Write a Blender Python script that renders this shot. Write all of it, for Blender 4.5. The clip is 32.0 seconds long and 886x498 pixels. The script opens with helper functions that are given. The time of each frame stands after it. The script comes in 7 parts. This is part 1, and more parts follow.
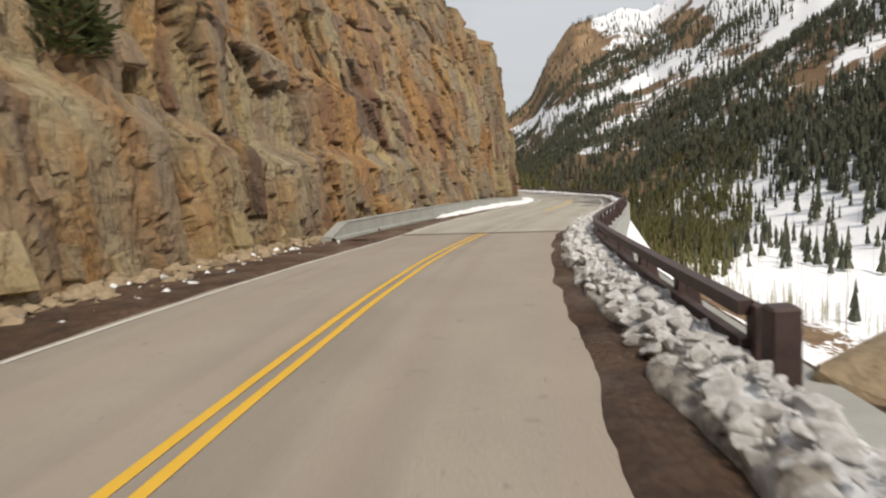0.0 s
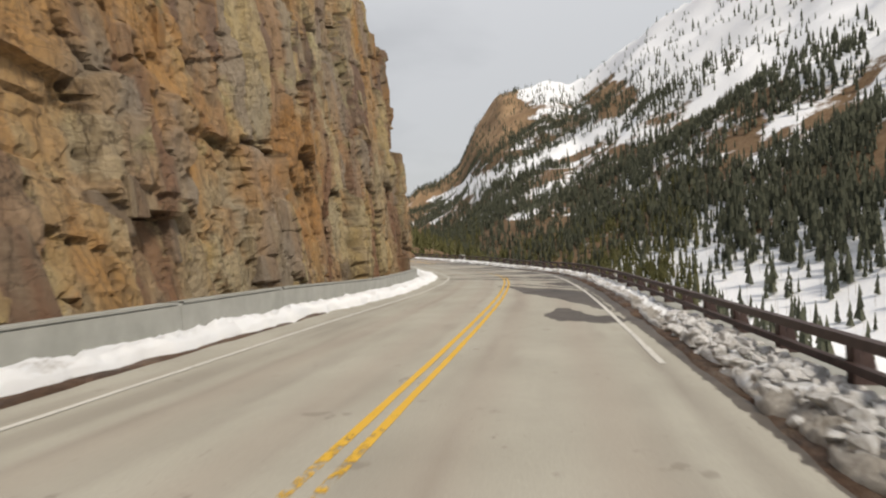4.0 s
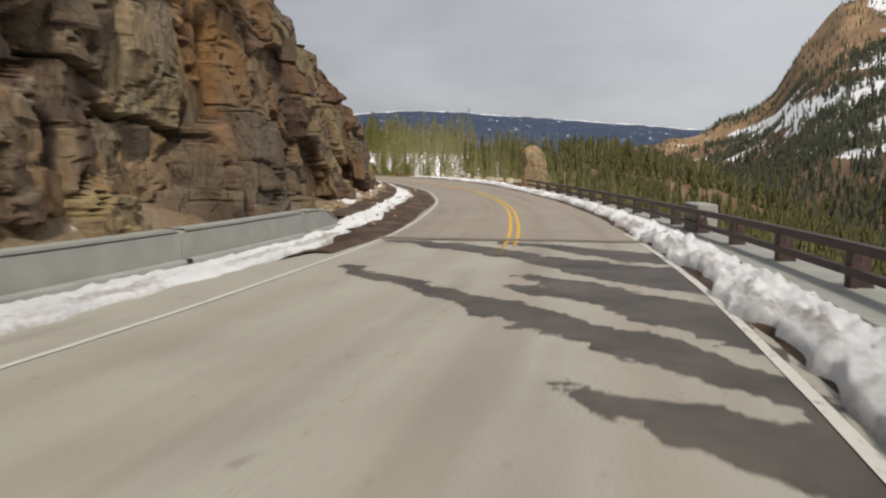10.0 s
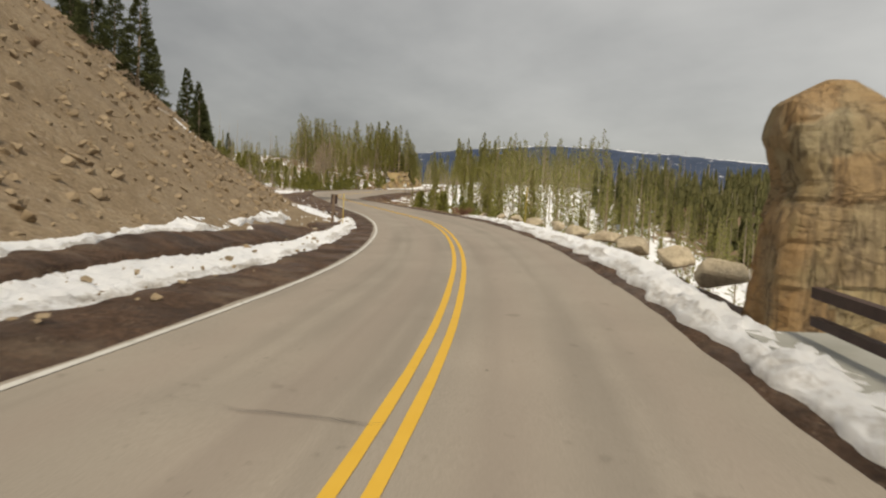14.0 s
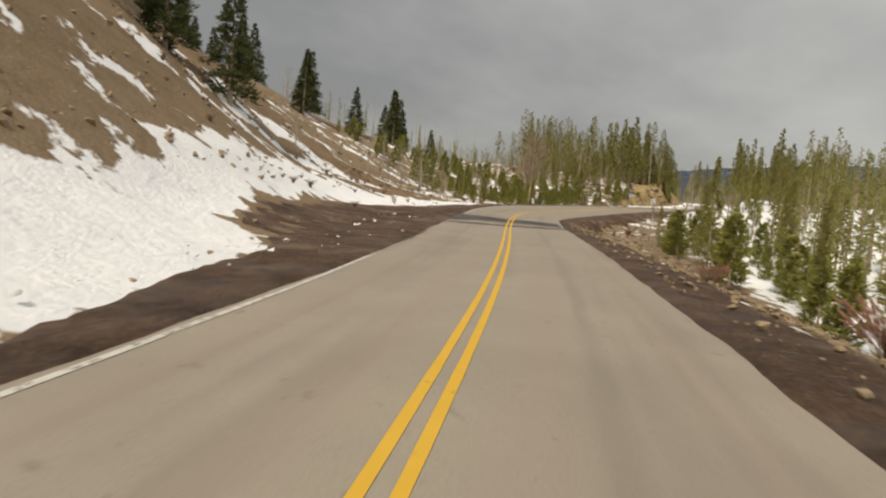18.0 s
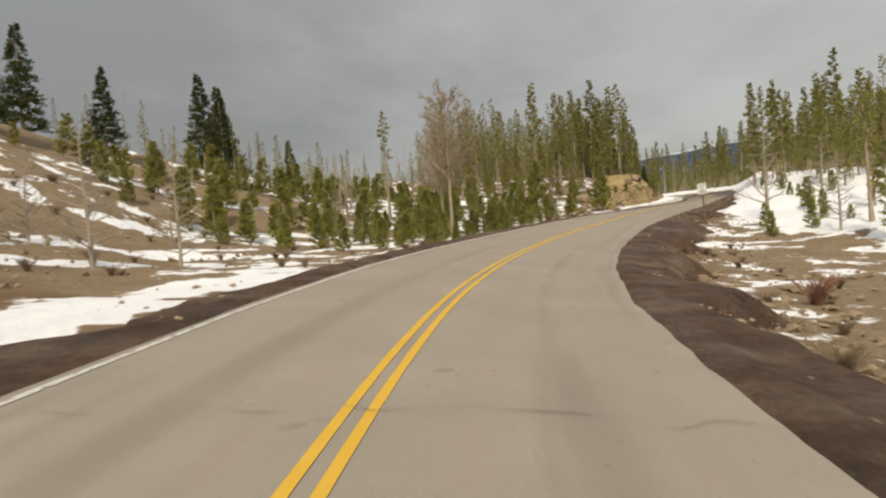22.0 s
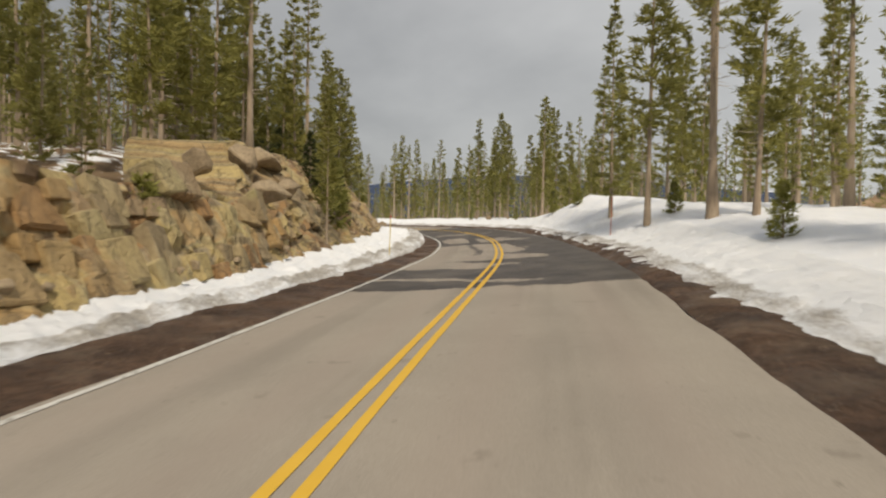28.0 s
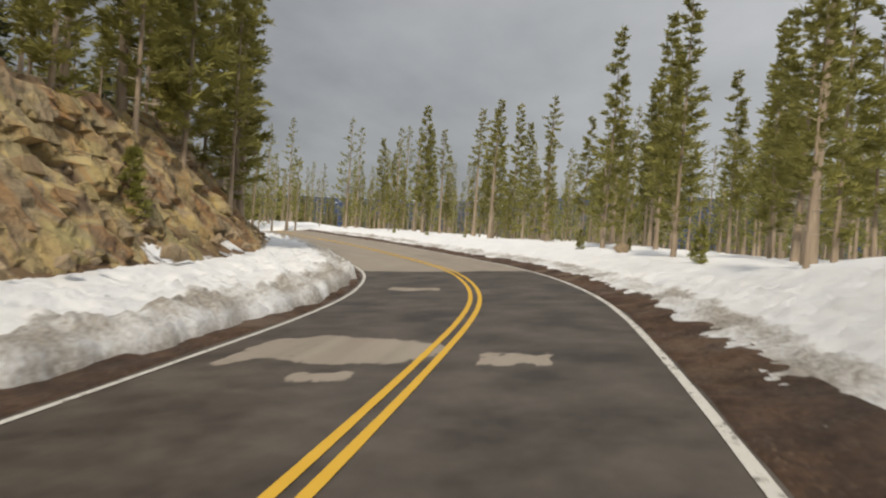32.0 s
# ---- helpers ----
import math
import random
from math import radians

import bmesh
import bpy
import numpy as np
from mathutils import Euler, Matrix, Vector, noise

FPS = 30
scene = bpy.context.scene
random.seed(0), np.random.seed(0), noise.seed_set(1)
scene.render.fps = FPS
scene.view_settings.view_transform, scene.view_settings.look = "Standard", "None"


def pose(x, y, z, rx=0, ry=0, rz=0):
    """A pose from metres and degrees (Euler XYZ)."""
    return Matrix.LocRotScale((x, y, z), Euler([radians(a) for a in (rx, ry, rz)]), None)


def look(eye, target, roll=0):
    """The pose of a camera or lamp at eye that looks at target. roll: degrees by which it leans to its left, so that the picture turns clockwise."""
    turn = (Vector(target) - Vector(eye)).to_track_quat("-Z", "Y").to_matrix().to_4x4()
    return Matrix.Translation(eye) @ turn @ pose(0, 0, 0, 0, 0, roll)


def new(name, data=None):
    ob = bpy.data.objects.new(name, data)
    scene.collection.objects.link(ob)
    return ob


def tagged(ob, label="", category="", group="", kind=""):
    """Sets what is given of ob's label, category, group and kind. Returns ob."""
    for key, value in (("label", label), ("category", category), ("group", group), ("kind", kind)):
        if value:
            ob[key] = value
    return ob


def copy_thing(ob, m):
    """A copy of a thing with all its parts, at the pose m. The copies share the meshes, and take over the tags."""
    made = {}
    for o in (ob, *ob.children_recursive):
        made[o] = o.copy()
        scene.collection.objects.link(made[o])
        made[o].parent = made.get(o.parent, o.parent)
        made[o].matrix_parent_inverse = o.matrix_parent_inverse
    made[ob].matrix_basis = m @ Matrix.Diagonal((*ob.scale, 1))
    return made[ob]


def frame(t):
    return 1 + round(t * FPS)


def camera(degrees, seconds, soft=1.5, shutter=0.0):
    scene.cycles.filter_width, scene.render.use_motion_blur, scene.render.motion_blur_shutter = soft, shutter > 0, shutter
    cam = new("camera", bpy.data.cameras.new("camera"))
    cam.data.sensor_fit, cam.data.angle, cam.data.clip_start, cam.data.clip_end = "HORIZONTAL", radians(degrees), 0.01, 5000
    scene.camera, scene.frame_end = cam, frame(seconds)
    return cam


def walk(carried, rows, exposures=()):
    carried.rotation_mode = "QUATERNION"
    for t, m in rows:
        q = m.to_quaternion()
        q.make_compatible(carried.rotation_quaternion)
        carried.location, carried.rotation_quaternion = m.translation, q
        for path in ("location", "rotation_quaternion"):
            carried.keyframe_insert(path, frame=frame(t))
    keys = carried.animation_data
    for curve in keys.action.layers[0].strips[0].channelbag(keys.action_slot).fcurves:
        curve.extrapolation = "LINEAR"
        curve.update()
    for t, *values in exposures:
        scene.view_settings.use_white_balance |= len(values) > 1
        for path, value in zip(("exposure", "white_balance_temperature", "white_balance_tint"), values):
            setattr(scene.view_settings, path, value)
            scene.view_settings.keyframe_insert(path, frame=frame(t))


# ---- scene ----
cam = camera(67.67, 32.0, soft=2.2, shutter=0.2)
# seconds, x, y, z, yaw, pitch, roll
PATH = [
    (0.0, -0.000, 0.000, 1.620, 0.99, -7.03, 3.84), (0.5, 0.184, 5.079, 1.456, -0.68, -6.64, 5.35),
    (1.0, 0.601, 10.155, 1.310, -2.47, -6.41, 3.89), (1.5, 1.256, 15.068, 1.159, -4.51, -4.39, 2.31),
    (2.0, 2.026, 19.883, 0.921, -3.65, -4.52, 1.48), (2.5, 3.038, 24.700, 0.694, -5.89, -5.56, -0.04),
    (3.0, 4.110, 29.758, 0.468, -6.68, -4.89, 0.05), (3.5, 5.271, 35.052, 0.239, -6.30, -3.35, 1.27),
    (4.0, 6.549, 40.576, -0.003, -5.06, -1.65, 3.14), (4.5, 7.972, 46.326, -0.265, -3.24, -0.59, 4.58),
    (5.0, 9.569, 52.295, -0.555, -1.16, -1.29, 3.14), (5.5, 11.156, 58.617, -0.853, 1.19, -2.58, 2.85),
    (6.0, 12.734, 64.702, -1.100, 2.22, -4.00, -0.44), (6.5, 13.877, 70.362, -1.319, 3.69, -5.68, -1.49),
    (7.0, 14.994, 75.687, -1.487, 5.20, -3.96, 2.55), (7.5, 15.984, 81.197, -1.646, 8.88, -1.09, 1.55),
    (8.0, 16.570, 87.129, -1.865, 10.76, -1.44, 0.99), (8.5, 16.796, 93.936, -2.147, 11.94, -2.64, 0.94),
    (9.0, 16.902, 100.268, -2.436, 14.61, -4.26, -0.15), (9.5, 16.775, 106.180, -2.621, 17.50, -6.20, 1.65),
    (10.0, 16.332, 112.000, -2.703, 19.50, -6.73, -0.05), (10.5, 15.652, 117.947, -2.737, 21.69, -6.58, -1.79),
    (11.0, 14.778, 123.526, -2.770, 24.08, -7.04, -2.80), (11.5, 13.899, 128.292, -2.770, 24.65, -4.87, -0.10),
    (12.0, 12.847, 132.946, -2.730, 26.46, -1.15, 2.51), (12.5, 11.600, 137.608, -2.703, 28.50, -1.50, 0.55),
    (13.0, 10.038, 142.298, -2.676, 28.49, -2.10, -3.09), (13.5, 8.265, 146.900, -2.623, 29.85, -2.84, -1.21),
    (14.0, 6.132, 151.601, -2.560, 31.41, -4.05, -2.45), (14.5, 4.117, 156.060, -2.510, 33.78, -3.62, -3.96),
    (15.0, 1.779, 160.647, -2.453, 37.28, -1.60, -1.53), (15.5, -0.952, 165.456, -2.404, 39.75, -0.92, -3.48),
    (16.0, -3.797, 170.080, -2.313, 42.25, -1.61, -3.28), (16.5, -6.829, 174.582, -2.201, 44.78, -2.76, -3.24),
    (17.0, -10.122, 179.022, -2.085, 47.39, -3.80, -4.18), (17.5, -13.752, 183.463, -1.987, 50.10, -4.34, -5.49),
    (18.0, -17.793, 187.964, -1.923, 52.94, -4.01, -4.70), (18.5, -21.981, 192.258, -1.877, 54.84, -3.34, -3.32),
    (19.0, -26.271, 196.671, -1.795, 54.17, -1.24, -0.40), (19.5, -30.925, 201.020, -1.647, 53.73, 0.10, -1.21),
    (20.0, -35.516, 205.338, -1.481, 52.49, 0.46, -1.45), (20.5, -39.990, 209.607, -1.318, 51.58, 0.25, 1.65),
    (21.0, -44.474, 213.979, -1.203, 49.02, 0.00, 2.37), (21.5, -48.779, 218.439, -1.065, 48.21, -1.00, 3.23),
    (22.0, -53.030, 222.853, -0.928, 46.82, -1.43, 4.62), (22.5, -56.873, 227.574, -0.828, 44.61, -1.82, 4.50),
    (23.0, -60.614, 232.460, -0.730, 42.01, -2.39, 5.57), (23.5, -64.205, 237.811, -0.607, 38.87, -0.93, 7.03),
    (24.0, -67.499, 243.392, -0.419, 36.47, 1.17, 6.12), (24.5, -70.171, 248.791, -0.202, 36.17, 1.47, 5.89),
    (25.0, -72.653, 254.168, 0.014, 33.25, 0.05, 4.70), (25.5, -74.852, 259.615, 0.308, 30.41, -0.53, 3.15),
    (26.0, -76.933, 265.195, 0.672, 29.89, -1.81, 2.81), (26.5, -78.685, 270.466, 0.967, 28.53, -2.11, 3.28),
    (27.0, -80.493, 275.875, 1.200, 27.32, -2.19, 1.99), (27.5, -82.334, 281.380, 1.427, 26.57, -1.85, 0.45),
    (28.0, -84.185, 286.937, 1.652, 26.59, -1.13, -0.76), (28.5, -86.025, 292.501, 1.880, 27.69, -0.39, -1.23),
    (29.0, -87.832, 298.029, 2.118, 30.19, -0.39, -0.23), (29.5, -89.487, 303.360, 2.321, 32.20, -0.40, -0.04),
    (30.0, -91.310, 308.560, 2.511, 32.86, -0.76, -0.62), (30.5, -93.256, 313.667, 2.690, 34.82, -1.24, -1.89),
    (31.0, -95.331, 318.680, 2.864, 36.56, -1.92, -2.61), (31.5, -97.543, 323.567, 3.099, 38.93, -1.22, -2.07),
    (32.0, -99.923, 328.267, 3.333, 40.54, -0.47, -4.38)]
walk(cam, [(t, pose(x, y, z, 90 + p, r, w)) for t, x, y, z, w, p, r in PATH],
     exposures=[(0.0, 0.48, 7050, 10), (0.8, 0.66, 7250, 10), (2.5, 0.55, 7350, 10), (4.5, 0.40, 7050, 10), (9.0, 0.36, 6950, 10), (12.0, 0.28, 7050, 9), (13.0, 0.28, 7600, 8), (17.5, 0.28, 7800, 8), (20.0, 0.26, 7700, 8), (22.0, 0.38, 7650, 8), (26.0, 0.38, 7600, 8), (28.5, 0.28, 7350, 9), (32.0, 0.28, 7200, 9)])

# ---- sky, sun ----
SUN_FROM = 148.0      # degrees clockwise from +y
SUN_UP = 46.0
world = bpy.data.worlds.new("sky")
scene.world = world
world.use_nodes = True
wt = world.node_tree
wt.nodes.clear()
w_out = wt.nodes.new("ShaderNodeOutputWorld")
w_bg = wt.nodes.new("ShaderNodeBackground")
w_sky = wt.nodes.new("ShaderNodeTexSky")
w_sky.sky_type = "NISHITA"
w_sky.sun_disc = False
w_sky.sun_elevation = radians(SUN_UP)
w_sky.sun_rotation = radians(SUN_FROM)
w_tc = wt.nodes.new("ShaderNodeTexCoord")
w_sep = wt.nodes.new("ShaderNodeSeparateXYZ")
wt.links.new(w_tc.outputs["Generated"], w_sep.inputs[0])
# cloud deck: view direction laid onto a plane overhead
w_zc = wt.nodes.new("ShaderNodeMath"); w_zc.operation = "MAXIMUM"; w_zc.inputs[1].default_value = 0.0
wt.links.new(w_sep.outputs[2], w_zc.inputs[0])
w_za = wt.nodes.new("ShaderNodeMath"); w_za.operation = "ADD"; w_za.inputs[1].default_value = 0.30
wt.links.new(w_zc.outputs[0], w_za.inputs[0])
w_div = wt.nodes.new("ShaderNodeVectorMath"); w_div.operation = "DIVIDE"
w_cmb = wt.nodes.new("ShaderNodeCombineXYZ")
for k in range(3):
    wt.links.new(w_za.outputs[0], w_cmb.inputs[k])
wt.links.new(w_tc.outputs["Generated"], w_div.inputs[0])
wt.links.new(w_cmb.outputs[0], w_div.inputs[1])
w_n = wt.nodes.new("ShaderNodeTexNoise")
w_n.inputs["Scale"].default_value = 0.6
w_n.inputs["Detail"].default_value = 6.0
w_n.inputs["Roughness"].default_value = 0.55
w_n.inputs["Distortion"].default_value = 0.15
wt.links.new(w_div.outputs[0], w_n.inputs["Vector"])
w_ramp = wt.nodes.new("ShaderNodeValToRGB")
w_ramp.color_ramp.elements[0].position = 0.30
w_ramp.color_ramp.elements[0].color = (1.78, 1.91, 2.17, 1)
w_ramp.color_ramp.elements[1].position = 0.68
w_ramp.color_ramp.elements[1].color = (4.0, 4.25, 4.7, 1)
# the cloud is thinner, and brighter, towards the canyon's mouth and the horizon
w_dot = wt.nodes.new("ShaderNodeVectorMath"); w_dot.operation = "DOT_PRODUCT"
w_dot.inputs[1].default_value = (0.24, 0.20, -0.10)
wt.links.new(w_tc.outputs["Generated"], w_dot.inputs[0])
w_add = wt.nodes.new("ShaderNodeMath"); w_add.operation = "ADD"
wt.links.new(w_n.outputs[0], w_add.inputs[0])
wt.links.new(w_dot.outputs["Value"], w_add.inputs[1])
w_sub = wt.nodes.new("ShaderNodeMath"); w_sub.operation = "SUBTRACT"; w_sub.inputs[1].default_value = 0.09
wt.links.new(w_add.outputs[0], w_sub.inputs[0])
wt.links.new(w_sub.outputs[0], w_ramp.inputs[0])
w_mix = wt.nodes.new("ShaderNodeMix"); w_mix.data_type = "RGBA"
w_mix.inputs[0].default_value = 0.93
wt.links.new(w_sky.outputs[0], w_mix.inputs[6])
wt.links.new(w_ramp.outputs[0], w_mix.inputs[7])
# an overcast sky is brightest overhead
w_z2 = wt.nodes.new("ShaderNodeMath"); w_z2.operation = "MULTIPLY"
wt.links.new(w_zc.outputs[0], w_z2.inputs[0]); wt.links.new(w_zc.outputs[0], w_z2.inputs[1])
w_up = wt.nodes.new("ShaderNodeMath"); w_up.operation = "MULTIPLY_ADD"; w_up.inputs[1].default_value = 1.5; w_up.inputs[2].default_value = 1.0
wt.links.new(w_z2.outputs[0], w_up.inputs[0])
w_dome = wt.nodes.new("ShaderNodeVectorMath"); w_dome.operation = "SCALE"
wt.links.new(w_mix.outputs[2], w_dome.inputs[0])
wt.links.new(w_up.outputs[0], w_dome.inputs["Scale"])
wt.links.new(w_dome.outputs[0], w_bg.inputs[0])
w_bg.inputs[1].default_value = 0.104
wt.links.new(w_bg.outputs[0], w_out.inputs[0])

sun = new("sun", bpy.data.lights.new("sun", "SUN"))
sun.data.energy = 2.3
sun.data.angle = radians(9.0)
sun.data.color = (1.0, 0.94, 0.85)
a_ = radians(SUN_FROM)
sun.matrix_world = look((0, 0, 0), (-math.sin(a_) * math.cos(radians(SUN_UP)), -math.cos(a_) * math.cos(radians(SUN_UP)), -math.sin(radians(SUN_UP))))

# ---- the road's line ----
ROAD_X = [-3.06, -2.70, -2.36, -1.94, -1.11, 0.06, 2.07, 4.38, 6.87, 9.27, 11.50, 13.30, 14.60, 14.88, 14.62, 13.80, 12.34, 10.08, 6.89, 2.98, -1.67, -7.20, -13.31, -20.01, -26.95, -34.14, -41.47, -48.74, -55.83, -62.25, -67.85, -72.60, -76.69, -79.73, -82.35, -85.48, -88.63, -91.72, -95.29, -99.58, -104.52, -109.72, -116.59, -124.97, -133.53, -142.59, -151.82, -161.07]
ROAD_Y = [-29.89, -19.90, -9.91, 0.09, 10.05, 19.98, 29.77, 39.50, 49.19, 58.89, 68.64, 78.48, 88.39, 98.38, 108.38, 118.34, 128.23, 137.97, 147.44, 156.65, 165.49, 173.82, 181.73, 189.15, 196.35, 203.30, 210.10, 216.97, 224.02, 231.68, 239.96, 248.76, 257.88, 267.40, 277.05, 286.55, 296.04, 305.55, 314.89, 323.92, 332.61, 341.15, 348.35, 353.81, 358.96, 363.20, 367.03, 370.84]
ROAD_Z = [0.90, 0.60, 0.30, -0.00, -0.31, -0.69, -1.13, -1.56, -2.00, -2.45, -2.85, -3.19, -3.55, -3.98, -4.28, -4.39, -4.41, -4.35, -4.26, -4.14, -4.02, -3.84, -3.65, -3.52, -3.39, -3.16, -2.90, -2.67, -2.43, -2.21, -1.98, -1.66, -1.24, -0.75, -0.35, 0.01, 0.38, 0.74, 1.07, 1.44, 1.75, 2.03, 2.26, 2.42, 2.64, 2.87, 3.09, 3.32]
ROAD_BANK = [0.016, 0.016, 0.016, 0.016, 0.016, 0.014, 0.022, 0.030, 0.038, 0.045, 0.029, 0.018, 0.013, 0.008, -0.002, -0.019, -0.008, 0.009, 0.008, -0.010, -0.059, -0.055, -0.040, -0.025, -0.019, -0.006, 0.018, 0.041, 0.057, 0.097, 0.105, 0.092, 0.074, 0.057, 0.025, -0.017, -0.055, -0.080, -0.088, -0.091, -0.095, -0.095, -0.095, -0.095, -0.095, -0.095, -0.095, -0.095]
ROAD_S = np.arange(-30.0, 441.0, 10.0)
RS = np.arange(-30.0, 440.01, 0.5)


def soften(a, sigma):
    k = np.arange(-int(3 * sigma), int(3 * sigma) + 1)
    w = np.exp(-0.5 * (k / sigma) ** 2)
    n = len(k) // 2
    ext = np.concatenate([a[0] + (a[1] - a[0]) * np.arange(-n, 0), a, a[-1] + (a[-1] - a[-2]) * np.arange(1, n + 1)])
    return np.convolve(ext, w / w.sum(), "valid")


RX, RY, RZ, RB = (soften(np.interp(RS, ROAD_S, v), 7) for v in (ROAD_X, ROAD_Y, ROAD_Z, ROAD_BANK))
TX, TY = np.gradient(RX), np.gradient(RY)
TL = np.hypot(TX, TY)
TX, TY = TX / TL, TY / TL


def along(s, d, h=0.0):
    """World places from metres along the road, metres left of its centre line and height over its surface."""
    s, d, h = np.broadcast_arrays(np.asarray(s, float), np.asarray(d, float), np.asarray(h, float))
    x, y, z = np.interp(s, RS, RX), np.interp(s, RS, RY), np.interp(s, RS, RZ)
    tx, ty = np.interp(s, RS, TX), np.interp(s, RS, TY)
    return np.stack([x - ty * d, y + tx * d, z + h + np.interp(s, RS, RB) * np.clip(d, -5.5, 5.5)], -1)


def heading(s):
    return math.degrees(math.atan2(np.interp(s, RS, TY), np.interp(s, RS, TX))) - 90


def to_road(x, y):
    """Metres along, metres left and the road's height for world places."""
    out = np.zeros((len(x), 3))
    for i in range(0, len(x), 4000):
        dx, dy = x[i:i + 4000, None] - RX[None], y[i:i + 4000, None] - RY[None]
        j = np.argmin(dx * dx + dy * dy, 1)
        k = np.arange(len(j))
        dd = TX[j] * dy[k, j] - TY[j] * dx[k, j]
        far = np.hypot(dx[k, j], dy[k, j])
        out[i:i + 4000, 0] = RS[j]
        out[i:i + 4000, 1] = np.where(dd >= 0, far, -far)
        out[i:i + 4000, 2] = RZ[j] + RB[j] * np.clip(dd, -5.5, 5.5)
    return out


# ---- smooth random fields ----
def lattice(ix, iy, seed):
    v = np.sin(ix * 127.1 + iy * 311.7 + seed * 74.7) * 43758.5453
    return v - np.floor(v)


def value_noise(x, y, seed=0):
    ix, iy = np.floor(x), np.floor(y)
    fx, fy = x - ix, y - iy
    fx, fy = fx * fx * (3 - 2 * fx), fy * fy * (3 - 2 * fy)
    a, b = lattice(ix, iy, seed), lattice(ix + 1, iy, seed)
    c, d = lattice(ix, iy + 1, seed), lattice(ix + 1, iy + 1, seed)
    return (a + (b - a) * fx) * (1 - fy) + (c + (d - c) * fx) * fy - 0.5


def fbm(x, y, octaves=4, seed=0):
    total, amp, f = 0.0, 1.0, 1.0
    for o in range(octaves):
        total = total + amp * value_noise(x * f, y * f, seed + o * 13)
        amp, f = amp * 0.5, f * 2.03
    return total


def step01(a, b, v):
    t = np.clip((v - a) / (b - a), 0, 1)
    return t * t * (3 - 2 * t)


def cells(u, v, seed):
    """Broken blocks: for each place the block's random numbers, its own offset and the nearness of a joint."""
    iu, iv = np.floor(u), np.floor(v)
    best = np.full(u.shape, 9.0)
    second = best.copy()
    r1, r2, du, dv = (np.zeros(u.shape) for _ in range(4))
    for a in (-1, 0, 1):
        for b in (-1, 0, 1):
            cu, cv = iu + a, iv + b
            pu = cu + 0.12 + 0.76 * lattice(cu, cv, seed)
            pv = cv + 0.12 + 0.76 * lattice(cu, cv, seed + 5)
            dist = 1.1 * np.maximum(np.abs(u - pu), np.abs(v - pv)) + 0.35 * np.hypot(u - pu, v - pv)
            near = dist < best
            second = np.where(near, best, np.minimum(second, dist))
            r1 = np.where(near, lattice(cu, cv, seed + 9), r1)
            r2 = np.where(near, lattice(cu, cv, seed + 17), r2)
            du, dv = np.where(near, u - pu, du), np.where(near, v - pv, dv)
            best = np.where(near, dist, best)
    return r1, r2, du, dv, second - best


# ---- the land ----
LEFT_D = [3.4, 5.0, 7.0, 10.0, 15.0, 20.0, 30.0, 45.0, 80.0, 150.0]
LEFT_H = {
    -30: [0, 0, 0, 0.3, 6, 16, 34, 50, 72, 100], 50: [0, 0, 0, 0.3, 7, 18, 36, 52, 74, 100], 100: [0, 0, 0.2, 4, 17, 28, 42, 55, 75, 100],
    122: [0, 0, 0.3, 3.5, 12, 19, 29, 43, 66, 90], 135: [0, 0.1, 0.2, 2.2, 8, 13.5, 23, 35, 58, 85],
    150: [0, 0.2, 0.4, 2.0, 6.6, 11, 19, 30, 52, 80], 160: [0, 0.2, 0.6, 2.6, 7.2, 11.2, 18.6, 29.5, 52, 80],
    170: [0, 0.2, 0.9, 3.2, 7.5, 11.3, 18.4, 29, 52, 80], 185: [0, 0.1, 0.6, 2.6, 6.6, 10.6, 17.6, 28, 51, 79],
    200: [0, 0, 0.2, 2.0, 5.8, 9.8, 17.0, 27, 49, 77], 215: [0, 0, 0, 1.0, 5.2, 9.4, 16.8, 27, 48, 72],
    230: [0, 0, 0, 0.4, 3.8, 8.0, 15.2, 24.5, 43, 66], 245: [0, 0, 0, 0.1, 1.9, 5.6, 13.0, 21.5, 37, 58],
    266: [-0.1, -0.2, -0.3, -0.2, 0.5, 2.2, 8.0, 15.5, 27, 45],
    290: [-0.1, -0.4, -0.6, -0.5, -0.3, 0.6, 4.6, 10.6, 16, 28], 306: [0, -0.2, -0.3, -0.2, 0.1, 0.5, 2.8, 7.6, 12, 17],
    320: [0, 0.2, 0.6, 1.0, 1.6, 1.8, 2.2, 3.6, 8, 14], 338: [0, 0.2, 0.6, 1.6, 3.0, 4, 4.6, 5.5, 8, 12],
    352: [0, 0.2, 0.8, 2.6, 4.6, 5.4, 6, 7, 9, 12], 392: [0, 0.2, 0.8, 2.6, 4.6, 5.4, 6, 7, 9, 12],
    420: [0, 0.2, 0.6, 1.2, 2, 2.6, 3.4, 4, 6, 9], 440: [0, 0.1, 0.3, 0.6, 1, 1.2, 2, 3, 5, 8]}
RIGHT_D = [3.4, 4.6, 6.0, 8.0, 12.0, 20.0, 40.0, 80.0, 150.0]
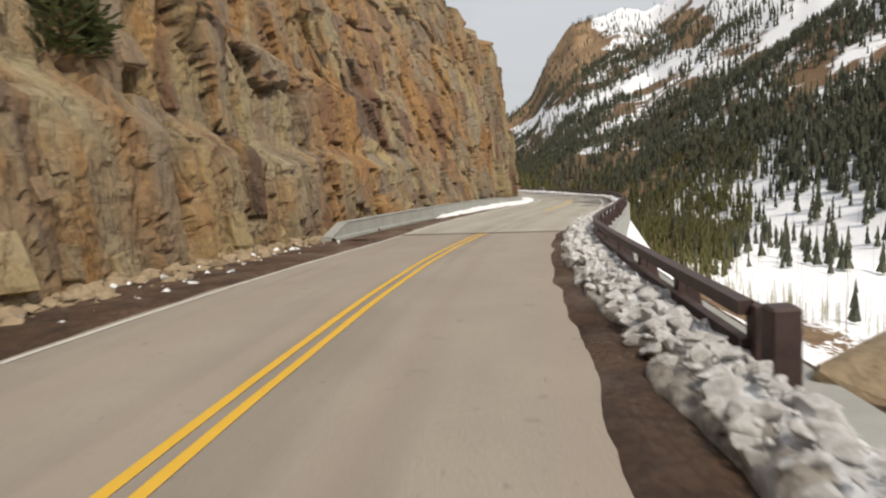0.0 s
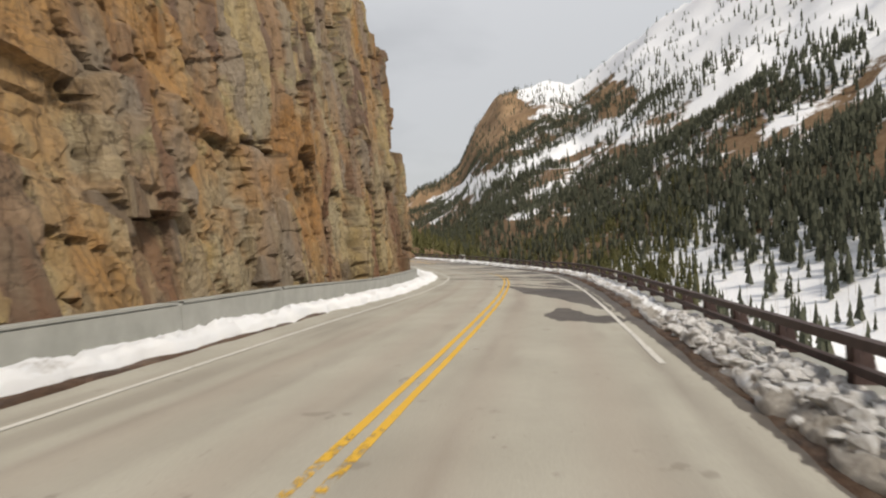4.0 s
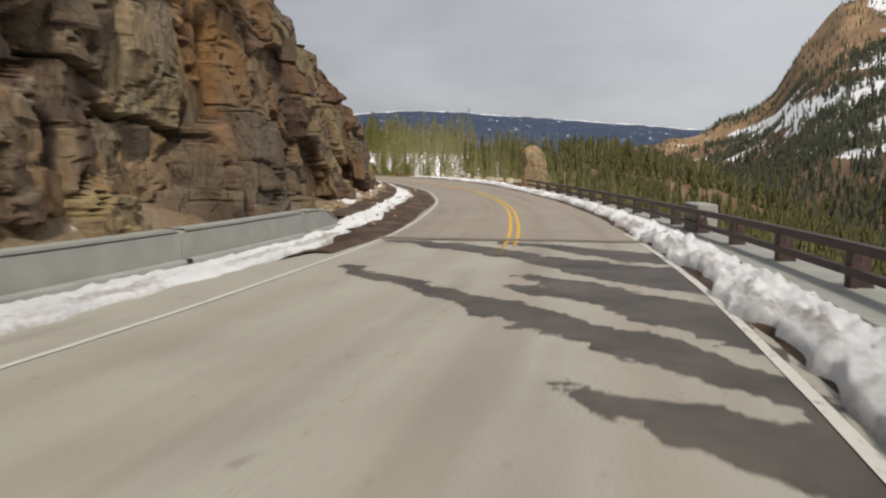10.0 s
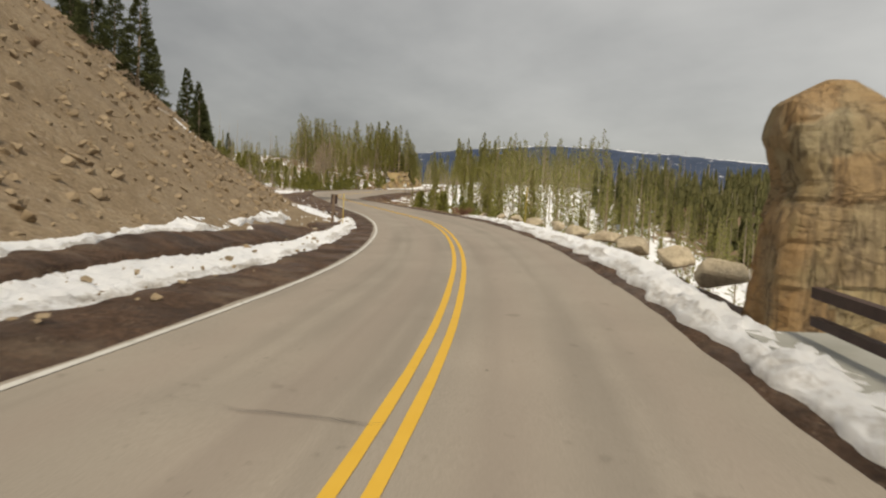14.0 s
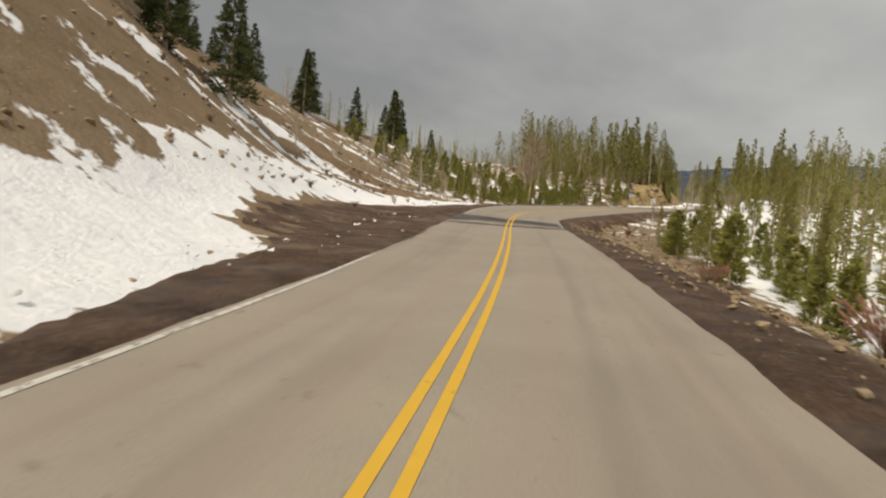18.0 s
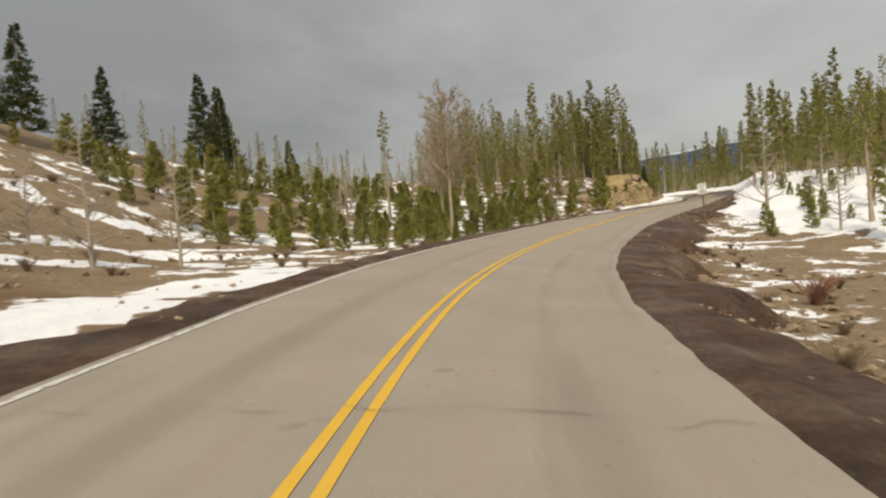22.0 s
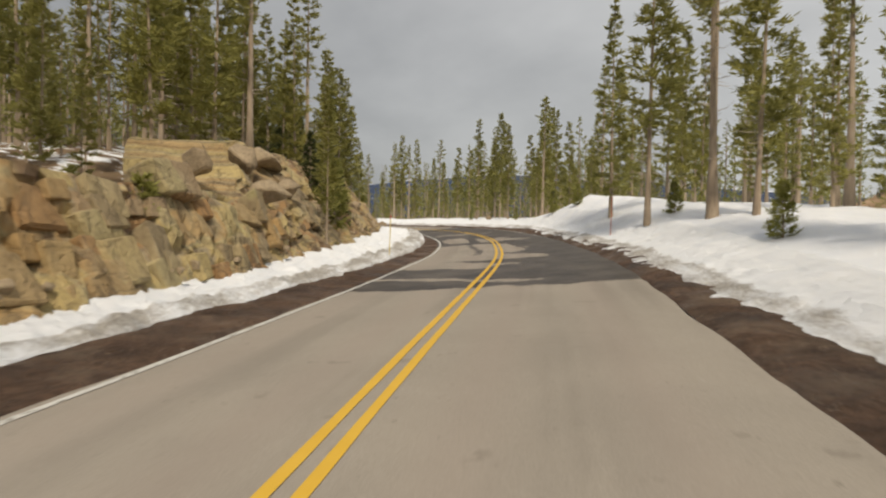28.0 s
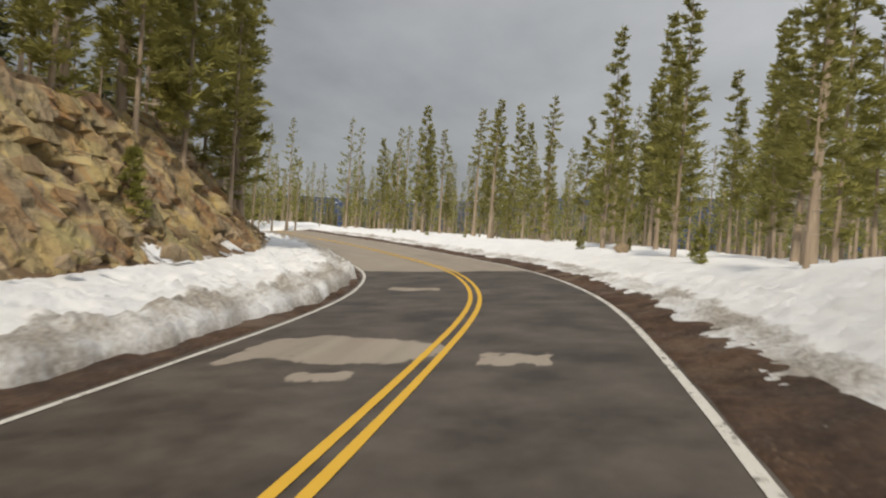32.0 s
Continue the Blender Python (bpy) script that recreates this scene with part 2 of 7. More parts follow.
RIGHT_H = {
    -30: [0, -0.1, -1.6, -5, -11, -19, -30, -38, -36], 140: [0, -0.1, -1.6, -5, -10, -16, -26, -34, -34],
    165: [0, -0.1, -0.9, -2.6, -6, -11, -20, -28, -30], 200: [0, -0.1, -0.6, -1.6, -3.6, -6.5, -11, -17, -22],
    235: [0, -0.1, -0.5, -1.1, -2, -3.2, -5.5, -9, -13], 268: [-0.1, -0.3, -0.9, -1.2, -1.5, -1.9, -2.6, -4, -6],
    302: [0, -0.1, -0.4, -0.8, -0.6, -0.2, -0.2, -1, -2], 318: [0, 0.0, 0.2, 0.4, 0.6, 0.7, 0.6, 0, -1],
    335: [0, 0.1, 0.4, 0.9, 1.1, 1.1, 1, 0.5, 0], 350: [0, 0.25, 1.0, 1.8, 1.5, 1.2, 1, 0.5, 0],
    367: [0, 0.3, 1.3, 2.6, 2.1, 1.6, 1.2, 0.6, 0], 380: [0, 0.2, 0.6, 0.9, 1, 1, 1, 0.5, 0],
    440: [0, 0.1, 0.3, 0.4, 0.5, 0.6, 0.6, 0.5, 0]}


def side(table, dist, s, d):
    keys = sorted(table)
    rows = np.array([np.interp(d, dist, table[k]) for k in keys])
    i = np.clip(np.searchsorted(keys, s) - 1, 0, len(keys) - 2)
    k = np.array(keys, float)
    t = np.clip((s - k[i]) / (k[i + 1] - k[i]), 0, 1)
    n = np.arange(len(s))
    return rows[i, n] * (1 - t) + rows[i + 1, n] * t


# bearings are degrees clockwise from +y, seen from this place on the bridge
HUB = (12.0, 62.0)
SKY_B = [-40, -6, 0, 2, 5, 6.5, 8.3, 10.6, 14.3, 16.7, 19.5, 22.8, 28, 42, 62, 92, 140, 180]
SKY_E = [1.0, 1.2, 2.2, 2.7, 4.2, 5.4, 8.4, 11.2, 12.0, 11.6, 13.2, 15.3, 18.0, 23.0, 26.0, 27.0, 24.0, 10.0]
SKY_R = [1900, 1700, 1600, 1560, 1520, 1500, 1480, 1470, 1420, 1360, 1250, 1150, 1050, 850, 700, 620, 600, 600]
FOOT_R = [900, 760, 640, 560, 480, 430, 400, 360, 310, 290, 270, 250, 220, 170, 145, 130, 130, 130]
PLAT_B = [-180, -90, -60, -40, -34, -29, -23, -19, -13, -3, 3, 15, 60, 180]
PLAT_E = [1.0, 1.2, 2.2, 3.1, 3.5, 4.1, 4.6, 4.6, 4.2, 3.4, 2.8, 2.4, 2.0, 1.0]


def far_height(x, y):
    dx, dy = x - HUB[0], y - HUB[1]
    r = np.hypot(dx, dy) + 1e-6
    b = np.degrees(np.arctan2(dx, dy))
    e, rs, rf = np.interp(b, SKY_B, SKY_E), np.interp(b, SKY_B, SKY_R), np.interp(b, SKY_B, FOOT_R)
    top = rs * np.tan(np.radians(e))
    base = np.where(b > 20, -37.0, np.interp(b, [-180, -60, -35, -10, 5, 20], [6, 8, -4, -14, -26, -37]))
    t = np.clip((r - rf) / (rs - rf), 0, 1)
    hill = base + (top - base) * (0.75 * t + 0.25 * t * t)
    hill = np.where(r > rs, top - (r - rs) * 0.25, hill)
    on = step01(-40, 0, b)
    hill = np.maximum(base, base + (hill - base) * on)
    rough = fbm(x / 90, y / 90, 4, 3) * np.clip(t * 55, 0, 26) * on
    plat = 3400 * np.tan(np.radians(np.interp(b, PLAT_B, PLAT_E)))
    tp = step01(1900, 3300, r)
    rise = (plat + 8) * tp + fbm(x / 260, y / 260, 4, 8) * 60 * tp * (1 - tp) * 4 * 0.35
    return np.maximum(hill + rough * (r < rs + 200), base * (1 - tp) + rise)


def land(x, y):
    """Height of the ground, with metres along and left of the road."""
    x, y = np.asarray(x, float).ravel(), np.asarray(y, float).ravel()
    z = far_height(x, y)
    s, d = np.zeros(len(x)), np.full(len(x), -9999.0)
    near = (x > -420) & (x < 320) & (y > -320) & (y < 640)
    rd = to_road(x[near], y[near])
    sn, dn, zn = rd.T
    left = zn + side(LEFT_H, LEFT_D, sn, np.maximum(dn, 0))
    right = zn + side(RIGHT_H, RIGHT_D, sn, np.maximum(-dn, 0))
    h = np.where(dn > 0, left, right)
    ad = np.abs(dn)
    h = h + fbm(x[near] / 3.1, y[near] / 3.1, 3, 1) * 0.5 * step01(6, 12, ad) + fbm(x[near] / 14, y[near] / 14, 3, 2) * 1.6 * step01(9, 30, ad)
    h = h - 0.16 * (1 - step01(3.0, 3.9, ad)) - 0.9 * step01(24, 28, sn) * (1 - step01(126, 130, sn)) * (1 - step01(5.2, 6.0, ad))
    w = step01(70, 190, ad)
    z[near] = h * (1 - w) + z[near] * w
    s[near], d[near] = sn, dn
    return z, s, d


def land_z(x, y):
    return float(land([x], [y])[0][0])


# ---- materials ----
class Mat:
    """A node material with short ways to add nodes."""

    def __init__(self, name, rough=0.8, metal=0.0, spec=0.4):
        self.m = bpy.data.materials.new(name)
        self.m.use_nodes = True
        self.t = self.m.node_tree
        self.b = self.t.nodes["Principled BSDF"]
        self.b.inputs["Roughness"].default_value = rough
        self.b.inputs["Metallic"].default_value = metal
        self.b.inputs["Specular IOR Level"].default_value = spec
        self.geo = self.t.nodes.new("ShaderNodeNewGeometry")

    def put(self, sock, v):
        if isinstance(v, (int, float)):
            sock.default_value = v
        elif isinstance(v, tuple):
            sock.default_value = (*v, 1) if len(v) == 3 and sock.type == "RGBA" else v
        else:
            self.t.links.new(v, sock)

    def noise(self, scale, detail=4.0, rough=0.55, stretch=(1, 1, 1), distort=0.0, vec=None):
        n = self.t.nodes.new("ShaderNodeTexNoise")
        n.inputs["Scale"].default_value = scale
        n.inputs["Detail"].default_value = detail
        n.inputs["Roughness"].default_value = rough
        n.inputs["Distortion"].default_value = distort
        mp = self.t.nodes.new("ShaderNodeMapping")
        mp.inputs["Scale"].default_value = stretch
        self.t.links.new(vec or self.geo.outputs["Position"], mp.inputs[0])
        self.t.links.new(mp.outputs[0], n.inputs["Vector"])
        return n.outputs[0]

    def voronoi(self, scale, stretch=(1, 1, 1), feature="F1"):
        n = self.t.nodes.new("ShaderNodeTexVoronoi")
        n.feature = feature
        n.inputs["Scale"].default_value = scale
        mp = self.t.nodes.new("ShaderNodeMapping")
        mp.inputs["Scale"].default_value = stretch
        self.t.links.new(self.geo.outputs["Position"], mp.inputs[0])
        self.t.links.new(mp.outputs[0], n.inputs["Vector"])
        return n

    def ramp(self, fac, *stops):
        n = self.t.nodes.new("ShaderNodeValToRGB")
        e = n.color_ramp.elements
        while len(e) < len(stops):
            e.new(0.5)
        for el, (p, c) in zip(e, stops):
            el.position = p
            el.color = (c, c, c, 1) if isinstance(c, (int, float)) else (*c, 1)
        self.put(n.inputs[0], fac)
        return n.outputs[0]

    def mix(self, fac, a, b, kind="MIX"):
        n = self.t.nodes.new("ShaderNodeMix")
        n.data_type = "RGBA"
        n.blend_type = kind
        self.put(n.inputs[0], fac)
        self.put(n.inputs[6], a)
        self.put(n.inputs[7], b)
        return n.outputs[2]

    def math(self, op, a, b=0.0, clamp=False):
        n = self.t.nodes.new("ShaderNodeMath")
        n.operation = op
        n.use_clamp = clamp
        self.put(n.inputs[0], a)
        self.put(n.inputs[1], b)
        return n.outputs[0]

    def attr(self, name):
        n = self.t.nodes.new("ShaderNodeAttribute")
        n.attribute_name = name
        return n.outputs["Fac"]

    def chance(self):
        return self.t.nodes.new("ShaderNodeObjectInfo").outputs["Random"]

    def island(self):
        return self.geo.outputs["Random Per Island"]

    def bump(self, height, strength=0.4, dist=0.05):
        n = self.t.nodes.new("ShaderNodeBump")
        n.inputs["Strength"].default_value = strength
        n.inputs["Distance"].default_value = dist
        self.put(n.inputs["Height"], height)
        old = self.b.inputs["Normal"].links
        if old:
            self.t.links.new(old[0].from_socket, n.inputs["Normal"])
        self.t.links.new(n.outputs[0], self.b.inputs["Normal"])

    def done(self, color, rough=None):
        self.put(self.b.inputs["Base Color"], color)
        if rough is not None:
            self.put(self.b.inputs["Roughness"], rough)
        return self.m


def mat_asphalt():
    k = Mat("asphalt", 0.85, 0, 0.3)
    base = k.ramp(k.noise(0.5, 5), (0.3, (0.265, 0.228, 0.188)), (0.7, (0.335, 0.288, 0.236)))
    concrete = k.ramp(k.noise(0.45, 5), (0.3, (0.355, 0.345, 0.295)), (0.7, (0.44, 0.428, 0.37)))
    base = k.mix(k.attr("deck"), base, concrete)
    base = k.mix(0.35, base, k.ramp(k.noise(60, 2), (0.3, (0.17, 0.155, 0.13)), (0.7, (0.42, 0.38, 0.32))))
    base = k.mix(k.math("MULTIPLY", k.attr("streak"), 0.5), base, (0.19, 0.165, 0.138))
    track = k.attr("track")
    base = k.mix(k.math("MULTIPLY", track, 0.35), base, (0.30, 0.245, 0.205))
    line = k.math("ABSOLUTE", k.math("SUBTRACT", k.noise(1.9, 3, 0.6, (1, 1, 0)), 0.5))
    worn = k.math("MULTIPLY", k.ramp(line, (0.006, 1.0), (0.02, 0.0)), k.attr("crazed"))
    base = k.mix(k.math("MULTIPLY", worn, 0.55), base, (0.07, 0.062, 0.055))
    spots = k.math("MULTIPLY", k.ramp(k.noise(2.3, 3), (0.68, 0.0), (0.72, 1.0)), 0.45)
    base = k.mix(spots, base, (0.17, 0.145, 0.12))
    pits = k.math("MULTIPLY", k.ramp(k.noise(8.5, 2), (0.70, 0.0), (0.735, 1.0)), k.ramp(k.noise(0.5, 3), (0.42, 0.0), (0.6, 0.55)))
    base = k.mix(pits, base, (0.12, 0.105, 0.088))
    edge = k.math("ADD", k.attr("wet"), k.math("MULTIPLY", k.math("SUBTRACT", k.noise(4.6, 6, 0.7), 0.5), 1.0))
    wet = k.ramp(edge, (0.47, 0.0), (0.53, 1.0))
    damp = k.mix(k.ramp(k.noise(0.9, 6, 0.65), (0.35, 0.0), (0.65, 1.0)), (0.04, 0.032, 0.026), (0.105, 0.088, 0.072))
    col = k.mix(wet, base, damp)
    k.bump(k.noise(95, 2), 0.25, 0.008)
    return k.done(col, k.math("SUBTRACT", 0.85, k.math("MULTIPLY", wet, 0.28)))


def mat_paint(name, a, b, wear):
    k = Mat(name, 0.7, 0, 0.3)
    col = k.mix(k.noise(3, 4), a, b)
    gone = k.ramp(k.math("ADD", k.noise(7, 6, 0.72), k.attr("wear")), (wear, 0.0), (wear + 0.09, 1.0))
    m = k.done(col)
    clear = k.t.nodes.new("ShaderNodeBsdfTransparent")
    both = k.t.nodes.new("ShaderNodeMixShader")
    k.put(both.inputs[0], gone)
    k.t.links.new(k.b.outputs[0], both.inputs[1])
    k.t.links.new(clear.outputs[0], both.inputs[2])
    k.t.links.new(both.outputs[0], k.t.nodes["Material Output"].inputs[0])
    return m


def mat_dirt(name, dark, light, pebble):
    k = Mat(name, 0.9, 0, 0.3)
    col = k.ramp(k.noise(0.9, 8, 0.72), (0.36, dark), (0.62, light))
    col = k.mix(k.ramp(k.noise(11, 6, 0.75), (0.35, 0.75), (0.6, 0.0)), col, tuple(q * 0.45 for q in dark))
    col = k.mix(k.ramp(k.noise(0.5, 6, 0.7), (0.52, 0.0), (0.66, 0.55)), col, tuple(q * 0.8 for q in pebble))
    v = k.voronoi(13)
    grit = k.math("MULTIPLY", k.ramp(v.outputs["Distance"], (0.14, 1.0), (0.3, 0.0)), k.ramp(k.noise(1.7, 4), (0.45, 0.0), (0.65, 0.8)))
    col = k.mix(grit, col, pebble)
    k.bump(k.noise(5, 9, 0.75), 1.0, 0.10)
    k.bump(v.outputs["Distance"], 0.6, 0.03)
    return k.done(col, k.ramp(k.noise(0.7, 4), (0.4, 0.55), (0.6, 0.95)))


def mat_snow(name, dirt=0.0):
    k = Mat(name, 0.55, 0, 0.25)
    k.b.inputs["Subsurface Weight"].default_value = 0.0
    col = k.ramp(k.noise(1.3, 5), (0.3, (0.82, 0.84, 0.87)), (0.7, (0.92, 0.925, 0.935)))
    grime = k.math("ADD", k.math("ADD", k.attr("grime"), dirt), k.math("MULTIPLY", k.math("SUBTRACT", k.noise(9, 7, 0.75), 0.5), 1.2))
    col = k.mix(k.ramp(grime, (0.35, 0.0), (0.85, 0.92)), col, k.ramp(k.noise(14, 5), (0.3, (0.21, 0.18, 0.145)), (0.7, (0.48, 0.44, 0.385))))
    k.bump(k.noise(6, 8, 0.75), 0.9, 0.10)
    return k.done(col)


def mat_rock(name, warm=1.0, light=(1.60, 1.64, 1.60)):
    k = Mat(name, 0.9, 0, 0.2)
    tone = k.attr("tone")
    col = k.ramp(tone, (0.06, (0.095, 0.066, 0.05)), (0.22, (0.20, 0.155, 0.105)), (0.36, (0.25, 0.165, 0.088)), (0.48, (0.25, 0.208, 0.135)), (0.6, (0.28, 0.212, 0.108)), (0.74, (0.19, 0.155, 0.12)), (0.88, (0.215, 0.125, 0.065)), (0.97, (0.12, 0.078, 0.058)))
    col = k.mix(k.ramp(k.noise(0.2, 4, 0.6, (1, 1, 0.5)), (0.51, 0.0), (0.62, 0.85 * warm)), col, (0.25, 0.128, 0.045))
    col = k.mix(k.ramp(k.noise(0.22, 4, 0.6, (1, 1, 0.3), 0.4), (0.53, 0.0), (0.66, 0.65)), col, (0.155, 0.13, 0.108))
    col = k.mix(k.ramp(k.noise(0.5, 5, 0.6), (0.6, 0.0), (0.7, 0.55)), col, (0.235, 0.215, 0.115))
    col = k.mix(k.ramp(k.noise(1.3, 6, 0.7, (1, 1, 0.35)), (0.56, 0.0), (0.72, 0.5)), col, (0.33, 0.27, 0.19))
    col = k.mix(k.ramp(k.noise(0.3, 4, 0.6, (1, 1, 0.12)), (0.55, 0.0), (0.63, 0.8 * warm)), col, (0.135, 0.068, 0.042))
    col = k.mix(k.ramp(k.noise(0.26, 5, 0.6, (1.1, 1.1, 0.1), 0.2), (0.57, 0.0), (0.65, 0.65 * warm)), col, (0.29, 0.165, 0.066))
    fine = k.math("ABSOLUTE", k.math("SUBTRACT", k.noise(0.35, 5, 0.65, (1, 1, 0.4), 0.5), 0.5))
    col = k.mix(k.ramp(fine, (0.003, 0.35), (0.012, 0.0)), col, (0.06, 0.044, 0.032))
    col = k.mix(k.ramp(k.noise(6, 7, 0.75), (0.28, 0.6), (0.55, 0.0)), col, (0.10, 0.07, 0.05))
    col = k.mix(1.0, col, k.mix(k.attr("pale"), (0.80, 0.80, 0.83), light), "MULTIPLY")
    hair = k.math("ABSOLUTE", k.math("SUBTRACT", k.noise(1.0, 4, 0.6, (1, 1, 0.28), 0.3), 0.5))
    level = k.math("ABSOLUTE", k.math("SUBTRACT", k.noise(0.8, 4, 0.65, (0.5, 0.5, 1.5), 0.3), 0.5))
    broken = k.ramp(k.noise(0.3, 4, 0.6), (0.42, 0.15), (0.6, 0.8))
    col = k.mix(k.math("MULTIPLY", k.ramp(hair, (0.004, 0.8), (0.018, 0.0)), broken), col, (0.07, 0.05, 0.036))
    col = k.mix(k.math("MULTIPLY", k.ramp(level, (0.004, 0.6), (0.014, 0.0)), broken), col, (0.08, 0.058, 0.042))
    # dark joints between blocks, and the shade painted into the clefts
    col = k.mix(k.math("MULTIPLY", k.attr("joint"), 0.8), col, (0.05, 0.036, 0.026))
    k.bump(k.ramp(hair, (0.0, 0.0), (0.03, 1.0)), 0.5, 0.07)
    k.bump(k.ramp(level, (0.0, 0.0), (0.025, 1.0)), 0.35, 0.05)
    k.bump(k.ramp(fine, (0.0, 0.0), (0.02, 1.0)), 0.4, 0.06)
    k.bump(k.noise(2.6, 8, 0.68, (1, 1, 0.7)), 0.8, 0.18)
    k.bump(k.noise(18, 5, 0.7), 0.5, 0.03)
    return k.done(col)


def mat_stone(name, dark, light):
    k = Mat(name, 0.92, 0, 0.2)
    col = k.mix(k.chance(), dark, light)
    col = k.mix(k.ramp(k.noise(2.2, 6, 0.7), (0.3, 0.0), (0.75, 0.75)), col, tuple(c * 1.35 for c in light))
    col = k.mix(k.ramp(k.noise(9, 5, 0.7), (0.3, 0.5), (0.55, 0.0)), col, tuple(c * 0.35 for c in dark))
    k.bump(k.noise(6, 7, 0.7), 0.8, 0.08)
    return k.done(col)


def mat_plain(name, a, b, scale, rough=0.8, metal=0.0, bump=0.2, stretch=(1, 1, 1)):
    k = Mat(name, rough, metal)
    col = k.ramp(k.noise(scale, 5, 0.6, stretch), (0.3, a), (0.7, b))
    if bump:
        k.bump(k.noise(scale * 5, 4), bump, 0.01)
    return k.done(col)


def mat_needles(name, a, b, island=False):
    k = Mat(name, 0.75, 0, 0.2)
    col = k.mix(k.island() if island else k.math("ADD", k.math("MULTIPLY", k.chance(), 0.6), k.math("MULTIPLY", k.island(), 0.4)), a, b)
    col = k.mix(k.ramp(k.noise(1.7, 4), (0.35, 0.0), (0.75, 0.65)), col, tuple(c * 1.7 for c in b))
    # light also comes through the needles
    m = k.done(col)
    thin = k.t.nodes.new("ShaderNodeBsdfTranslucent")
    k.put(thin.inputs["Color"], col)
    both = k.t.nodes.new("ShaderNodeMixShader")
    both.inputs[0].default_value = 0.42
    k.t.links.new(k.b.outputs[0], both.inputs[1])
    k.t.links.new(thin.outputs[0], both.inputs[2])
    k.t.links.new(both.outputs[0], k.t.nodes["Material Output"].inputs[0])
    return m


def mat_ground():
    k = Mat("ground", 0.95, 0, 0.1)
    soil = k.ramp(k.noise(0.35, 6, 0.65), (0.3, (0.12, 0.076, 0.046)), (0.5, (0.185, 0.122, 0.075)), (0.7, (0.235, 0.165, 0.103)))
    scree = k.ramp(k.noise(0.9, 7, 0.7), (0.3, (0.225, 0.165, 0.105)), (0.55, (0.315, 0.243, 0.163)), (0.75, (0.37, 0.30, 0.212)))
    v = k.voronoi(3.5)
    scree = k.mix(k.ramp(k.noise(9, 7, 0.78), (0.34, 0.7), (0.56, 0.0)), scree, (0.15, 0.105, 0.065))
    scree = k.mix(k.ramp(k.noise(0.4, 5, 0.6, (1, 1, 1)), (0.5, 0.0), (0.7, 0.5)), scree, (0.26, 0.20, 0.14))
    scree = k.mix(k.ramp(v.outputs["Distance"], (0.1, 0.5), (0.32, 0.0)), scree, (0.38, 0.315, 0.24))
    scree = k.mix(k.ramp(k.noise(2.6, 5, 0.7, (1, 1, 2.2)), (0.58, 0.0), (0.68, 0.6)), scree, (0.135, 0.10, 0.07))
    scree = k.mix(k.ramp(k.noise(22, 4, 0.7), (0.58, 0.0), (0.68, 0.7)), scree, (0.11, 0.08, 0.055))
    col = k.mix(k.attr("scree"), soil, scree)
    crag = k.ramp(k.noise(0.03, 8, 0.68), (0.3, (0.20, 0.13, 0.08)), (0.55, (0.36, 0.24, 0.14)), (0.75, (0.44, 0.31, 0.20)))
    col = k.mix(k.attr("crag"), col, crag)
    # distance haze over the far plateau, put into its forest colour as blue
    hazed_wood = k.ramp(k.noise(0.02, 8, 0.7), (0.3, (0.035, 0.05, 0.085)), (0.6, (0.055, 0.075, 0.12)), (0.8, (0.11, 0.13, 0.18)))
    col = k.mix(k.attr("haze_blue"), col, hazed_wood)
    fine = k.math("MULTIPLY", k.math("SUBTRACT", k.noise(0.55, 6, 0.62), 0.5), 1.5)
    broad = k.math("MULTIPLY", k.math("SUBTRACT", k.noise(0.022, 8, 0.66), 0.5), 1.3)
    far = k.attr("far")
    wave = k.math("ADD", k.math("MULTIPLY", fine, k.math("SUBTRACT", 1.0, far)), k.math("MULTIPLY", broad, far))
    snow = k.ramp(k.math("ADD", k.attr("snow"), wave), (0.47, 0.0), (0.54, 1.0))
    white = k.ramp(k.noise(0.8, 5), (0.3, (0.80, 0.82, 0.86)), (0.7, (0.90, 0.905, 0.92)))
    col = k.mix(snow, col, white)
    k.bump(k.noise(2.5, 8, 0.7), 0.7, 0.2)
    return k.done(col)


ASPHALT = mat_asphalt()
YELLOW = mat_paint("yellow_paint", (0.60, 0.35, 0.035), (0.68, 0.42, 0.06), 0.66)
WHITE = mat_paint("white_paint", (0.50, 0.48, 0.44), (0.62, 0.61, 0.57), 0.60)
SHOULDER = mat_dirt("wet_cinder_soil", (0.055, 0.032, 0.021), (0.165, 0.096, 0.060), (0.28, 0.205, 0.145))
SNOW = mat_snow("snow")
DIRTY_SNOW = mat_snow("dirty_snow", 0.58)
ROCK = mat_rock("cliff_rock")
PALE_ROCK = mat_rock("pale_rock", 0.2, (1.85, 1.86, 1.6))
PALE_STONE = mat_stone("pale_stone", (0.33, 0.27, 0.19), (0.48, 0.41, 0.30))
STONE = mat_stone("stone", (0.22, 0.165, 0.11), (0.34, 0.265, 0.175))
CONCRETE = mat_plain("concrete", (0.27, 0.275, 0.25), (0.35, 0.35, 0.325), 1.5, 0.85, 0, 0.3)
DIRTY = mat_plain("dirty_concrete", (0.17, 0.14, 0.11), (0.29, 0.25, 0.20), 2.5, 0.9, 0, 0.3)
STEEL = mat_plain("weathered_steel", (0.045, 0.028, 0.026), (0.085, 0.055, 0.05), 4, 0.6, 0.3, 0.2)
WOOD = mat_plain("old_wood", (0.12, 0.085, 0.06), (0.2, 0.15, 0.11), 6, 0.9, 0, 0.4, (1, 1, 0.15))
BARK = mat_plain("bark", (0.23, 0.175, 0.125), (0.42, 0.335, 0.25), 5, 0.95, 0, 0.6, (1, 1, 0.2))
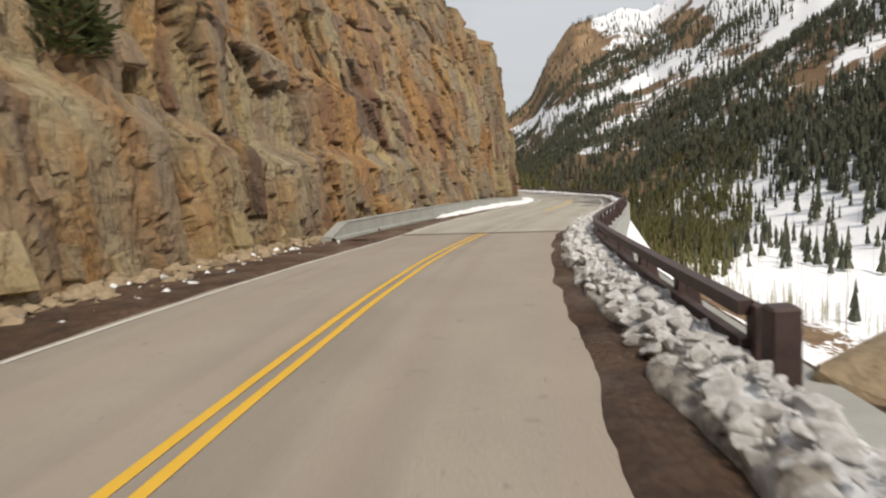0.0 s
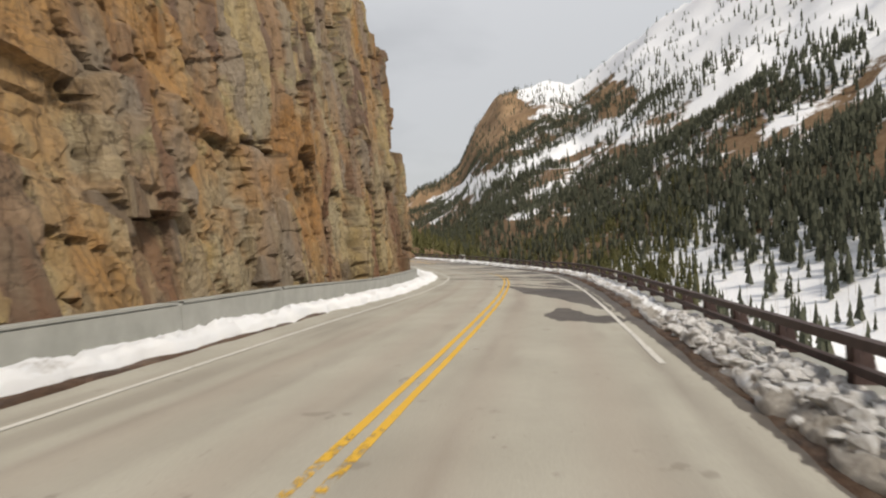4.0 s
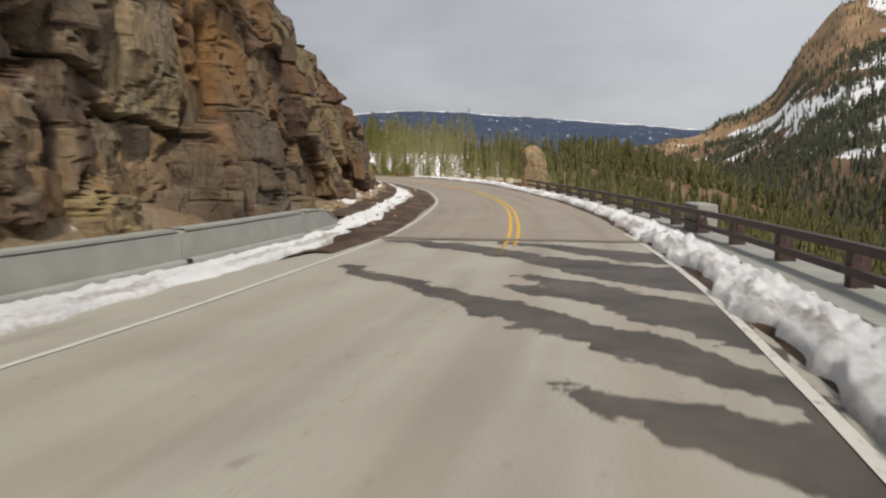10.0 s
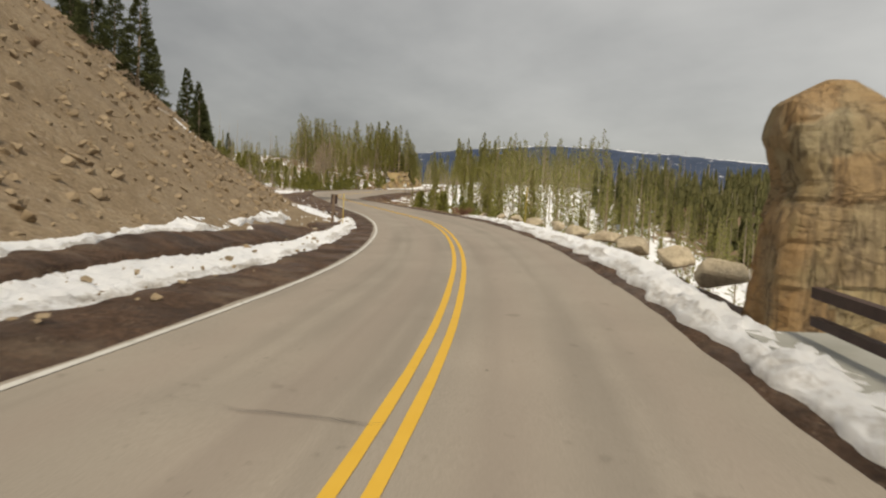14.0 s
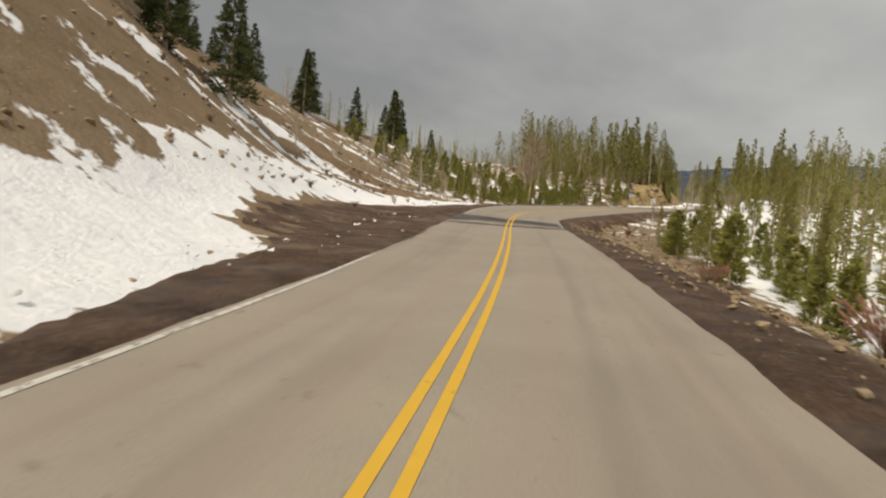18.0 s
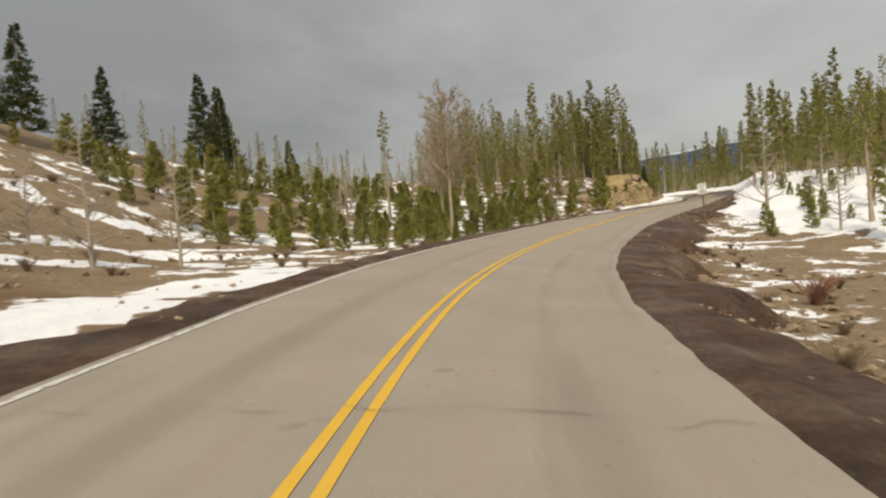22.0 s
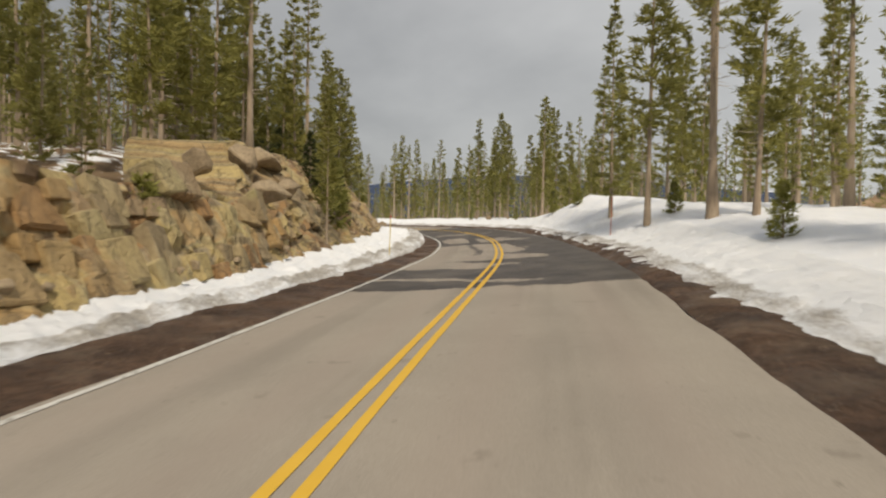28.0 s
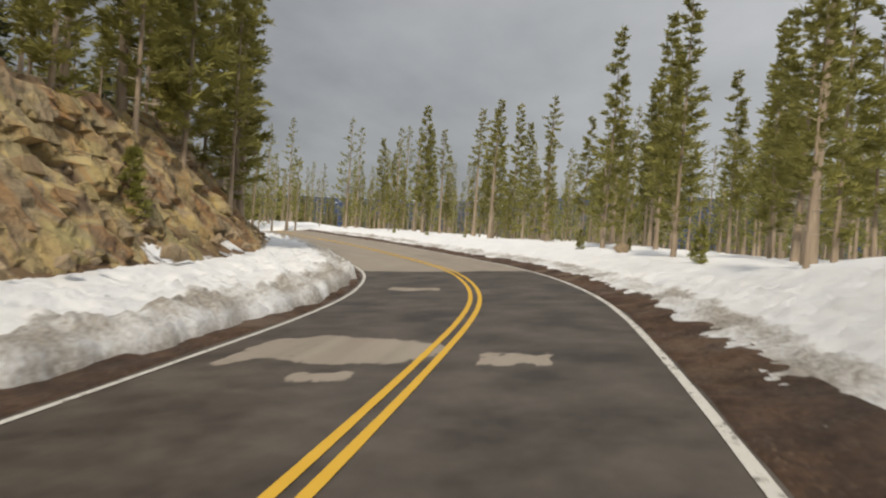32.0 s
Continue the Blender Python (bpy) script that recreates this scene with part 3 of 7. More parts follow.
GREY_WOOD = mat_plain("bare_wood", (0.25, 0.21, 0.165), (0.42, 0.36, 0.29), 5, 0.95, 0, 0.4, (1, 1, 0.2))
NEEDLES = mat_needles("needles", (0.20, 0.198, 0.062), (0.31, 0.29, 0.10))
DARK_NEEDLES = mat_needles("dark_needles", (0.048, 0.060, 0.027), (0.098, 0.108, 0.045))
YOUNG = mat_needles("young_needles", (0.20, 0.205, 0.058), (0.31, 0.30, 0.095))
FAR_NEEDLES = mat_needles("far_needles", (0.075, 0.082, 0.034), (0.18, 0.172, 0.075), True)
# mountain trees: base colour greyed and lightened to stand for distance haze
HAZED_HILL_NEEDLES = mat_needles("hazed_hill_needles", (0.065, 0.075, 0.055), (0.135, 0.142, 0.10), True)
BRUSH = mat_needles("brush", (0.16, 0.11, 0.075), (0.27, 0.20, 0.135))
GROUND = mat_ground()
SIGN_WHITE = mat_plain("sign_white", (0.74, 0.74, 0.72), (0.8, 0.8, 0.78), 3, 0.5, 0, 0)
SIGN_BLACK = mat_plain("sign_black", (0.015, 0.015, 0.015), (0.03, 0.03, 0.03), 3, 0.5, 0, 0)
STAKE_PAINT = mat_plain("stake_yellow", (0.55, 0.42, 0.08), (0.65, 0.5, 0.12), 3, 0.6, 0, 0)
STAKE_RED = mat_plain("stake_red", (0.42, 0.08, 0.04), (0.5, 0.12, 0.06), 3, 0.6, 0, 0)
ORANGE = mat_plain("orange_ribbon", (0.75, 0.12, 0.02), (0.8, 0.16, 0.03), 3, 0.6, 0, 0)


# ---- mesh builders ----
def mesh_of(name, verts, faces, material, smooth=False, attrs=None):
    me = bpy.data.meshes.new(name)
    verts = np.asarray(verts, np.float32).reshape(-1, 3)
    faces = np.asarray(faces, np.int32)
    n, c = faces.shape
    me.vertices.add(len(verts))
    me.vertices.foreach_set("co", verts.ravel())
    me.loops.add(n * c)
    me.loops.foreach_set("vertex_index", faces.ravel())
    me.polygons.add(n)
    me.polygons.foreach_set("loop_start", np.arange(0, n * c, c, dtype=np.int32))
    me.polygons.foreach_set("use_smooth", np.full(n, smooth))
    for key, val in (attrs or {}).items():
        at = me.attributes.new(key, "FLOAT", "POINT")
        at.data.foreach_set("value", np.asarray(val, np.float32).ravel())
    me.materials.append(material)
    me.update(calc_edges=True)
    return me


def grid_faces(rows, cols):
    i = np.arange(rows * cols).reshape(rows, cols)
    return np.stack([i[:-1, :-1], i[:-1, 1:], i[1:, 1:], i[1:, :-1]], -1).reshape(-1, 4)


def part(name, me, parent=None, label="", m=None):
    ob = new(name, me)
    if parent is not None:
        ob.parent = parent
    if m is not None:
        ob.matrix_basis = m
    if label:
        ob["label"] = label
    return ob


def bm_mesh(name, bm, material, smooth=False):
    me = bpy.data.meshes.new(name)
    bm.to_mesh(me)
    bm.free()
    me.materials.append(material)
    if smooth:
        me.polygons.foreach_set("use_smooth", np.full(len(me.polygons), True))
    return me


def box(name, size, material, bevel=0.01, at=(0, 0, 0), taper=1.0):
    bm = bmesh.new()
    bmesh.ops.create_cube(bm, size=1)
    for v in bm.verts:
        k = taper if v.co.z > 0 else 1.0
        v.co = Vector((v.co.x * size[0] * k + at[0], v.co.y * size[1] * k + at[1], v.co.z * size[2] + at[2]))
    if bevel:
        bmesh.ops.bevel(bm, geom=list(bm.edges), offset=bevel, segments=1, affect="EDGES")
    return bm_mesh(name, bm, material)


def thing(name, me=None, m=None, label="", category="", group="", kind=""):
    ob = new(name, me)
    if m is not None:
        ob.matrix_basis = m
    return tagged(ob, label, category, group, kind)


def ribbon(name, s0, s1, ds, offsets, material, attrs=None, smooth=True):
    """A strip along the road: offsets(s) gives rows of sideways metres and heights."""
    s = np.arange(s0, s1 + ds * 0.5, ds)
    d, h = offsets(s)
    p = along(s[:, None], d, h)
    a = attrs(s, d) if attrs else None
    return mesh_of(name, p.reshape(-1, 3), grid_faces(*d.shape)[:, ::-1], material, smooth, a)


def rock_mesh(name, seed, size, material, points=22):
    rng = random.Random(seed)
    bm = bmesh.new()
    for _ in range(points):
        v = Vector((rng.gauss(0, 1), rng.gauss(0, 1), rng.gauss(0, 1))).normalized() * rng.uniform(0.85, 1.05)
        bm.verts.new((v.x * size[0], v.y * size[1], v.z * size[2]))
    out = bmesh.ops.convex_hull(bm, input=list(bm.verts))
    junk = {g for g in out["geom_interior"] + out["geom_unused"] if isinstance(g, bmesh.types.BMVert)}
    bmesh.ops.delete(bm, geom=list(junk), context="VERTS")
    bmesh.ops.bevel(bm, geom=list(bm.edges), offset=min(size) * 0.09, segments=1, affect="EDGES")
    return bm_mesh(name, bm, material)


# ---- ground sheet ----
def steps(lo, hi, fine, outer_lo, outer_hi, grow):
    core = list(np.arange(lo, hi + fine * 0.5, fine))
    a, st = core[-1], fine
    while a < outer_hi:
        st *= grow
        a += st
        core.append(a)
    b, st = core[0], fine
    front = []
    while b > outer_lo:
        st *= grow
        b -= st
        front.append(b)
    return np.array(front[::-1] + core)


gx = steps(-170, 45, 1.0, -4300, 4300, 1.03)
gy = steps(-35, 390, 1.0, -2500, 4300, 1.03)
GX, GY = np.meshgrid(gx, gy)
gz, gs, gd = land(GX, GY)
px, py = GX.ravel(), GY.ravel()
rr = np.hypot(px - HUB[0], py - HUB[1])
bb = np.degrees(np.arctan2(px - HUB[0], py - HUB[1]))
ad = np.abs(gd)
elev = np.degrees(np.arctan2(gz, rr))
is_far = step01(60, 140, np.where(gd < -9000, 999, ad))
# snow: little on the cliff-side slope, deep in the forest, streaks on the mountain
sn = np.interp(gs, [-30, 120, 165, 185, 196, 205, 222, 238, 262, 285, 305, 330, 440], [0.2, 0.2, 0.12, 0.16, 0.24, 0.22, 0.24, 0.34, 0.42, 0.55, 0.5, 0.45, 0.42])
# the snow bed below the slope lies between its toe and its upper edge, with thin streaks running down above it
toe = np.interp(gs, [185, 200, 206, 211, 214.5, 216.5, 222, 230, 236, 239, 245, 255, 262, 290], [3.6, 4.5, 5.0, 5.6, 6.3, 8.4, 10.0, 10.2, 10.0, 8.2, 6.7, 6.2, 6.0, 6.0])
crest = np.interp(gs, [185, 192, 200, 206, 213, 222, 230, 237, 241, 246, 255, 262, 270], [3.0, 5.0, 8.5, 10.5, 11.0, 12.4, 13.6, 13.4, 11.6, 10.0, 10.0, 8.6, 8.0])
runs = fbm((0.8 * gs - 0.6 * gd) / 10, (0.8 * gd + 0.6 * gs) / 1.7, 3, 61)
bed = step01(-0.8, 0.5, gd - toe) * (1 - step01(-1.2, 1.6, gd - crest)) * (gd > 0) * step01(186, 196, gs) * (1 - step01(258, 272, gs))
slope_on = step01(0, 2.5, gd - crest) * step01(186, 198, gs) * (1 - step01(285, 300, gs))
thin = 0.07 + 0.10 * step01(14, 24, gd) + 0.18 * step01(24, 40, gd)
sn = sn + (0.6 + 0.7 * runs * step01(-6, 0, gd - crest)) * bed + (1.05 * runs - thin) * slope_on - 0.3 * (1 - step01(-0.8, 0.3, gd - toe)) * (gd > 0) * step01(200, 210, gs) * (gs < 262)
# beside the lower lane: soil, a broken line of snow, a gravel slope and deeper snow under the trees
sr = np.interp(gs, [90, 112, 185, 200, 240, 270, 300, 308, 320, 440], [1.0, 0.22, 0.20, 0.25, 0.30, 0.34, 0.5, 0.85, 1.0, 1.0])
beyond = step01(190, 215, gs) * (1 - step01(300, 316, gs))
sr = sr + beyond * (0.42 * step01(-1.5, 1.5, ad - np.interp(gs, [200, 225, 250, 275, 287, 291, 295, 312], [11, 12, 14, 15, 15, 13, 9.5, 8.0])) - 0.35 * (1 - step01(5.2, 7.0, ad)))
sr = sr + beyond * (1.25 * np.clip(fbm(gs / 3.2, gd / 0.9, 3, 71), 0, 1) * (ad > 5.4) * (ad < 8.5))
sr = sr + 0.75 * step01(40, 75, ad) * (1 - step01(152, 172, gs))
sr = sr + (np.minimum(sr, 0.24) - sr) * step01(45, 62, ad) * step01(190, 230, gs)
sn_near = np.where(gd > 0, sn, sr)
mount = np.interp(elev, [-12, -5, 0.5, 2.2, 3.6, 6, 9, 13, 20], [0.98, 0.90, 0.50, 0.45, 0.47, 0.48, 0.50, 0.80, 1.0])
strip = np.exp(-((elev - np.interp(bb, [0, 5, 12, 20], [1.9, 3.0, 5.0, 8.0])) / 0.5) ** 2) * (bb > 0) * (bb < 22)
crag = step01(0.0, 0.35, 0.55 - np.abs(bb - 9.5) / 9 - np.abs(elev - 9.5) / 9) + 0.5 * step01(0.0, 0.2, 0.35 - np.abs(bb - 20) / 10 - np.abs(elev - 10.5) / 8)
crag = crag + step01(-2.2, -0.6, elev - np.interp(bb, SKY_B, SKY_E)) * (bb < 12)
crag = np.clip(crag, 0, 1) * is_far * (bb > -2)
mount = np.where(elev < 0.5, mount * np.interp(bb, [10, 18, 30], [0.3, 0.6, 1.0]), mount)
mount = mount + 0.55 * strip - 0.55 * crag
# range beyond which the ground takes the haze-tinted forest colour
far_haze = step01(1700, 2300, rr) * is_far
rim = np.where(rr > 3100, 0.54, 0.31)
sn_far = np.where(far_haze > 0.5, rim, np.where(bb < -3, 0.2, mount))
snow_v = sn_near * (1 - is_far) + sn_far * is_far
scree_v = np.where((gd > 0) & (gs < 262), np.interp(gs, [120, 150, 190, 215, 250, 262], [0.8, 1, 1, 0.6, 0.35, 0.1]), np.where((gs > 215) & (gs < 295), 0.75 * step01(5.6, 6.8, ad), 0.15)) * (1 - is_far)
gz = gz - np.where(gs > 20, 0.3, 0.12) * (1 - step01(4.6, 6.4, ad)) * (gd > -9000)
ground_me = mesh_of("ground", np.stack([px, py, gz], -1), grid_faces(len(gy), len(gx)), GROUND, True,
                    {"snow": snow_v, "scree": scree_v, "crag": crag, "haze_blue": far_haze, "far": is_far})
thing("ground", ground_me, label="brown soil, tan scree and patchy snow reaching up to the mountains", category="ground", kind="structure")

# ---- road ----
LANE_L = lambda s: np.interp(s, [-5, 9.5, 14, 18, 23, 30, 60, 72, 83, 98, 107, 116, 127, 131, 139, 147, 155, 161, 168, 178, 185, 196, 208, 216, 242, 258, 266, 280, 291, 302, 309, 316, 330, 337, 344, 348, 358, 368, 374, 440],
                             [3.7, 3.58, 3.3, 3.17, 2.98, 3.5, 3.8, 3.6, 3.45, 3.4, 3.25, 3.06, 3.16, 2.98, 3.28, 3.1, 3.25, 3.1, 2.95, 2.72, 2.68, 2.8, 3.16, 3.36, 3.2, 3.45, 3.62, 3.7, 3.6, 3.5, 3.15, 2.9, 2.95, 3.05, 3.1, 2.9, 2.85, 2.9, 3.1, 3.1])
LANE_R = lambda s: np.interp(s, [-5, 22, 30, 60, 85, 108, 127, 131, 139, 155, 168, 178, 187, 209, 220, 236, 245, 262, 290, 302, 337, 346, 350, 369, 440],
                             [3.1, 3.1, 3.3, 3.47, 3.56, 3.52, 3.4, 3.1, 3.05, 2.95, 2.78, 2.86, 3.0, 2.93, 2.92, 2.95, 3.07, 3.1, 3.2, 3.3, 3.42, 3.2, 3.12, 3.18, 3.2])
WETS, DRIES = [], []


def melt(*knots, dry=False):
    """A meltwater streak, or a dry patch: at each place across the road (metres left) where it begins and ends along it."""
    (DRIES if dry else WETS).append(np.array(sorted(knots), float))


# meltwater that runs from the snow bank over the bridge deck
melt((-3.6, 58.0, 59.9), (-3.06, 58.0, 60.0), (-2.7, 58.2, 60.8), (-2.4, 58.3, 62.2), (-2.0, 58.5, 62.4), (-1.75, 59.4, 60.6))
melt((-3.6, 61.2, 70.6), (-3.27, 62.2, 70.9), (-2.82, 63.8, 71.4), (-2.4, 65.4, 72.3), (-1.45, 68.2, 73.0), (-0.9, 69.5, 74.0), (-0.4, 73.4, 74.9), (0.25, 74.6, 75.0))
melt((-3.6, 71.3, 72.9), (-3.0, 72.4, 73.3), (-2.5, 72.9, 73.9), (-1.7, 74.2, 75.2), (-1.2, 75.2, 76.0), (-0.47, 76.3, 76.6))
melt((-3.6, 73.5, 77.4), (-2.9, 73.9, 77.5), (-2.4, 75.6, 77.3), (-1.98, 76.0, 76.4))
melt((-3.6, 77.8, 79.3), (-2.5, 79.2, 80.4), (-1.4, 80.3, 81.4), (-0.9, 80.9, 82.3), (-0.4, 81.5, 83.1), (0.2, 82.2, 83.7), (0.9, 83.4, 84.6), (2.5, 85.2, 86.9), (3.2, 85.9, 87.2), (3.9, 86.4, 87.4))
melt((-3.6, 80.6, 84.4), (-2.5, 81.6, 85.0), (-1.65, 82.8, 85.9), (-0.9, 84.2, 86.6), (-0.1, 85.4, 87.6), (1.0, 87.0, 88.2), (1.75, 88.4, 89.0))
melt((-2.7, 82.7, 83.1), (-1.7, 84.15, 84.75), (-0.8, 85.3, 85.6), dry=True)
melt((-3.8, 84.9, 86.6), (-2.9, 85.6, 86.8), (-2.1, 86.4, 87.0))
melt((-3.7, 89.0, 91.9), (-1.7, 90.6, 93.2), (1.15, 94.6, 95.8), (3.9, 97.1, 98.0))
melt((-3.4, 91.5, 93.7), (0.9, 97.7, 98.2))
melt((-3.6, 92.5, 95.1), (0.8, 101.8, 102.2))
melt((-3.6, 102.3, 104.0), (-2.1, 103.8, 105.9), (-1.1, 105.1, 107.2), (-0.5, 106.2, 107.7), (0.1, 107.1, 108.3), (1.0, 108.2, 109.4), (2.4, 110.0, 110.7), (2.85, 110.4, 110.8))
melt((-3.6, 106.8, 111.2), (-2.9, 108.2, 111.6), (-2.1, 109.0, 112.0), (-1.4, 110.1, 112.7), (-0.4, 111.1, 113.4), (0.3, 112.0, 113.6), (1.15, 112.8, 113.5), (2.65, 114.5, 114.8))
melt((-3.5, 105.5, 106.7), (-2.8, 105.6, 106.9), (-2.3, 105.9, 106.6), (-2.15, 106.3, 106.6))
melt((-3.6, 111.6, 113.0), (-2.75, 112.3, 113.3))
melt((-3.6, 115.1, 116.0), (-2.95, 115.7, 116.5), (-2.5, 116.3, 116.7))
melt((-3.5, 116.6, 117.7), (-2.45, 117.6, 118.3), (-1.68, 118.3, 118.7))
melt((-3.5, 117.7, 119.0), (-2.45, 119.2, 120.3), (-1.1, 120.5, 121.5), (-0.4, 121.3, 122.2), (0.3, 122.0, 122.8), (1.0, 122.9, 123.6), (1.5, 123.3, 124.1), (2.45, 124.4, 124.9))
melt((-3.5, 120.6, 121.6), (-2.3, 122.0, 122.8), (-1.85, 122.7, 123.4), (-1.15, 123.4, 124.2), (-0.6, 124.0, 124.3))
melt((-3.5, 119.6, 120.5), (-1.9, 121.6, 122.7), (-1.5, 122.0, 123.0), (-1.0, 122.4, 123.2), (-0.7, 122.8, 123.2))
melt((-3.5, 122.4, 125.2), (-2.6, 123.1, 125.5), (-2.0, 123.8, 125.9), (-1.3, 124.9, 126.5), (-0.4, 126.2, 127.4), (1.0, 127.5, 128.9), (2.75, 129.1, 129.6))
melt((-3.4, 125.6, 127.1), (-2.5, 126.0, 127.7), (-1.9, 126.8, 128.2), (-0.6, 128.3, 129.0), (0.0, 128.8, 129.3))
# two bands of water across the road below the snow slope
melt((-3.0, 237.4, 243.0), (-1.36, 236.4, 242.0), (0.3, 235.2, 240.9), (1.0, 235.0, 240.8), (2.2, 234.0, 240.8), (2.9, 232.9, 240.8), (3.7, 232.0, 240.5))
melt((-3.2, 234.6, 236.2), (-1.9, 233.4, 235.3), (-1.3, 232.8, 234.8), (-0.4, 232.0, 233.9), (0.35, 231.5, 232.9), (1.1, 231.0, 232.6), (3.7, 230.0, 231.0))
# the wet forest curve and what has dried in it
melt((-4.2, 334.6, 389.0), (0.0, 334.4, 389.6), (1.8, 334.4, 390.6), (3.8, 334.6, 391.0))
melt((-1.4, 335.3, 335.7), (-0.3, 335.5, 336.1), (0.3, 335.8, 336.3), (1.1, 336.2, 336.8), (2.1, 336.8, 337.5), (3.3, 337.2, 337.9), dry=True)
melt((-0.8, 340.9, 341.3), (-0.1, 340.6, 341.5), (0.3, 339.4, 342.1), (0.9, 339.9, 342.5), (1.75, 340.3, 343.3), (1.85, 340.3, 350.0), (3.2, 340.8, 356.5), dry=True)
melt((-1.8, 343.6, 344.9), (-0.4, 343.3, 346.3), (0.5, 343.0, 349.0), (1.8, 343.6, 356.0), dry=True)
melt((-1.4, 350.4, 351.0), (0.0, 349.8, 351.3), (1.1, 349.0, 356.0), dry=True)
melt((-1.1, 347.9, 349.5), (-0.6, 347.3, 354.6), (0.4, 347.0, 355.8), (3.2, 347.0, 356.4), dry=True)
melt((1.15, 358.3, 366.2), (1.5, 358.3, 366.0), (2.3, 358.6, 365.6), (2.5, 360.0, 364.0), dry=True)
melt((-0.75, 357.8, 358.4), (-0.35, 358.0, 361.0), (0.4, 357.8, 363.0), dry=True)
melt((-2.45, 358.8, 359.2), (-1.95, 358.4, 359.4), (-1.16, 358.4, 360.2), (-0.9, 358.5, 361.2), (-0.6, 358.5, 361.0), dry=True)
melt((-1.6, 361.5, 362.1), (-0.8, 361.0, 362.6), dry=True)
melt((-0.3, 372.5, 373.3), (0.15, 371.9, 373.6), (0.9, 372.0, 374.1), (1.75, 372.2, 374.3), (2.4, 371.7, 373.8), dry=True)
melt((0.45, 370.7, 371.2), (1.1, 370.8, 371.3), dry=True)
melt((-1.75, 372.1, 372.6), (-1.05, 372.0, 372.8), dry=True)
melt((0.7, 382.4, 383.2), (2.0, 382.6, 383.6), dry=True)


def lies_in(k, ss, d, soft):
    lo, hi = np.interp(d, k[:, 0], k[:, 1]), np.interp(d, k[:, 0], k[:, 2])
    inner = np.minimum(np.minimum(ss - lo, hi - ss), 3.0 * np.minimum(d - k[0, 0] + 0.05, k[-1, 0] + 0.12 - d))
    return np.clip(0.5 + inner / soft, 0, 1)


def road_attrs(s, d):
    ss = np.broadcast_to(s[:, None], d.shape)
    wet = np.zeros(d.shape)
    wob_s, wob_d = ss + 0.5 * fbm(ss / 0.8, d / 0.5, 3, 4), d + 0.12 * fbm(ss / 0.45, d / 0.6, 3, 14)
    for k in WETS:
        wet = np.maximum(wet, lies_in(k, wob_s, wob_d, 0.7))
    for k in DRIES:
        wet = np.minimum(wet, 1 - lies_in(k, wob_s, wob_d, 0.7))
    wet = wet * np.where(ss < 200, ss < 129.45, 1)
    # damp, crazed strip in the left lane
    band = np.exp(-((d - 1.0 - 0.2 * np.sin(ss / 2)) / 0.36) ** 2) * step01(345, 347, ss) * (1 - step01(362, 364, ss))
    wet = np.maximum(wet, 0.58 * band)
    wet = np.maximum(wet, 0.85 * step01(3.55, 3.9, np.abs(d)) * (ss < 131) * (ss > 20) * (d < 0))
    deck = step01(24.1, 24.2, ss) * (1 - step01(129.3, 129.4, ss))
    track = np.exp(-((np.abs(np.abs(d) - 1.6) - 0.75) / 0.35) ** 2)
    streak = np.clip(1.6 * fbm(d / 0.28, ss / 22, 4, 52) + 0.9 * fbm(d / 0.9, ss / 3.5, 3, 53), 0, 1)
    crazed = np.zeros(d.shape)
    for sc, dc, sl, dl in ((301.6, -0.9, 1.5, 0.36), (302.4, -2.55, 1.6, 0.5), (309.6, -1.6, 0.5, 1.6), (313.5, -2.0, 1.6, 0.5), (336.0, -0.6, 0.8, 0.8), (350.5, 1.2, 3.0, 0.4), (359.5, 0.8, 2.6, 0.4), (360.5, -0.3, 1.5, 0.5), (341, 1.3, 0.6, 0.4)):
        crazed = np.maximum(crazed, np.exp(-((ss - sc) / sl) ** 2 - ((d - dc) / dl) ** 2))
    crazed = np.clip(crazed * 1.4, 0, 1)
    return {"wet": wet, "deck": deck, "track": track, "crazed": crazed, "streak": streak}


def road_rows(s):
    t = np.linspace(-1, 1, 61)
    lo, hi = -LANE_R(s) - 0.14 - 0.9 * step01(22, 30, s) * (1 - step01(120, 131, s)), LANE_L(s) + 0.16 + 1.5 * step01(22, 30, s) * (1 - step01(120, 131, s))
    lo, hi = lo - 0.10 * fbm(s / 1.7, s * 0, 3, 31), hi + 0.10 * fbm(s / 1.9, s * 0, 3, 37)
    d = lo[:, None] + (hi - lo)[:, None] * (t[None] + 1) / 2
    return d, 0.012 * fbm(s[:, None] / 2.5, d / 1.2, 2, 6)


road = thing("road", ribbon("road", -29.5, 439.5, 0.25, road_rows, ASPHALT, road_attrs),
             label="worn grey asphalt road with wet melt streaks and a concrete bridge deck", category="road", kind="structure")


# the painters did not keep quite to the middle of the road
DRIFT_S = [-5, 6.6, 14, 20, 24, 40, 58, 70, 81, 92, 105, 129, 138, 145, 153, 160, 168, 178, 188, 207, 218, 233, 245, 255, 263, 281, 288, 295, 300, 306, 335, 341, 346, 352, 357, 368, 380]
DRIFT_D = [0.36, 0.36, 0.30, 0.12, 0.0, 0.0, 0.02, -0.02, -0.24, -0.32, -0.29, -0.26, -0.06, -0.18, 0.04, -0.08, 0.04, -0.14, -0.3, 0.06, 0.14, 0.14, 0.04, 0.14, 0.18, 0.18, 0.02, 0.06, 0.18, 0.15, 0.05, 0.0, -0.10, 0.0, -0.24, -0.28, -0.25]


def drift(s):
    return sum(np.interp(s + k, DRIFT_S, DRIFT_D) for k in (-4, -2, 0, 2, 4)) / 5


def lane(side_of, s):
    return sum(side_of(s + k) for k in (-4, -2, 0, 2, 4)) / 5


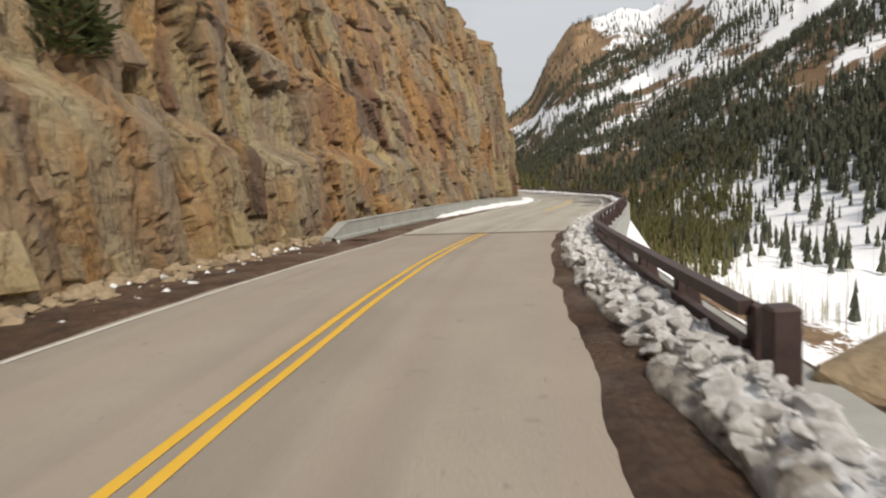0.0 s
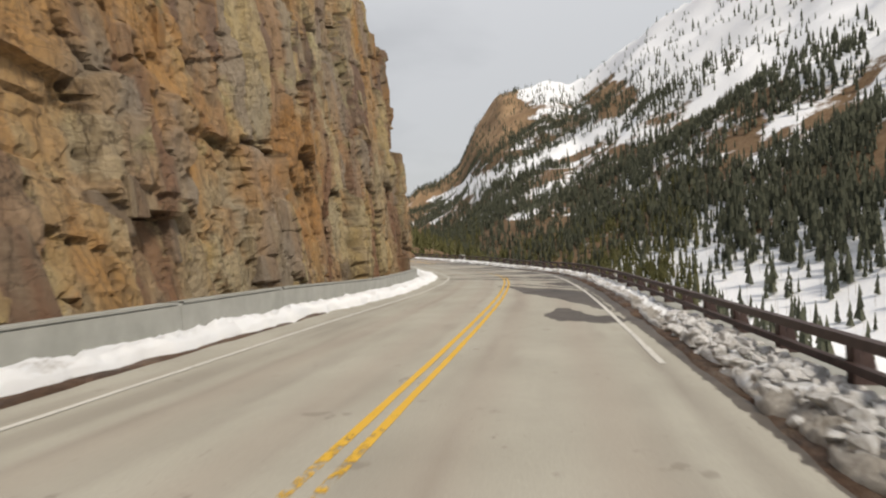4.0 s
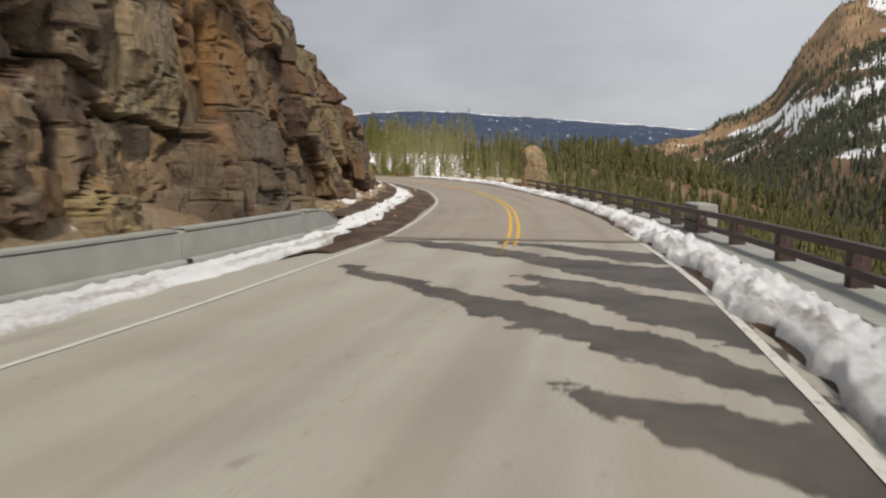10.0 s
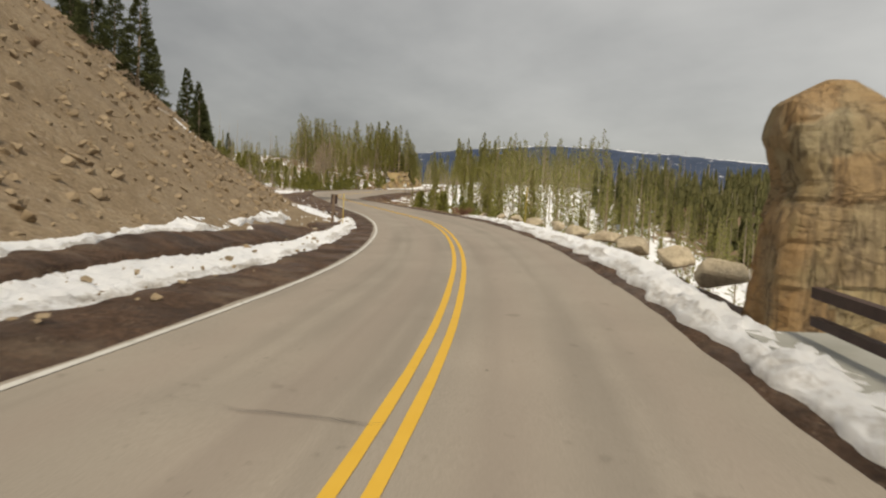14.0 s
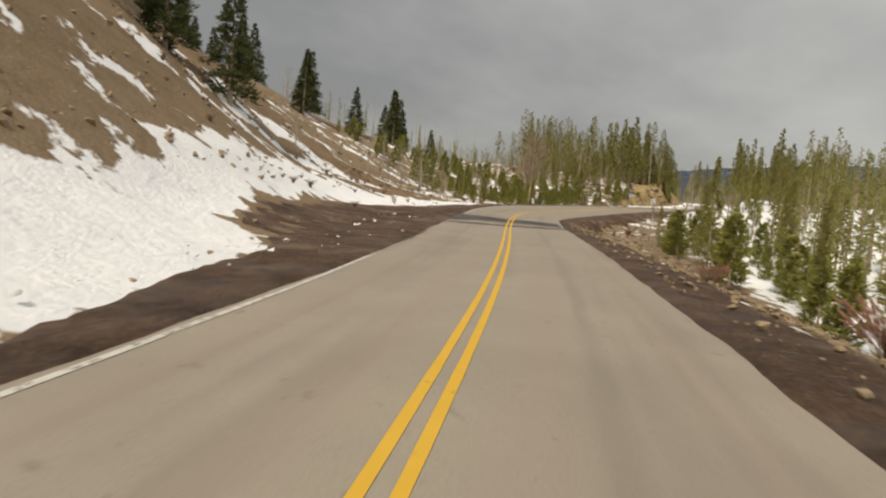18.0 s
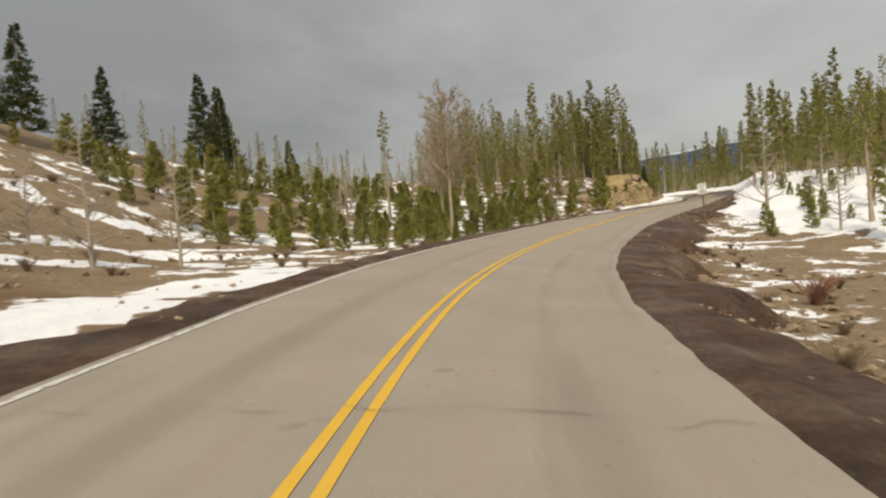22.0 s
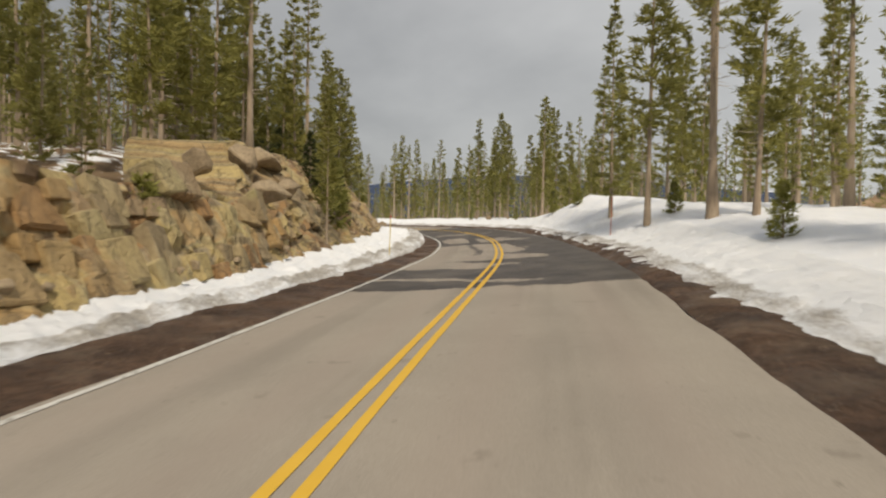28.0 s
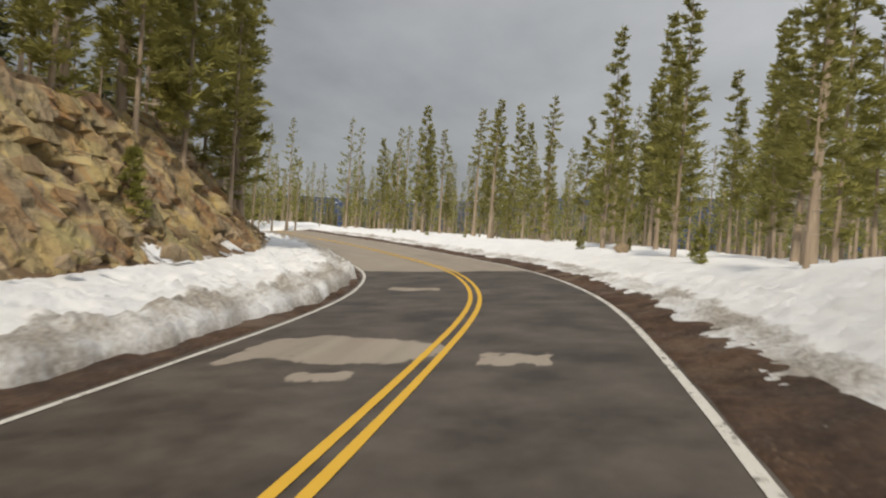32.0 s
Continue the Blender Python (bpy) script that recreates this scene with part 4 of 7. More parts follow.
def stripe(name, s0, s1, d_of, width, material, wear=lambda s: s * 0):
    def rows(s):
        m = d_of(s)[:, None]
        d = m + np.array([-0.5, 0, 0.5])[None] * width * (1 + 0.12 * fbm(s / 0.7, s * 0, 2, 9))[:, None]
        return d, 0.012 * fbm(s[:, None] / 2.5, d / 1.2, 2, 6) + 0.009
    return part(name, ribbon(name, s0, s1, 0.25, rows, material, lambda s, d: {"wear": np.repeat(wear(s)[:, None], 3, 1), "deck": np.repeat((step01(24.1, 24.2, s) * (1 - step01(129.3, 129.4, s)))[:, None], 3, 1)}), road)


fade = lambda s: 0.30 * step01(24, 25, s) * (1 - step01(44, 50, s)) * 1.1 + np.interp(s, [58, 64, 84, 92, 112, 126, 131], [0, 0.12, 0.16, 0.20, 0.33, 0.35, 0])
stripe("centre_line", -29, 439, lambda s: drift(s) + 0.115, 0.105, YELLOW, fade)
stripe("centre_line", -29, 439, lambda s: drift(s) - 0.115, 0.105, YELLOW, lambda s: fade(s) + 0.14 * step01(84, 92, s) * (1 - step01(124, 131, s)))
ed = lambda s: 0.16 * step01(190, 205, s) + 0.02 - 0.1 * step01(330, 340, s)
stripe("edge_line", -29, 439, lambda s: lane(LANE_L, s), 0.10, WHITE, lambda s: ed(s) * 0.4 + 0.16 * step01(212, 215, s) * (1 - step01(238, 244, s)))
for s0, s1, wr in ((52, 131.5, 0.03), (131.5, 150, 0.22), (236, 247, 0.16), (308.5, 317, 0.06), (355, 366, 0.2), (366, 439, 0.05)):
    stripe("edge_line", s0, s1, lambda s: -lane(LANE_R, s), 0.11, WHITE, lambda s: s * 0 + wr)
for sj in (24.2, 76.5, 129.4):
    lo, hi = (-4.3, 4.6) if sj < 100 else (-3.5, 3.5)
    for off, wd, mt, nm in (((0.0, 0.22, DIRTY, "joint_sill"), (0.22, 0.09, STEEL, "joint_plate"), (0.31, 0.18, DIRTY, "joint_sill")) if sj != 76.5 else ((0.0, 0.07, STEEL, "joint_plate"),)):
        skew = 0.02 if sj < 100 else 0.06
        ob = part(nm, ribbon(nm, lo, hi, 0.5, lambda q: (q[:, None] * 0 + np.array([0.0, wd])[None], q[:, None] * 0 + np.array([0.016, 0.016])[None]), mt), road)
        q = np.arange(lo, hi + 0.25, 0.5)
        sv = sj + off + skew * q
        co = np.stack([along(sv, q, 0.016), along(sv + wd, q, 0.016)], 1).reshape(-1, 3)
        ob.data.vertices.foreach_set("co", co.astype(np.float32).ravel())
        ob.data.update()


# ---- shoulders ----
def shoulder(name, s0, s1, inner, outer, sgn, lift, over=0.0, fall=0.4):
    def rows(s):
        t = np.linspace(0, 1, 13)[None]
        a, b = inner(s)[:, None], outer(s)[:, None]
        d = a + (b - a) * t
        bump = 0.07 * fbm(s[:, None] / 0.5, d / 0.5, 3, 14) * np.sin(np.pi * t) ** 0.5
        p = along(s[:, None], sgn * d, 0)
        z, _, _ = land(p[..., 0], p[..., 1])
        base = z.reshape(d.shape) - p[..., 2]
        h = np.maximum(base + lift, -0.03 * t - 0.0) + bump
        if over:
            h = np.maximum(h, 0.018 + 0.5 * np.abs(bump) + 0.03 * np.sin(np.pi * t) - 1.4 * fall * np.clip(d - a - 0.6, 0, 9))
        h = h * (1 - (t < 0.02)) + (-0.02) * (t < 0.02)
        h = base + (h - base) * (1 - step01(0.6, 1.0, t)) if fall else h
        h[:, -1] = base[:, -1] - 0.12
        return sgn * d, h
    s = ribbon(name, s0, s1, 0.3, rows, SHOULDER)
    return thing(name, s, label="dark wet cinder soil along the road's edge", category="shoulder", kind="structure")


def const(v):
    return lambda s: s * 0 + v


ragged = lambda s, k: 0.09 * fbm(s / 1.4, s * 0, 4, k)
shoulder("shoulder_1", -29, 27, lambda s: LANE_L(s) + 0.12 + ragged(s, 1), lambda s: LANE_L(s) + 2.6 + fbm(s / 3, s * 0, 2, 3), 1, 0.05, 1)
shoulder("shoulder_2", 126.5, 439, lambda s: LANE_L(s) + 0.12 + ragged(s, 2) * 0.7 - np.interp(s, [208, 218, 230, 240], [0, 0.35, 0.35, 0]), lambda s: np.interp(s, [190, 206, 211, 214.5, 216.5, 222, 230, 236, 239, 245, 255, 262], [0, 5.1, 5.7, 6.4, 8.5, 10.2, 10.4, 10.2, 8.4, 6.9, 6.4, 0]) * (s > 204) * (s < 257) + (LANE_L(s) + np.interp(s, [130, 185, 204, 257, 320, 439], [1.6, 1.6, 1.5, 1.9, 1.6, 1.2])) * ((s <= 204) | (s >= 257)) + 0.5 * fbm(s / 1.2, s * 0, 4, 5), 1, 0.05, 1)
shoulder("shoulder_3", -29, 24, lambda s: 2.46 + 1.6 * ragged(s, 3) + 0.16 * step01(12, 20, s), lambda s: LANE_R(s) + 1.6, -1, 0.04, 1)
shoulder("shoulder_4", 126.5, 439, lambda s: LANE_R(s) + np.interp(s, [130, 200, 300, 312, 330, 362, 372, 439], [0.1, 0.06, 0.1, 0.12, 0.14, 0.12, 0.05, 0.05]) + ragged(s, 4), lambda s: LANE_R(s) + np.interp(s, [130, 185, 200, 240, 262, 300, 322, 330, 439], [1.7, 1.7, 2.2, 2.3, 2.3, 2.4, 1.6, 1.15, 1.1]) + fbm(s / 3, s * 0, 3, 7) * np.interp(s, [130, 200, 245, 262, 305, 325], [1, 1, 1, 2.6, 2.4, 0.2]), -1, 0.05, 1)


shoulder("shoulder_5", 22, 60, lambda s: np.interp(s, [22, 26, 40, 60], [3.2, 3.5, 4.2, 4.7]) + ragged(s, 8) * 1.6, lambda s: np.interp(s, [22, 36, 60], [5.0, 5.3, 5.0]), 1, 0.02, 1, 0)
shoulder("shoulder_6", 24, 131, lambda s: np.interp(s, [24, 30, 50, 85, 108, 120, 131], [2.75, 3.1, 3.9, 4.25, 3.9, 3.55, 3.25]) + ragged(s, 9), lambda s: np.interp(s, [24, 50, 74, 100, 131], [4.35, 4.6, 4.9, 4.7, 4.35]), -1, 0.02, 1, 0)


shoulder("shoulder_7", 134, 186, lambda s: np.interp(s, [134, 150, 165, 186], [5.2, 5.3, 5.7, 4.3]) + ragged(s, 11), lambda s: np.interp(s, [134, 150, 165, 176, 186], [6.6, 6.6, 7.0, 6.6, 5.2]) + 0.5 * fbm(s / 2, s * 0, 3, 12), 1, 0.14, 0)


def crack(s0, skew, d0, d1, width, seed):
    q = np.arange(d0, d1, 0.12)
    sv = s0 + skew * q + 0.4 * fbm(q / 0.8, q * 0, 4, seed)
    w = 0.32 * width * np.clip(0.5 + 2.2 * fbm(q / 0.5, q * 0 + 4, 2, seed), 0.15, 1.6)
    v = np.stack([along(sv - w / 2, q, 0.0215), along(sv + w / 2, q, 0.0215)], 1).reshape(-1, 3)
    part("crack", mesh_of("crack", v, grid_faces(len(q), 2), TAR), road, "dark tar-filled crack")


TAR = mat_plain("tar", (0.04, 0.035, 0.03), (0.075, 0.065, 0.055), 6, 0.8, 0, 0.1)
for args in ((216.3, 0.02, -2.6, 2.8, 0.05, 1), (252.6, 0.05, -3.0, 2.9, 0.035, 2), (264.8, 0.12, -3.0, 2.6, 0.05, 3), (266.9, 0.16, -3.1, -0.1, 0.055, 4), (306.4, 0.3, -0.95, -0.45, 0.10, 5), (309.6, 0.05, -3.0, 1.0, 0.09, 6), (139.8, -0.1, -0.2, 2.6, 0.03, 7), (158.5, 0.2, 0.0, 1.9, 0.05, 8), (283.0, 0.1, -2.4, 2.4, 0.04, 9)):
    crack(*args)


# ---- bridge edge, guardrail, barrier ----
RAIL_D = lambda s: np.interp(s, [0, 20, 34, 60, 115, 131, 144, 165], [-3.85, -3.9, -4.9, -5.4, -5.45, -4.75, -4.45, -4.15])


def slab(name, s0, s1, ds, d_in, d_out, top, deep, material):
    def rows(s):
        a, b = d_in(s)[:, None], d_out(s)[:, None]
        d = np.concatenate([a, a, b, b, a], 1)
        h = np.array([-deep, top, top, -deep, -deep])[None] + s[:, None] * 0
        h[:, 1:3] -= 0.12 * (1 - step01(20, 34, s))[:, None]
        return d, h
    return ribbon(name, s0, s1, ds, rows, material, None, False)


thing("bridge_kerb", slab("bridge_kerb", 2, 162, 1.0, lambda s: RAIL_D(s) + 0.65, lambda s: RAIL_D(s) - 0.45, 0.14, 1.1, CONCRETE),
      label="grey concrete kerb slab along the canyon edge", category="kerb", kind="structure")

rail_post = box("post", (0.10, 0.20, 0.58), STEEL, 0.012, (0, 0, 0.29))
rail_brace = box("brace", (0.26, 0.09, 0.42), STEEL, 0.012, (0.14, 0, 0.21), 0.4)
s = 5.6
while s < 161.4:
    up = float(np.interp(s, [0, 22, 34], [0.0, 0.02, 0.13]))
    p = along(s, RAIL_D(s), up)
    run = thing("guardrail", None, pose(*p, 0, 0, heading(s)), "dark brown steel guardrail bay with two rails over a concrete kerb", "guardrail", "guardrail bays along the canyon")
    part("post", rail_post, run)
    part("brace", rail_brace, run)
    nxt = min(s + 2.6, 161.5)
    if nxt - s > 1.0:
        for nm, hh, th, tk in (("top_rail", 0.55, 0.12, 0.13), ("lower_rail", 0.24, 0.10, 0.10)):
            q = along(np.array([s, nxt]), RAIL_D(np.array([s, nxt])), np.interp(np.array([s, nxt]), [0, 22, 34], [0.0, 0.02, 0.13]))
            inv = run.matrix_basis.inverted()
            ends = [inv @ Vector(v) for v in q]
            vs = []
            for e in ends:
                for ox, oz in ((0.06, hh - th / 2), (0.06 - tk, hh - th / 2), (0.06 - tk, hh + th / 2), (0.06, hh + th / 2)):
                    vs.append((e.x + ox - 0.06 - 0.10 + tk / 2 + 0.02, e.y, e.z + oz))
            part(nm, mesh_of(nm, vs, [(0, 1, 5, 4), (1, 2, 6, 5), (2, 3, 7, 6), (3, 0, 4, 7), (0, 3, 2, 1), (4, 5, 6, 7)], STEEL), run)
    s += 2.6
thing("guardrail_end_post", box("guardrail_end_post", (0.22, 0.24, 0.70), STEEL, 0.02, (0, 0, 0.36)), pose(*along(5.1, -3.87, -0.05), 0, 0, heading(4)), "thick brown steel end post of the guardrail", "post")
thing("bridge_end_block", box("bridge_end_block", (0.5, 1.5, 0.75), CONCRETE, 0.03, (0, 0, 0.37)), pose(*along(131.2, -5.0, 0.1), 0, 0, heading(131)), "grey concrete end block of the bridge rail", "block")

# concrete barrier below the cliff, panel by panel
BAR_D = lambda s: np.interp(s, [21.5, 30, 45, 60, 110, 122, 133], [4.9, 5.2, 5.6, 5.7, 5.8, 5.5, 5.0])
s = 21.6
while s < 132.0:
    e = min(s + 5.4, 132.4)
    q = np.linspace(s + 0.012, e - 0.012, 13)
    top = 0.10 + np.interp(q, [21.6, 23.4, 40, 60, 72, 85, 131.2, 132.3], [0.02, 0.50, 0.60, 0.68, 0.56, 0.60, 0.58, 0.12])
    prof_d = np.array([0.0, 0.04, 0.0, 0.0, 0.06, 0.36, 0.36])
    prof_h = np.array([-0.3, 0.0, 0.0, 0.93, 1.0, 1.0, -0.3])
    d = BAR_D(q)[:, None] + prof_d[None]
    h = np.where(prof_h[None] > 0, prof_h[None] * top[:, None], prof_h[None])
    v = along(q[:, None], d, h)
    f = grid_faces(*d.shape)
    caps = [[0, 2, 3, 4], [0, 4, 5, 6], [84, 88, 87, 86], [84, 90, 89, 88]]
    me = mesh_of("barrier_panel", v.reshape(-1, 3), np.concatenate([f, np.array(caps)]), CONCRETE)
    panel = thing("barrier_panel", me, None, "grey concrete barrier panel below the cliff", "barrier", "barrier panels below the cliff")
    q2 = np.linspace(s + 0.1, e - 0.1, 4)
    pd, ph = np.array([0.02, -0.13, -0.15, -0.15, 0.02]), np.array([0.16, 0.16, 0.13, -0.2, -0.2])
    part("plinth", mesh_of("plinth", along(q2[:, None], BAR_D(q2)[:, None] + pd[None], ph[None] + q2[:, None] * 0).reshape(-1, 3), grid_faces(4, 5)[:, ::-1], CONCRETE), panel)
    cd, ch = np.array([-0.015, -0.015, 0.375, 0.375]), np.array([-0.012, 0.03, 0.03, -0.012])
    part("coping", mesh_of("coping", along(q2[:, None], BAR_D(q2)[:, None] + cd[None], np.interp(q2, q, top)[:, None] + ch[None]).reshape(-1, 3), grid_faces(4, 4)[:, ::-1], CONCRETE), panel)
    s = e


# ---- snow banks ----
def snow_bank(label, s0, s1, inner, outer, height, grime, sgn, seed, lump=0.55, ds=0.1, crumb=0.07, hug=False):
    def rows(s):
        t = np.linspace(0, 1, 26)[None]
        a = inner(s)[:, None] + 0.22 * fbm(s / 0.9, s * 0, 3, seed)[:, None]
        b = outer(s)[:, None]
        d = a + (b - a) * t + 0.10 * fbm(s[:, None] / 0.24, t * 8 + 0 * s[:, None], 3, seed + 7) * np.sin(np.pi * t)
        h0 = height(s)[:, None] * step01(s0, s0 + 1.5, s)[:, None] * (1 - step01(s1 - 1.5, s1, s))[:, None]
        prof = np.sin(np.pi * np.clip(t, 0, 1) ** 0.62) ** 0.55
        p = along(s[:, None], sgn * d, 0)
        z, _, _ = land(p[..., 0], p[..., 1])
        base = np.maximum(z.reshape(d.shape) - p[..., 2], -0.05)
        n = 0.55 * fbm(s[:, None] / 0.9, d / 0.6, 3, seed + 1) + 0.55 * np.abs(fbm(s[:, None] / 0.3, d / 0.26, 3, seed + 2)) + 0.35 * fbm(s[:, None] / 0.17, d / 0.15, 2, seed + 4)
        h = (base + 0.03 if hug else base * t) + h0 * prof * (0.72 + lump * n) + 0.03 * t
        h = h + crumb * (1.6 * np.abs(fbm(s[:, None] / 0.22, d / 0.18, 3, seed + 12)) + 0.8 * fbm(s[:, None] / 0.14, d / 0.12, 2, seed + 13)) * np.sin(np.pi * np.clip(t * 1.02, 0, 1)) ** 0.4 * np.clip(h0 * 8, 0, 1)
        h[:, 0] = -0.05
        h[:, -1] = np.minimum(base[:, -1], h[:, -1]) - 0.1
        return sgn * d, h
    me = ribbon("snow_bank", s0, s1, ds, rows, SNOW, lambda s, d: {"grime": np.repeat(grime(s)[:, None], d.shape[1], 1) + 0.5 * fbm(s[:, None] / 1.1, d / 0.5, 3, seed + 9) + np.interp(np.linspace(0, 1, d.shape[1]), [0, 0.05, 0.1, 0.30, 0.38, 1], [0.5, 0.15, 0.45, 0.45, -0.4, -0.5])[None] * (0.35 if crumb > 0.2 else 1.0)})
    return thing("snow_bank", me, label=label, category="snow bank", group="ploughed snow banks", kind="structure")


R_IN = lambda s: np.interp(s, [0, 7, 11, 18, 28, 45, 62, 74, 85, 100, 107, 116, 124, 130, 147, 155, 163, 170, 178, 187, 195], [3.1, 3.0, 2.8, 2.92, 3.1, 3.9, 4.3, 4.55, 4.4, 4.2, 4.05, 3.7, 3.5, 3.3, 3.42, 3.2, 3.1, 3.3, 3.1, 3.5, 3.8])
snow_bank("dirty lumpy snow bank ploughed against the guardrail", -8, 52, R_IN, lambda s: -RAIL_D(s) + 0.1, const(0.15), lambda s: 0.55 + 0.5 * fbm(s / 0.8, s * 0, 2, 4), -1, 51, 1.0, crumb=0.15)
snow_bank("greyish snow bank between bridge road and guardrail", 51, 131, R_IN, lambda s: R_IN(s) + 1.05, lambda s: np.interp(s, [51, 66, 131], [0.14, 0.19, 0.25]), lambda s: np.interp(s, [51, 62, 75, 131], [0.5, 0.4, 0.22, 0.08]), -1, 57, 0.9, crumb=0.15)
snow_bank("white lumpy snow bank beside the guardrail", 130, 199, R_IN, lambda s: -RAIL_D(s) - 0.05 + 0.5 * step01(164, 170, s), lambda s: np.interp(s, [130, 160, 185, 199], [0.22, 0.2, 0.16, 0.08]), const(0.08), -1, 61, 0.8, crumb=0.10)
snow_bank("clean white snow bank against the concrete barrier", 37, 131, lambda s: np.interp(s, [37, 60, 72, 90, 109, 118, 126, 131], [4.7, 4.7, 4.3, 4.35, 4.45, 4.15, 4.3, 4.1]), lambda s: BAR_D(s) + 0.02, lambda s: np.interp(s, [37, 50, 112, 119, 131], [0.2, 0.36, 0.36, 0.16, 0.12]), lambda s: np.interp(s, [112, 120], [-0.2, 0.1]), 1, 71)
snow_bank("thin old snow bank on the soil below the hillside", 131, 192, lambda s: np.interp(s, [131, 141, 150, 158, 163, 171, 182, 192], [4.2, 4.7, 4.4, 4.55, 4.6, 4.2, 3.7, 3.7]), lambda s: np.interp(s, [131, 142, 150, 158, 165, 172, 180, 186, 192], [5.2, 5.9, 5.4, 6.0, 6.0, 5.5, 5.1, 4.4, 4.5]), lambda s: 0.15 + 0.10 * fbm(s / 2.2, s * 0, 2, 3), const(0.08), 1, 75, 0.7)
snow_bank("broken strip of old snow along the hillside's foot", 139, 184, lambda s: 6.5 + 0.3 * fbm(s / 3, s * 0, 2, 8), lambda s: 7.05 + 0.3 * fbm(s / 4, s * 0, 2, 18), lambda s: np.clip(0.05 + 0.3 * fbm(s / 1.1, s * 0, 3, 23), -0.15, 0.12), const(0.15), 1, 77, 1.0, hug=True)
snow_bank("high snow bank with a dirty cut face below the rock bank", 316, 432, lambda s: np.interp(s, [316, 335, 350, 360, 370, 381, 432], [4.2, 4.3, 4.05, 3.85, 3.75, 3.45, 3.4]), lambda s: np.interp(s, [316, 335, 350, 432], [5.2, 6.4, 7.0, 7.2]), lambda s: np.interp(s, [316, 335, 355, 380, 432], [0.12, 0.3, 0.5, 0.6, 0.6]), const(0.3), 1, 81, 0.8)
snow_bank("dirty snow edge below the snowy forest floor", 318, 432, lambda s: np.interp(s, [318, 335, 350, 360, 372, 432], [5.0, 3.9, 3.5, 3.5, 3.8, 3.8]), lambda s: np.interp(s, [318, 335, 432], [6.4, 6.6, 6.6]), lambda s: np.interp(s, [318, 340, 380, 432], [0.06, 0.16, 0.2, 0.2]), const(0.22), -1, 85, 1.0)


# ---- rock faces ----
FACE = {}


def rock_face(name, s0, s1, ds, dv, base_d, top_h, lean, amp, size, seed, material, back=6.0, foot=-0.6, columns=None, rise=0.45, pale=lambda s: s * 0 + 0.3, vigour=lambda s: s * 0 + 1.0, clefts=(), clear=None, ledges=None):
    s = np.arange(s0, s1 + ds / 2, ds)
    nv = int(max(top_h(s).max(), 1) / dv) + 2
    t = np.linspace(0, 1, nv)[None]
    top = top_h(s)[:, None] + 0.8 * fbm(s / 2.5, s * 0, 3, seed)[:, None] * np.clip(top_h(s) / 6, 0.15, 1.5)[:, None]
    h = foot + (top - foot) * t
    S = np.broadcast_to(s[:, None], h.shape)
    wob_s = S + 0.7 * fbm(S / 2.4, h / 2.4, 3, seed + 3)
    wob_h = h + 0.7 * fbm(S / 2.6, h / 2.6, 3, seed + 4) + 0.04 * S

    def relief(su, sv, sd):
        a = cells(wob_s / su, wob_h / sv, sd)
        b = cells(wob_s / (su * 0.42) + 7, wob_h / (sv * 0.5), sd + 30)
        c = cells(wob_s / (su * 0.17) + 3, wob_h / (sv * 0.2), sd + 60)
        o = amp * (1.7 * (a[0] - 0.5) + 1.1 * a[2] * (a[1] - 0.5) + 0.7 * a[3] * (a[0] - 0.5))
        o = o + amp * 0.46 * (1.2 * (b[0] - 0.5) + 1.3 * b[2] * (b[1] - 0.5) + 0.9 * b[3] * (b[0] - 0.5))
        o = o + amp * 0.19 * (1.2 * (c[0] - 0.5) + 1.3 * c[2] * (c[1] - 0.5))
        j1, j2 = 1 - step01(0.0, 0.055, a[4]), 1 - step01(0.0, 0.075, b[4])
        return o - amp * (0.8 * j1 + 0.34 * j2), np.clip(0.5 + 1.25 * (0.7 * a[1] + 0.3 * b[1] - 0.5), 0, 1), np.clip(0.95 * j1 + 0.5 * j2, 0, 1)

    out, tone, joint = relief(size[0], size[1], seed)
    if columns is not None:
        o2, t2, k2 = relief(size[0] * 0.8, size[1] * 2.6, seed + 200)
        w = columns(s)[:, None]
        out, tone, joint = out * (1 - w) + 1.45 * o2 * w, tone * (1 - w) + t2 * w, joint * (1 - w) + k2 * w
    out = 0.85 * out + amp * 1.1 * fbm(S / 6, h / 9, 4, seed + 5) + 0.22 * amp * fbm(S / 1.3, h / 1.6, 4, seed + 15) + 0.03 * fbm(S / 0.5, h / 0.5, 3, seed + 6)
    # slightly worn edges
    out = (np.concatenate([out[:1], out[:-1]]) + 8 * out + np.concatenate([out[1:], out[-1:]])) / 10
    out = out * vigour(s)[:, None]
    # clefts are cut back; joint also puts their inner shade into the colour
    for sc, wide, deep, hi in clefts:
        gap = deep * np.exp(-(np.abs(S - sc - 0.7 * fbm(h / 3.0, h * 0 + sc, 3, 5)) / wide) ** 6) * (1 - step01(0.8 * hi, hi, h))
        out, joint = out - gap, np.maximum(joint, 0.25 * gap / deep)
    out = out * step01(-0.7, 0.0, h)
    rise_h = np.clip(h, 0, None)
    if ledges is not None:
        # upright steps with sloping ledges between them
        q = rise_h / 4.3 + 0.32 * fbm(S / 9, h / 7, 3, seed + 40)
        stair = 4.3 * (np.floor(q) + step01(0.74, 1.0, q - np.floor(q)))
        rise_h = rise_h + ledges(s)[:, None] * (np.clip(stair, 0, None) - rise_h)
    d = base_d(s)[:, None] + lean(s)[:, None] * rise_h - out
    if clear is not None:
        d = np.where(h < 1.6, np.maximum(d, clear(s)[:, None]), d)
    FACE[name] = (s, h, d.copy(), lean(s))
    k = np.linspace(0, 1, 15)[None, 1:]
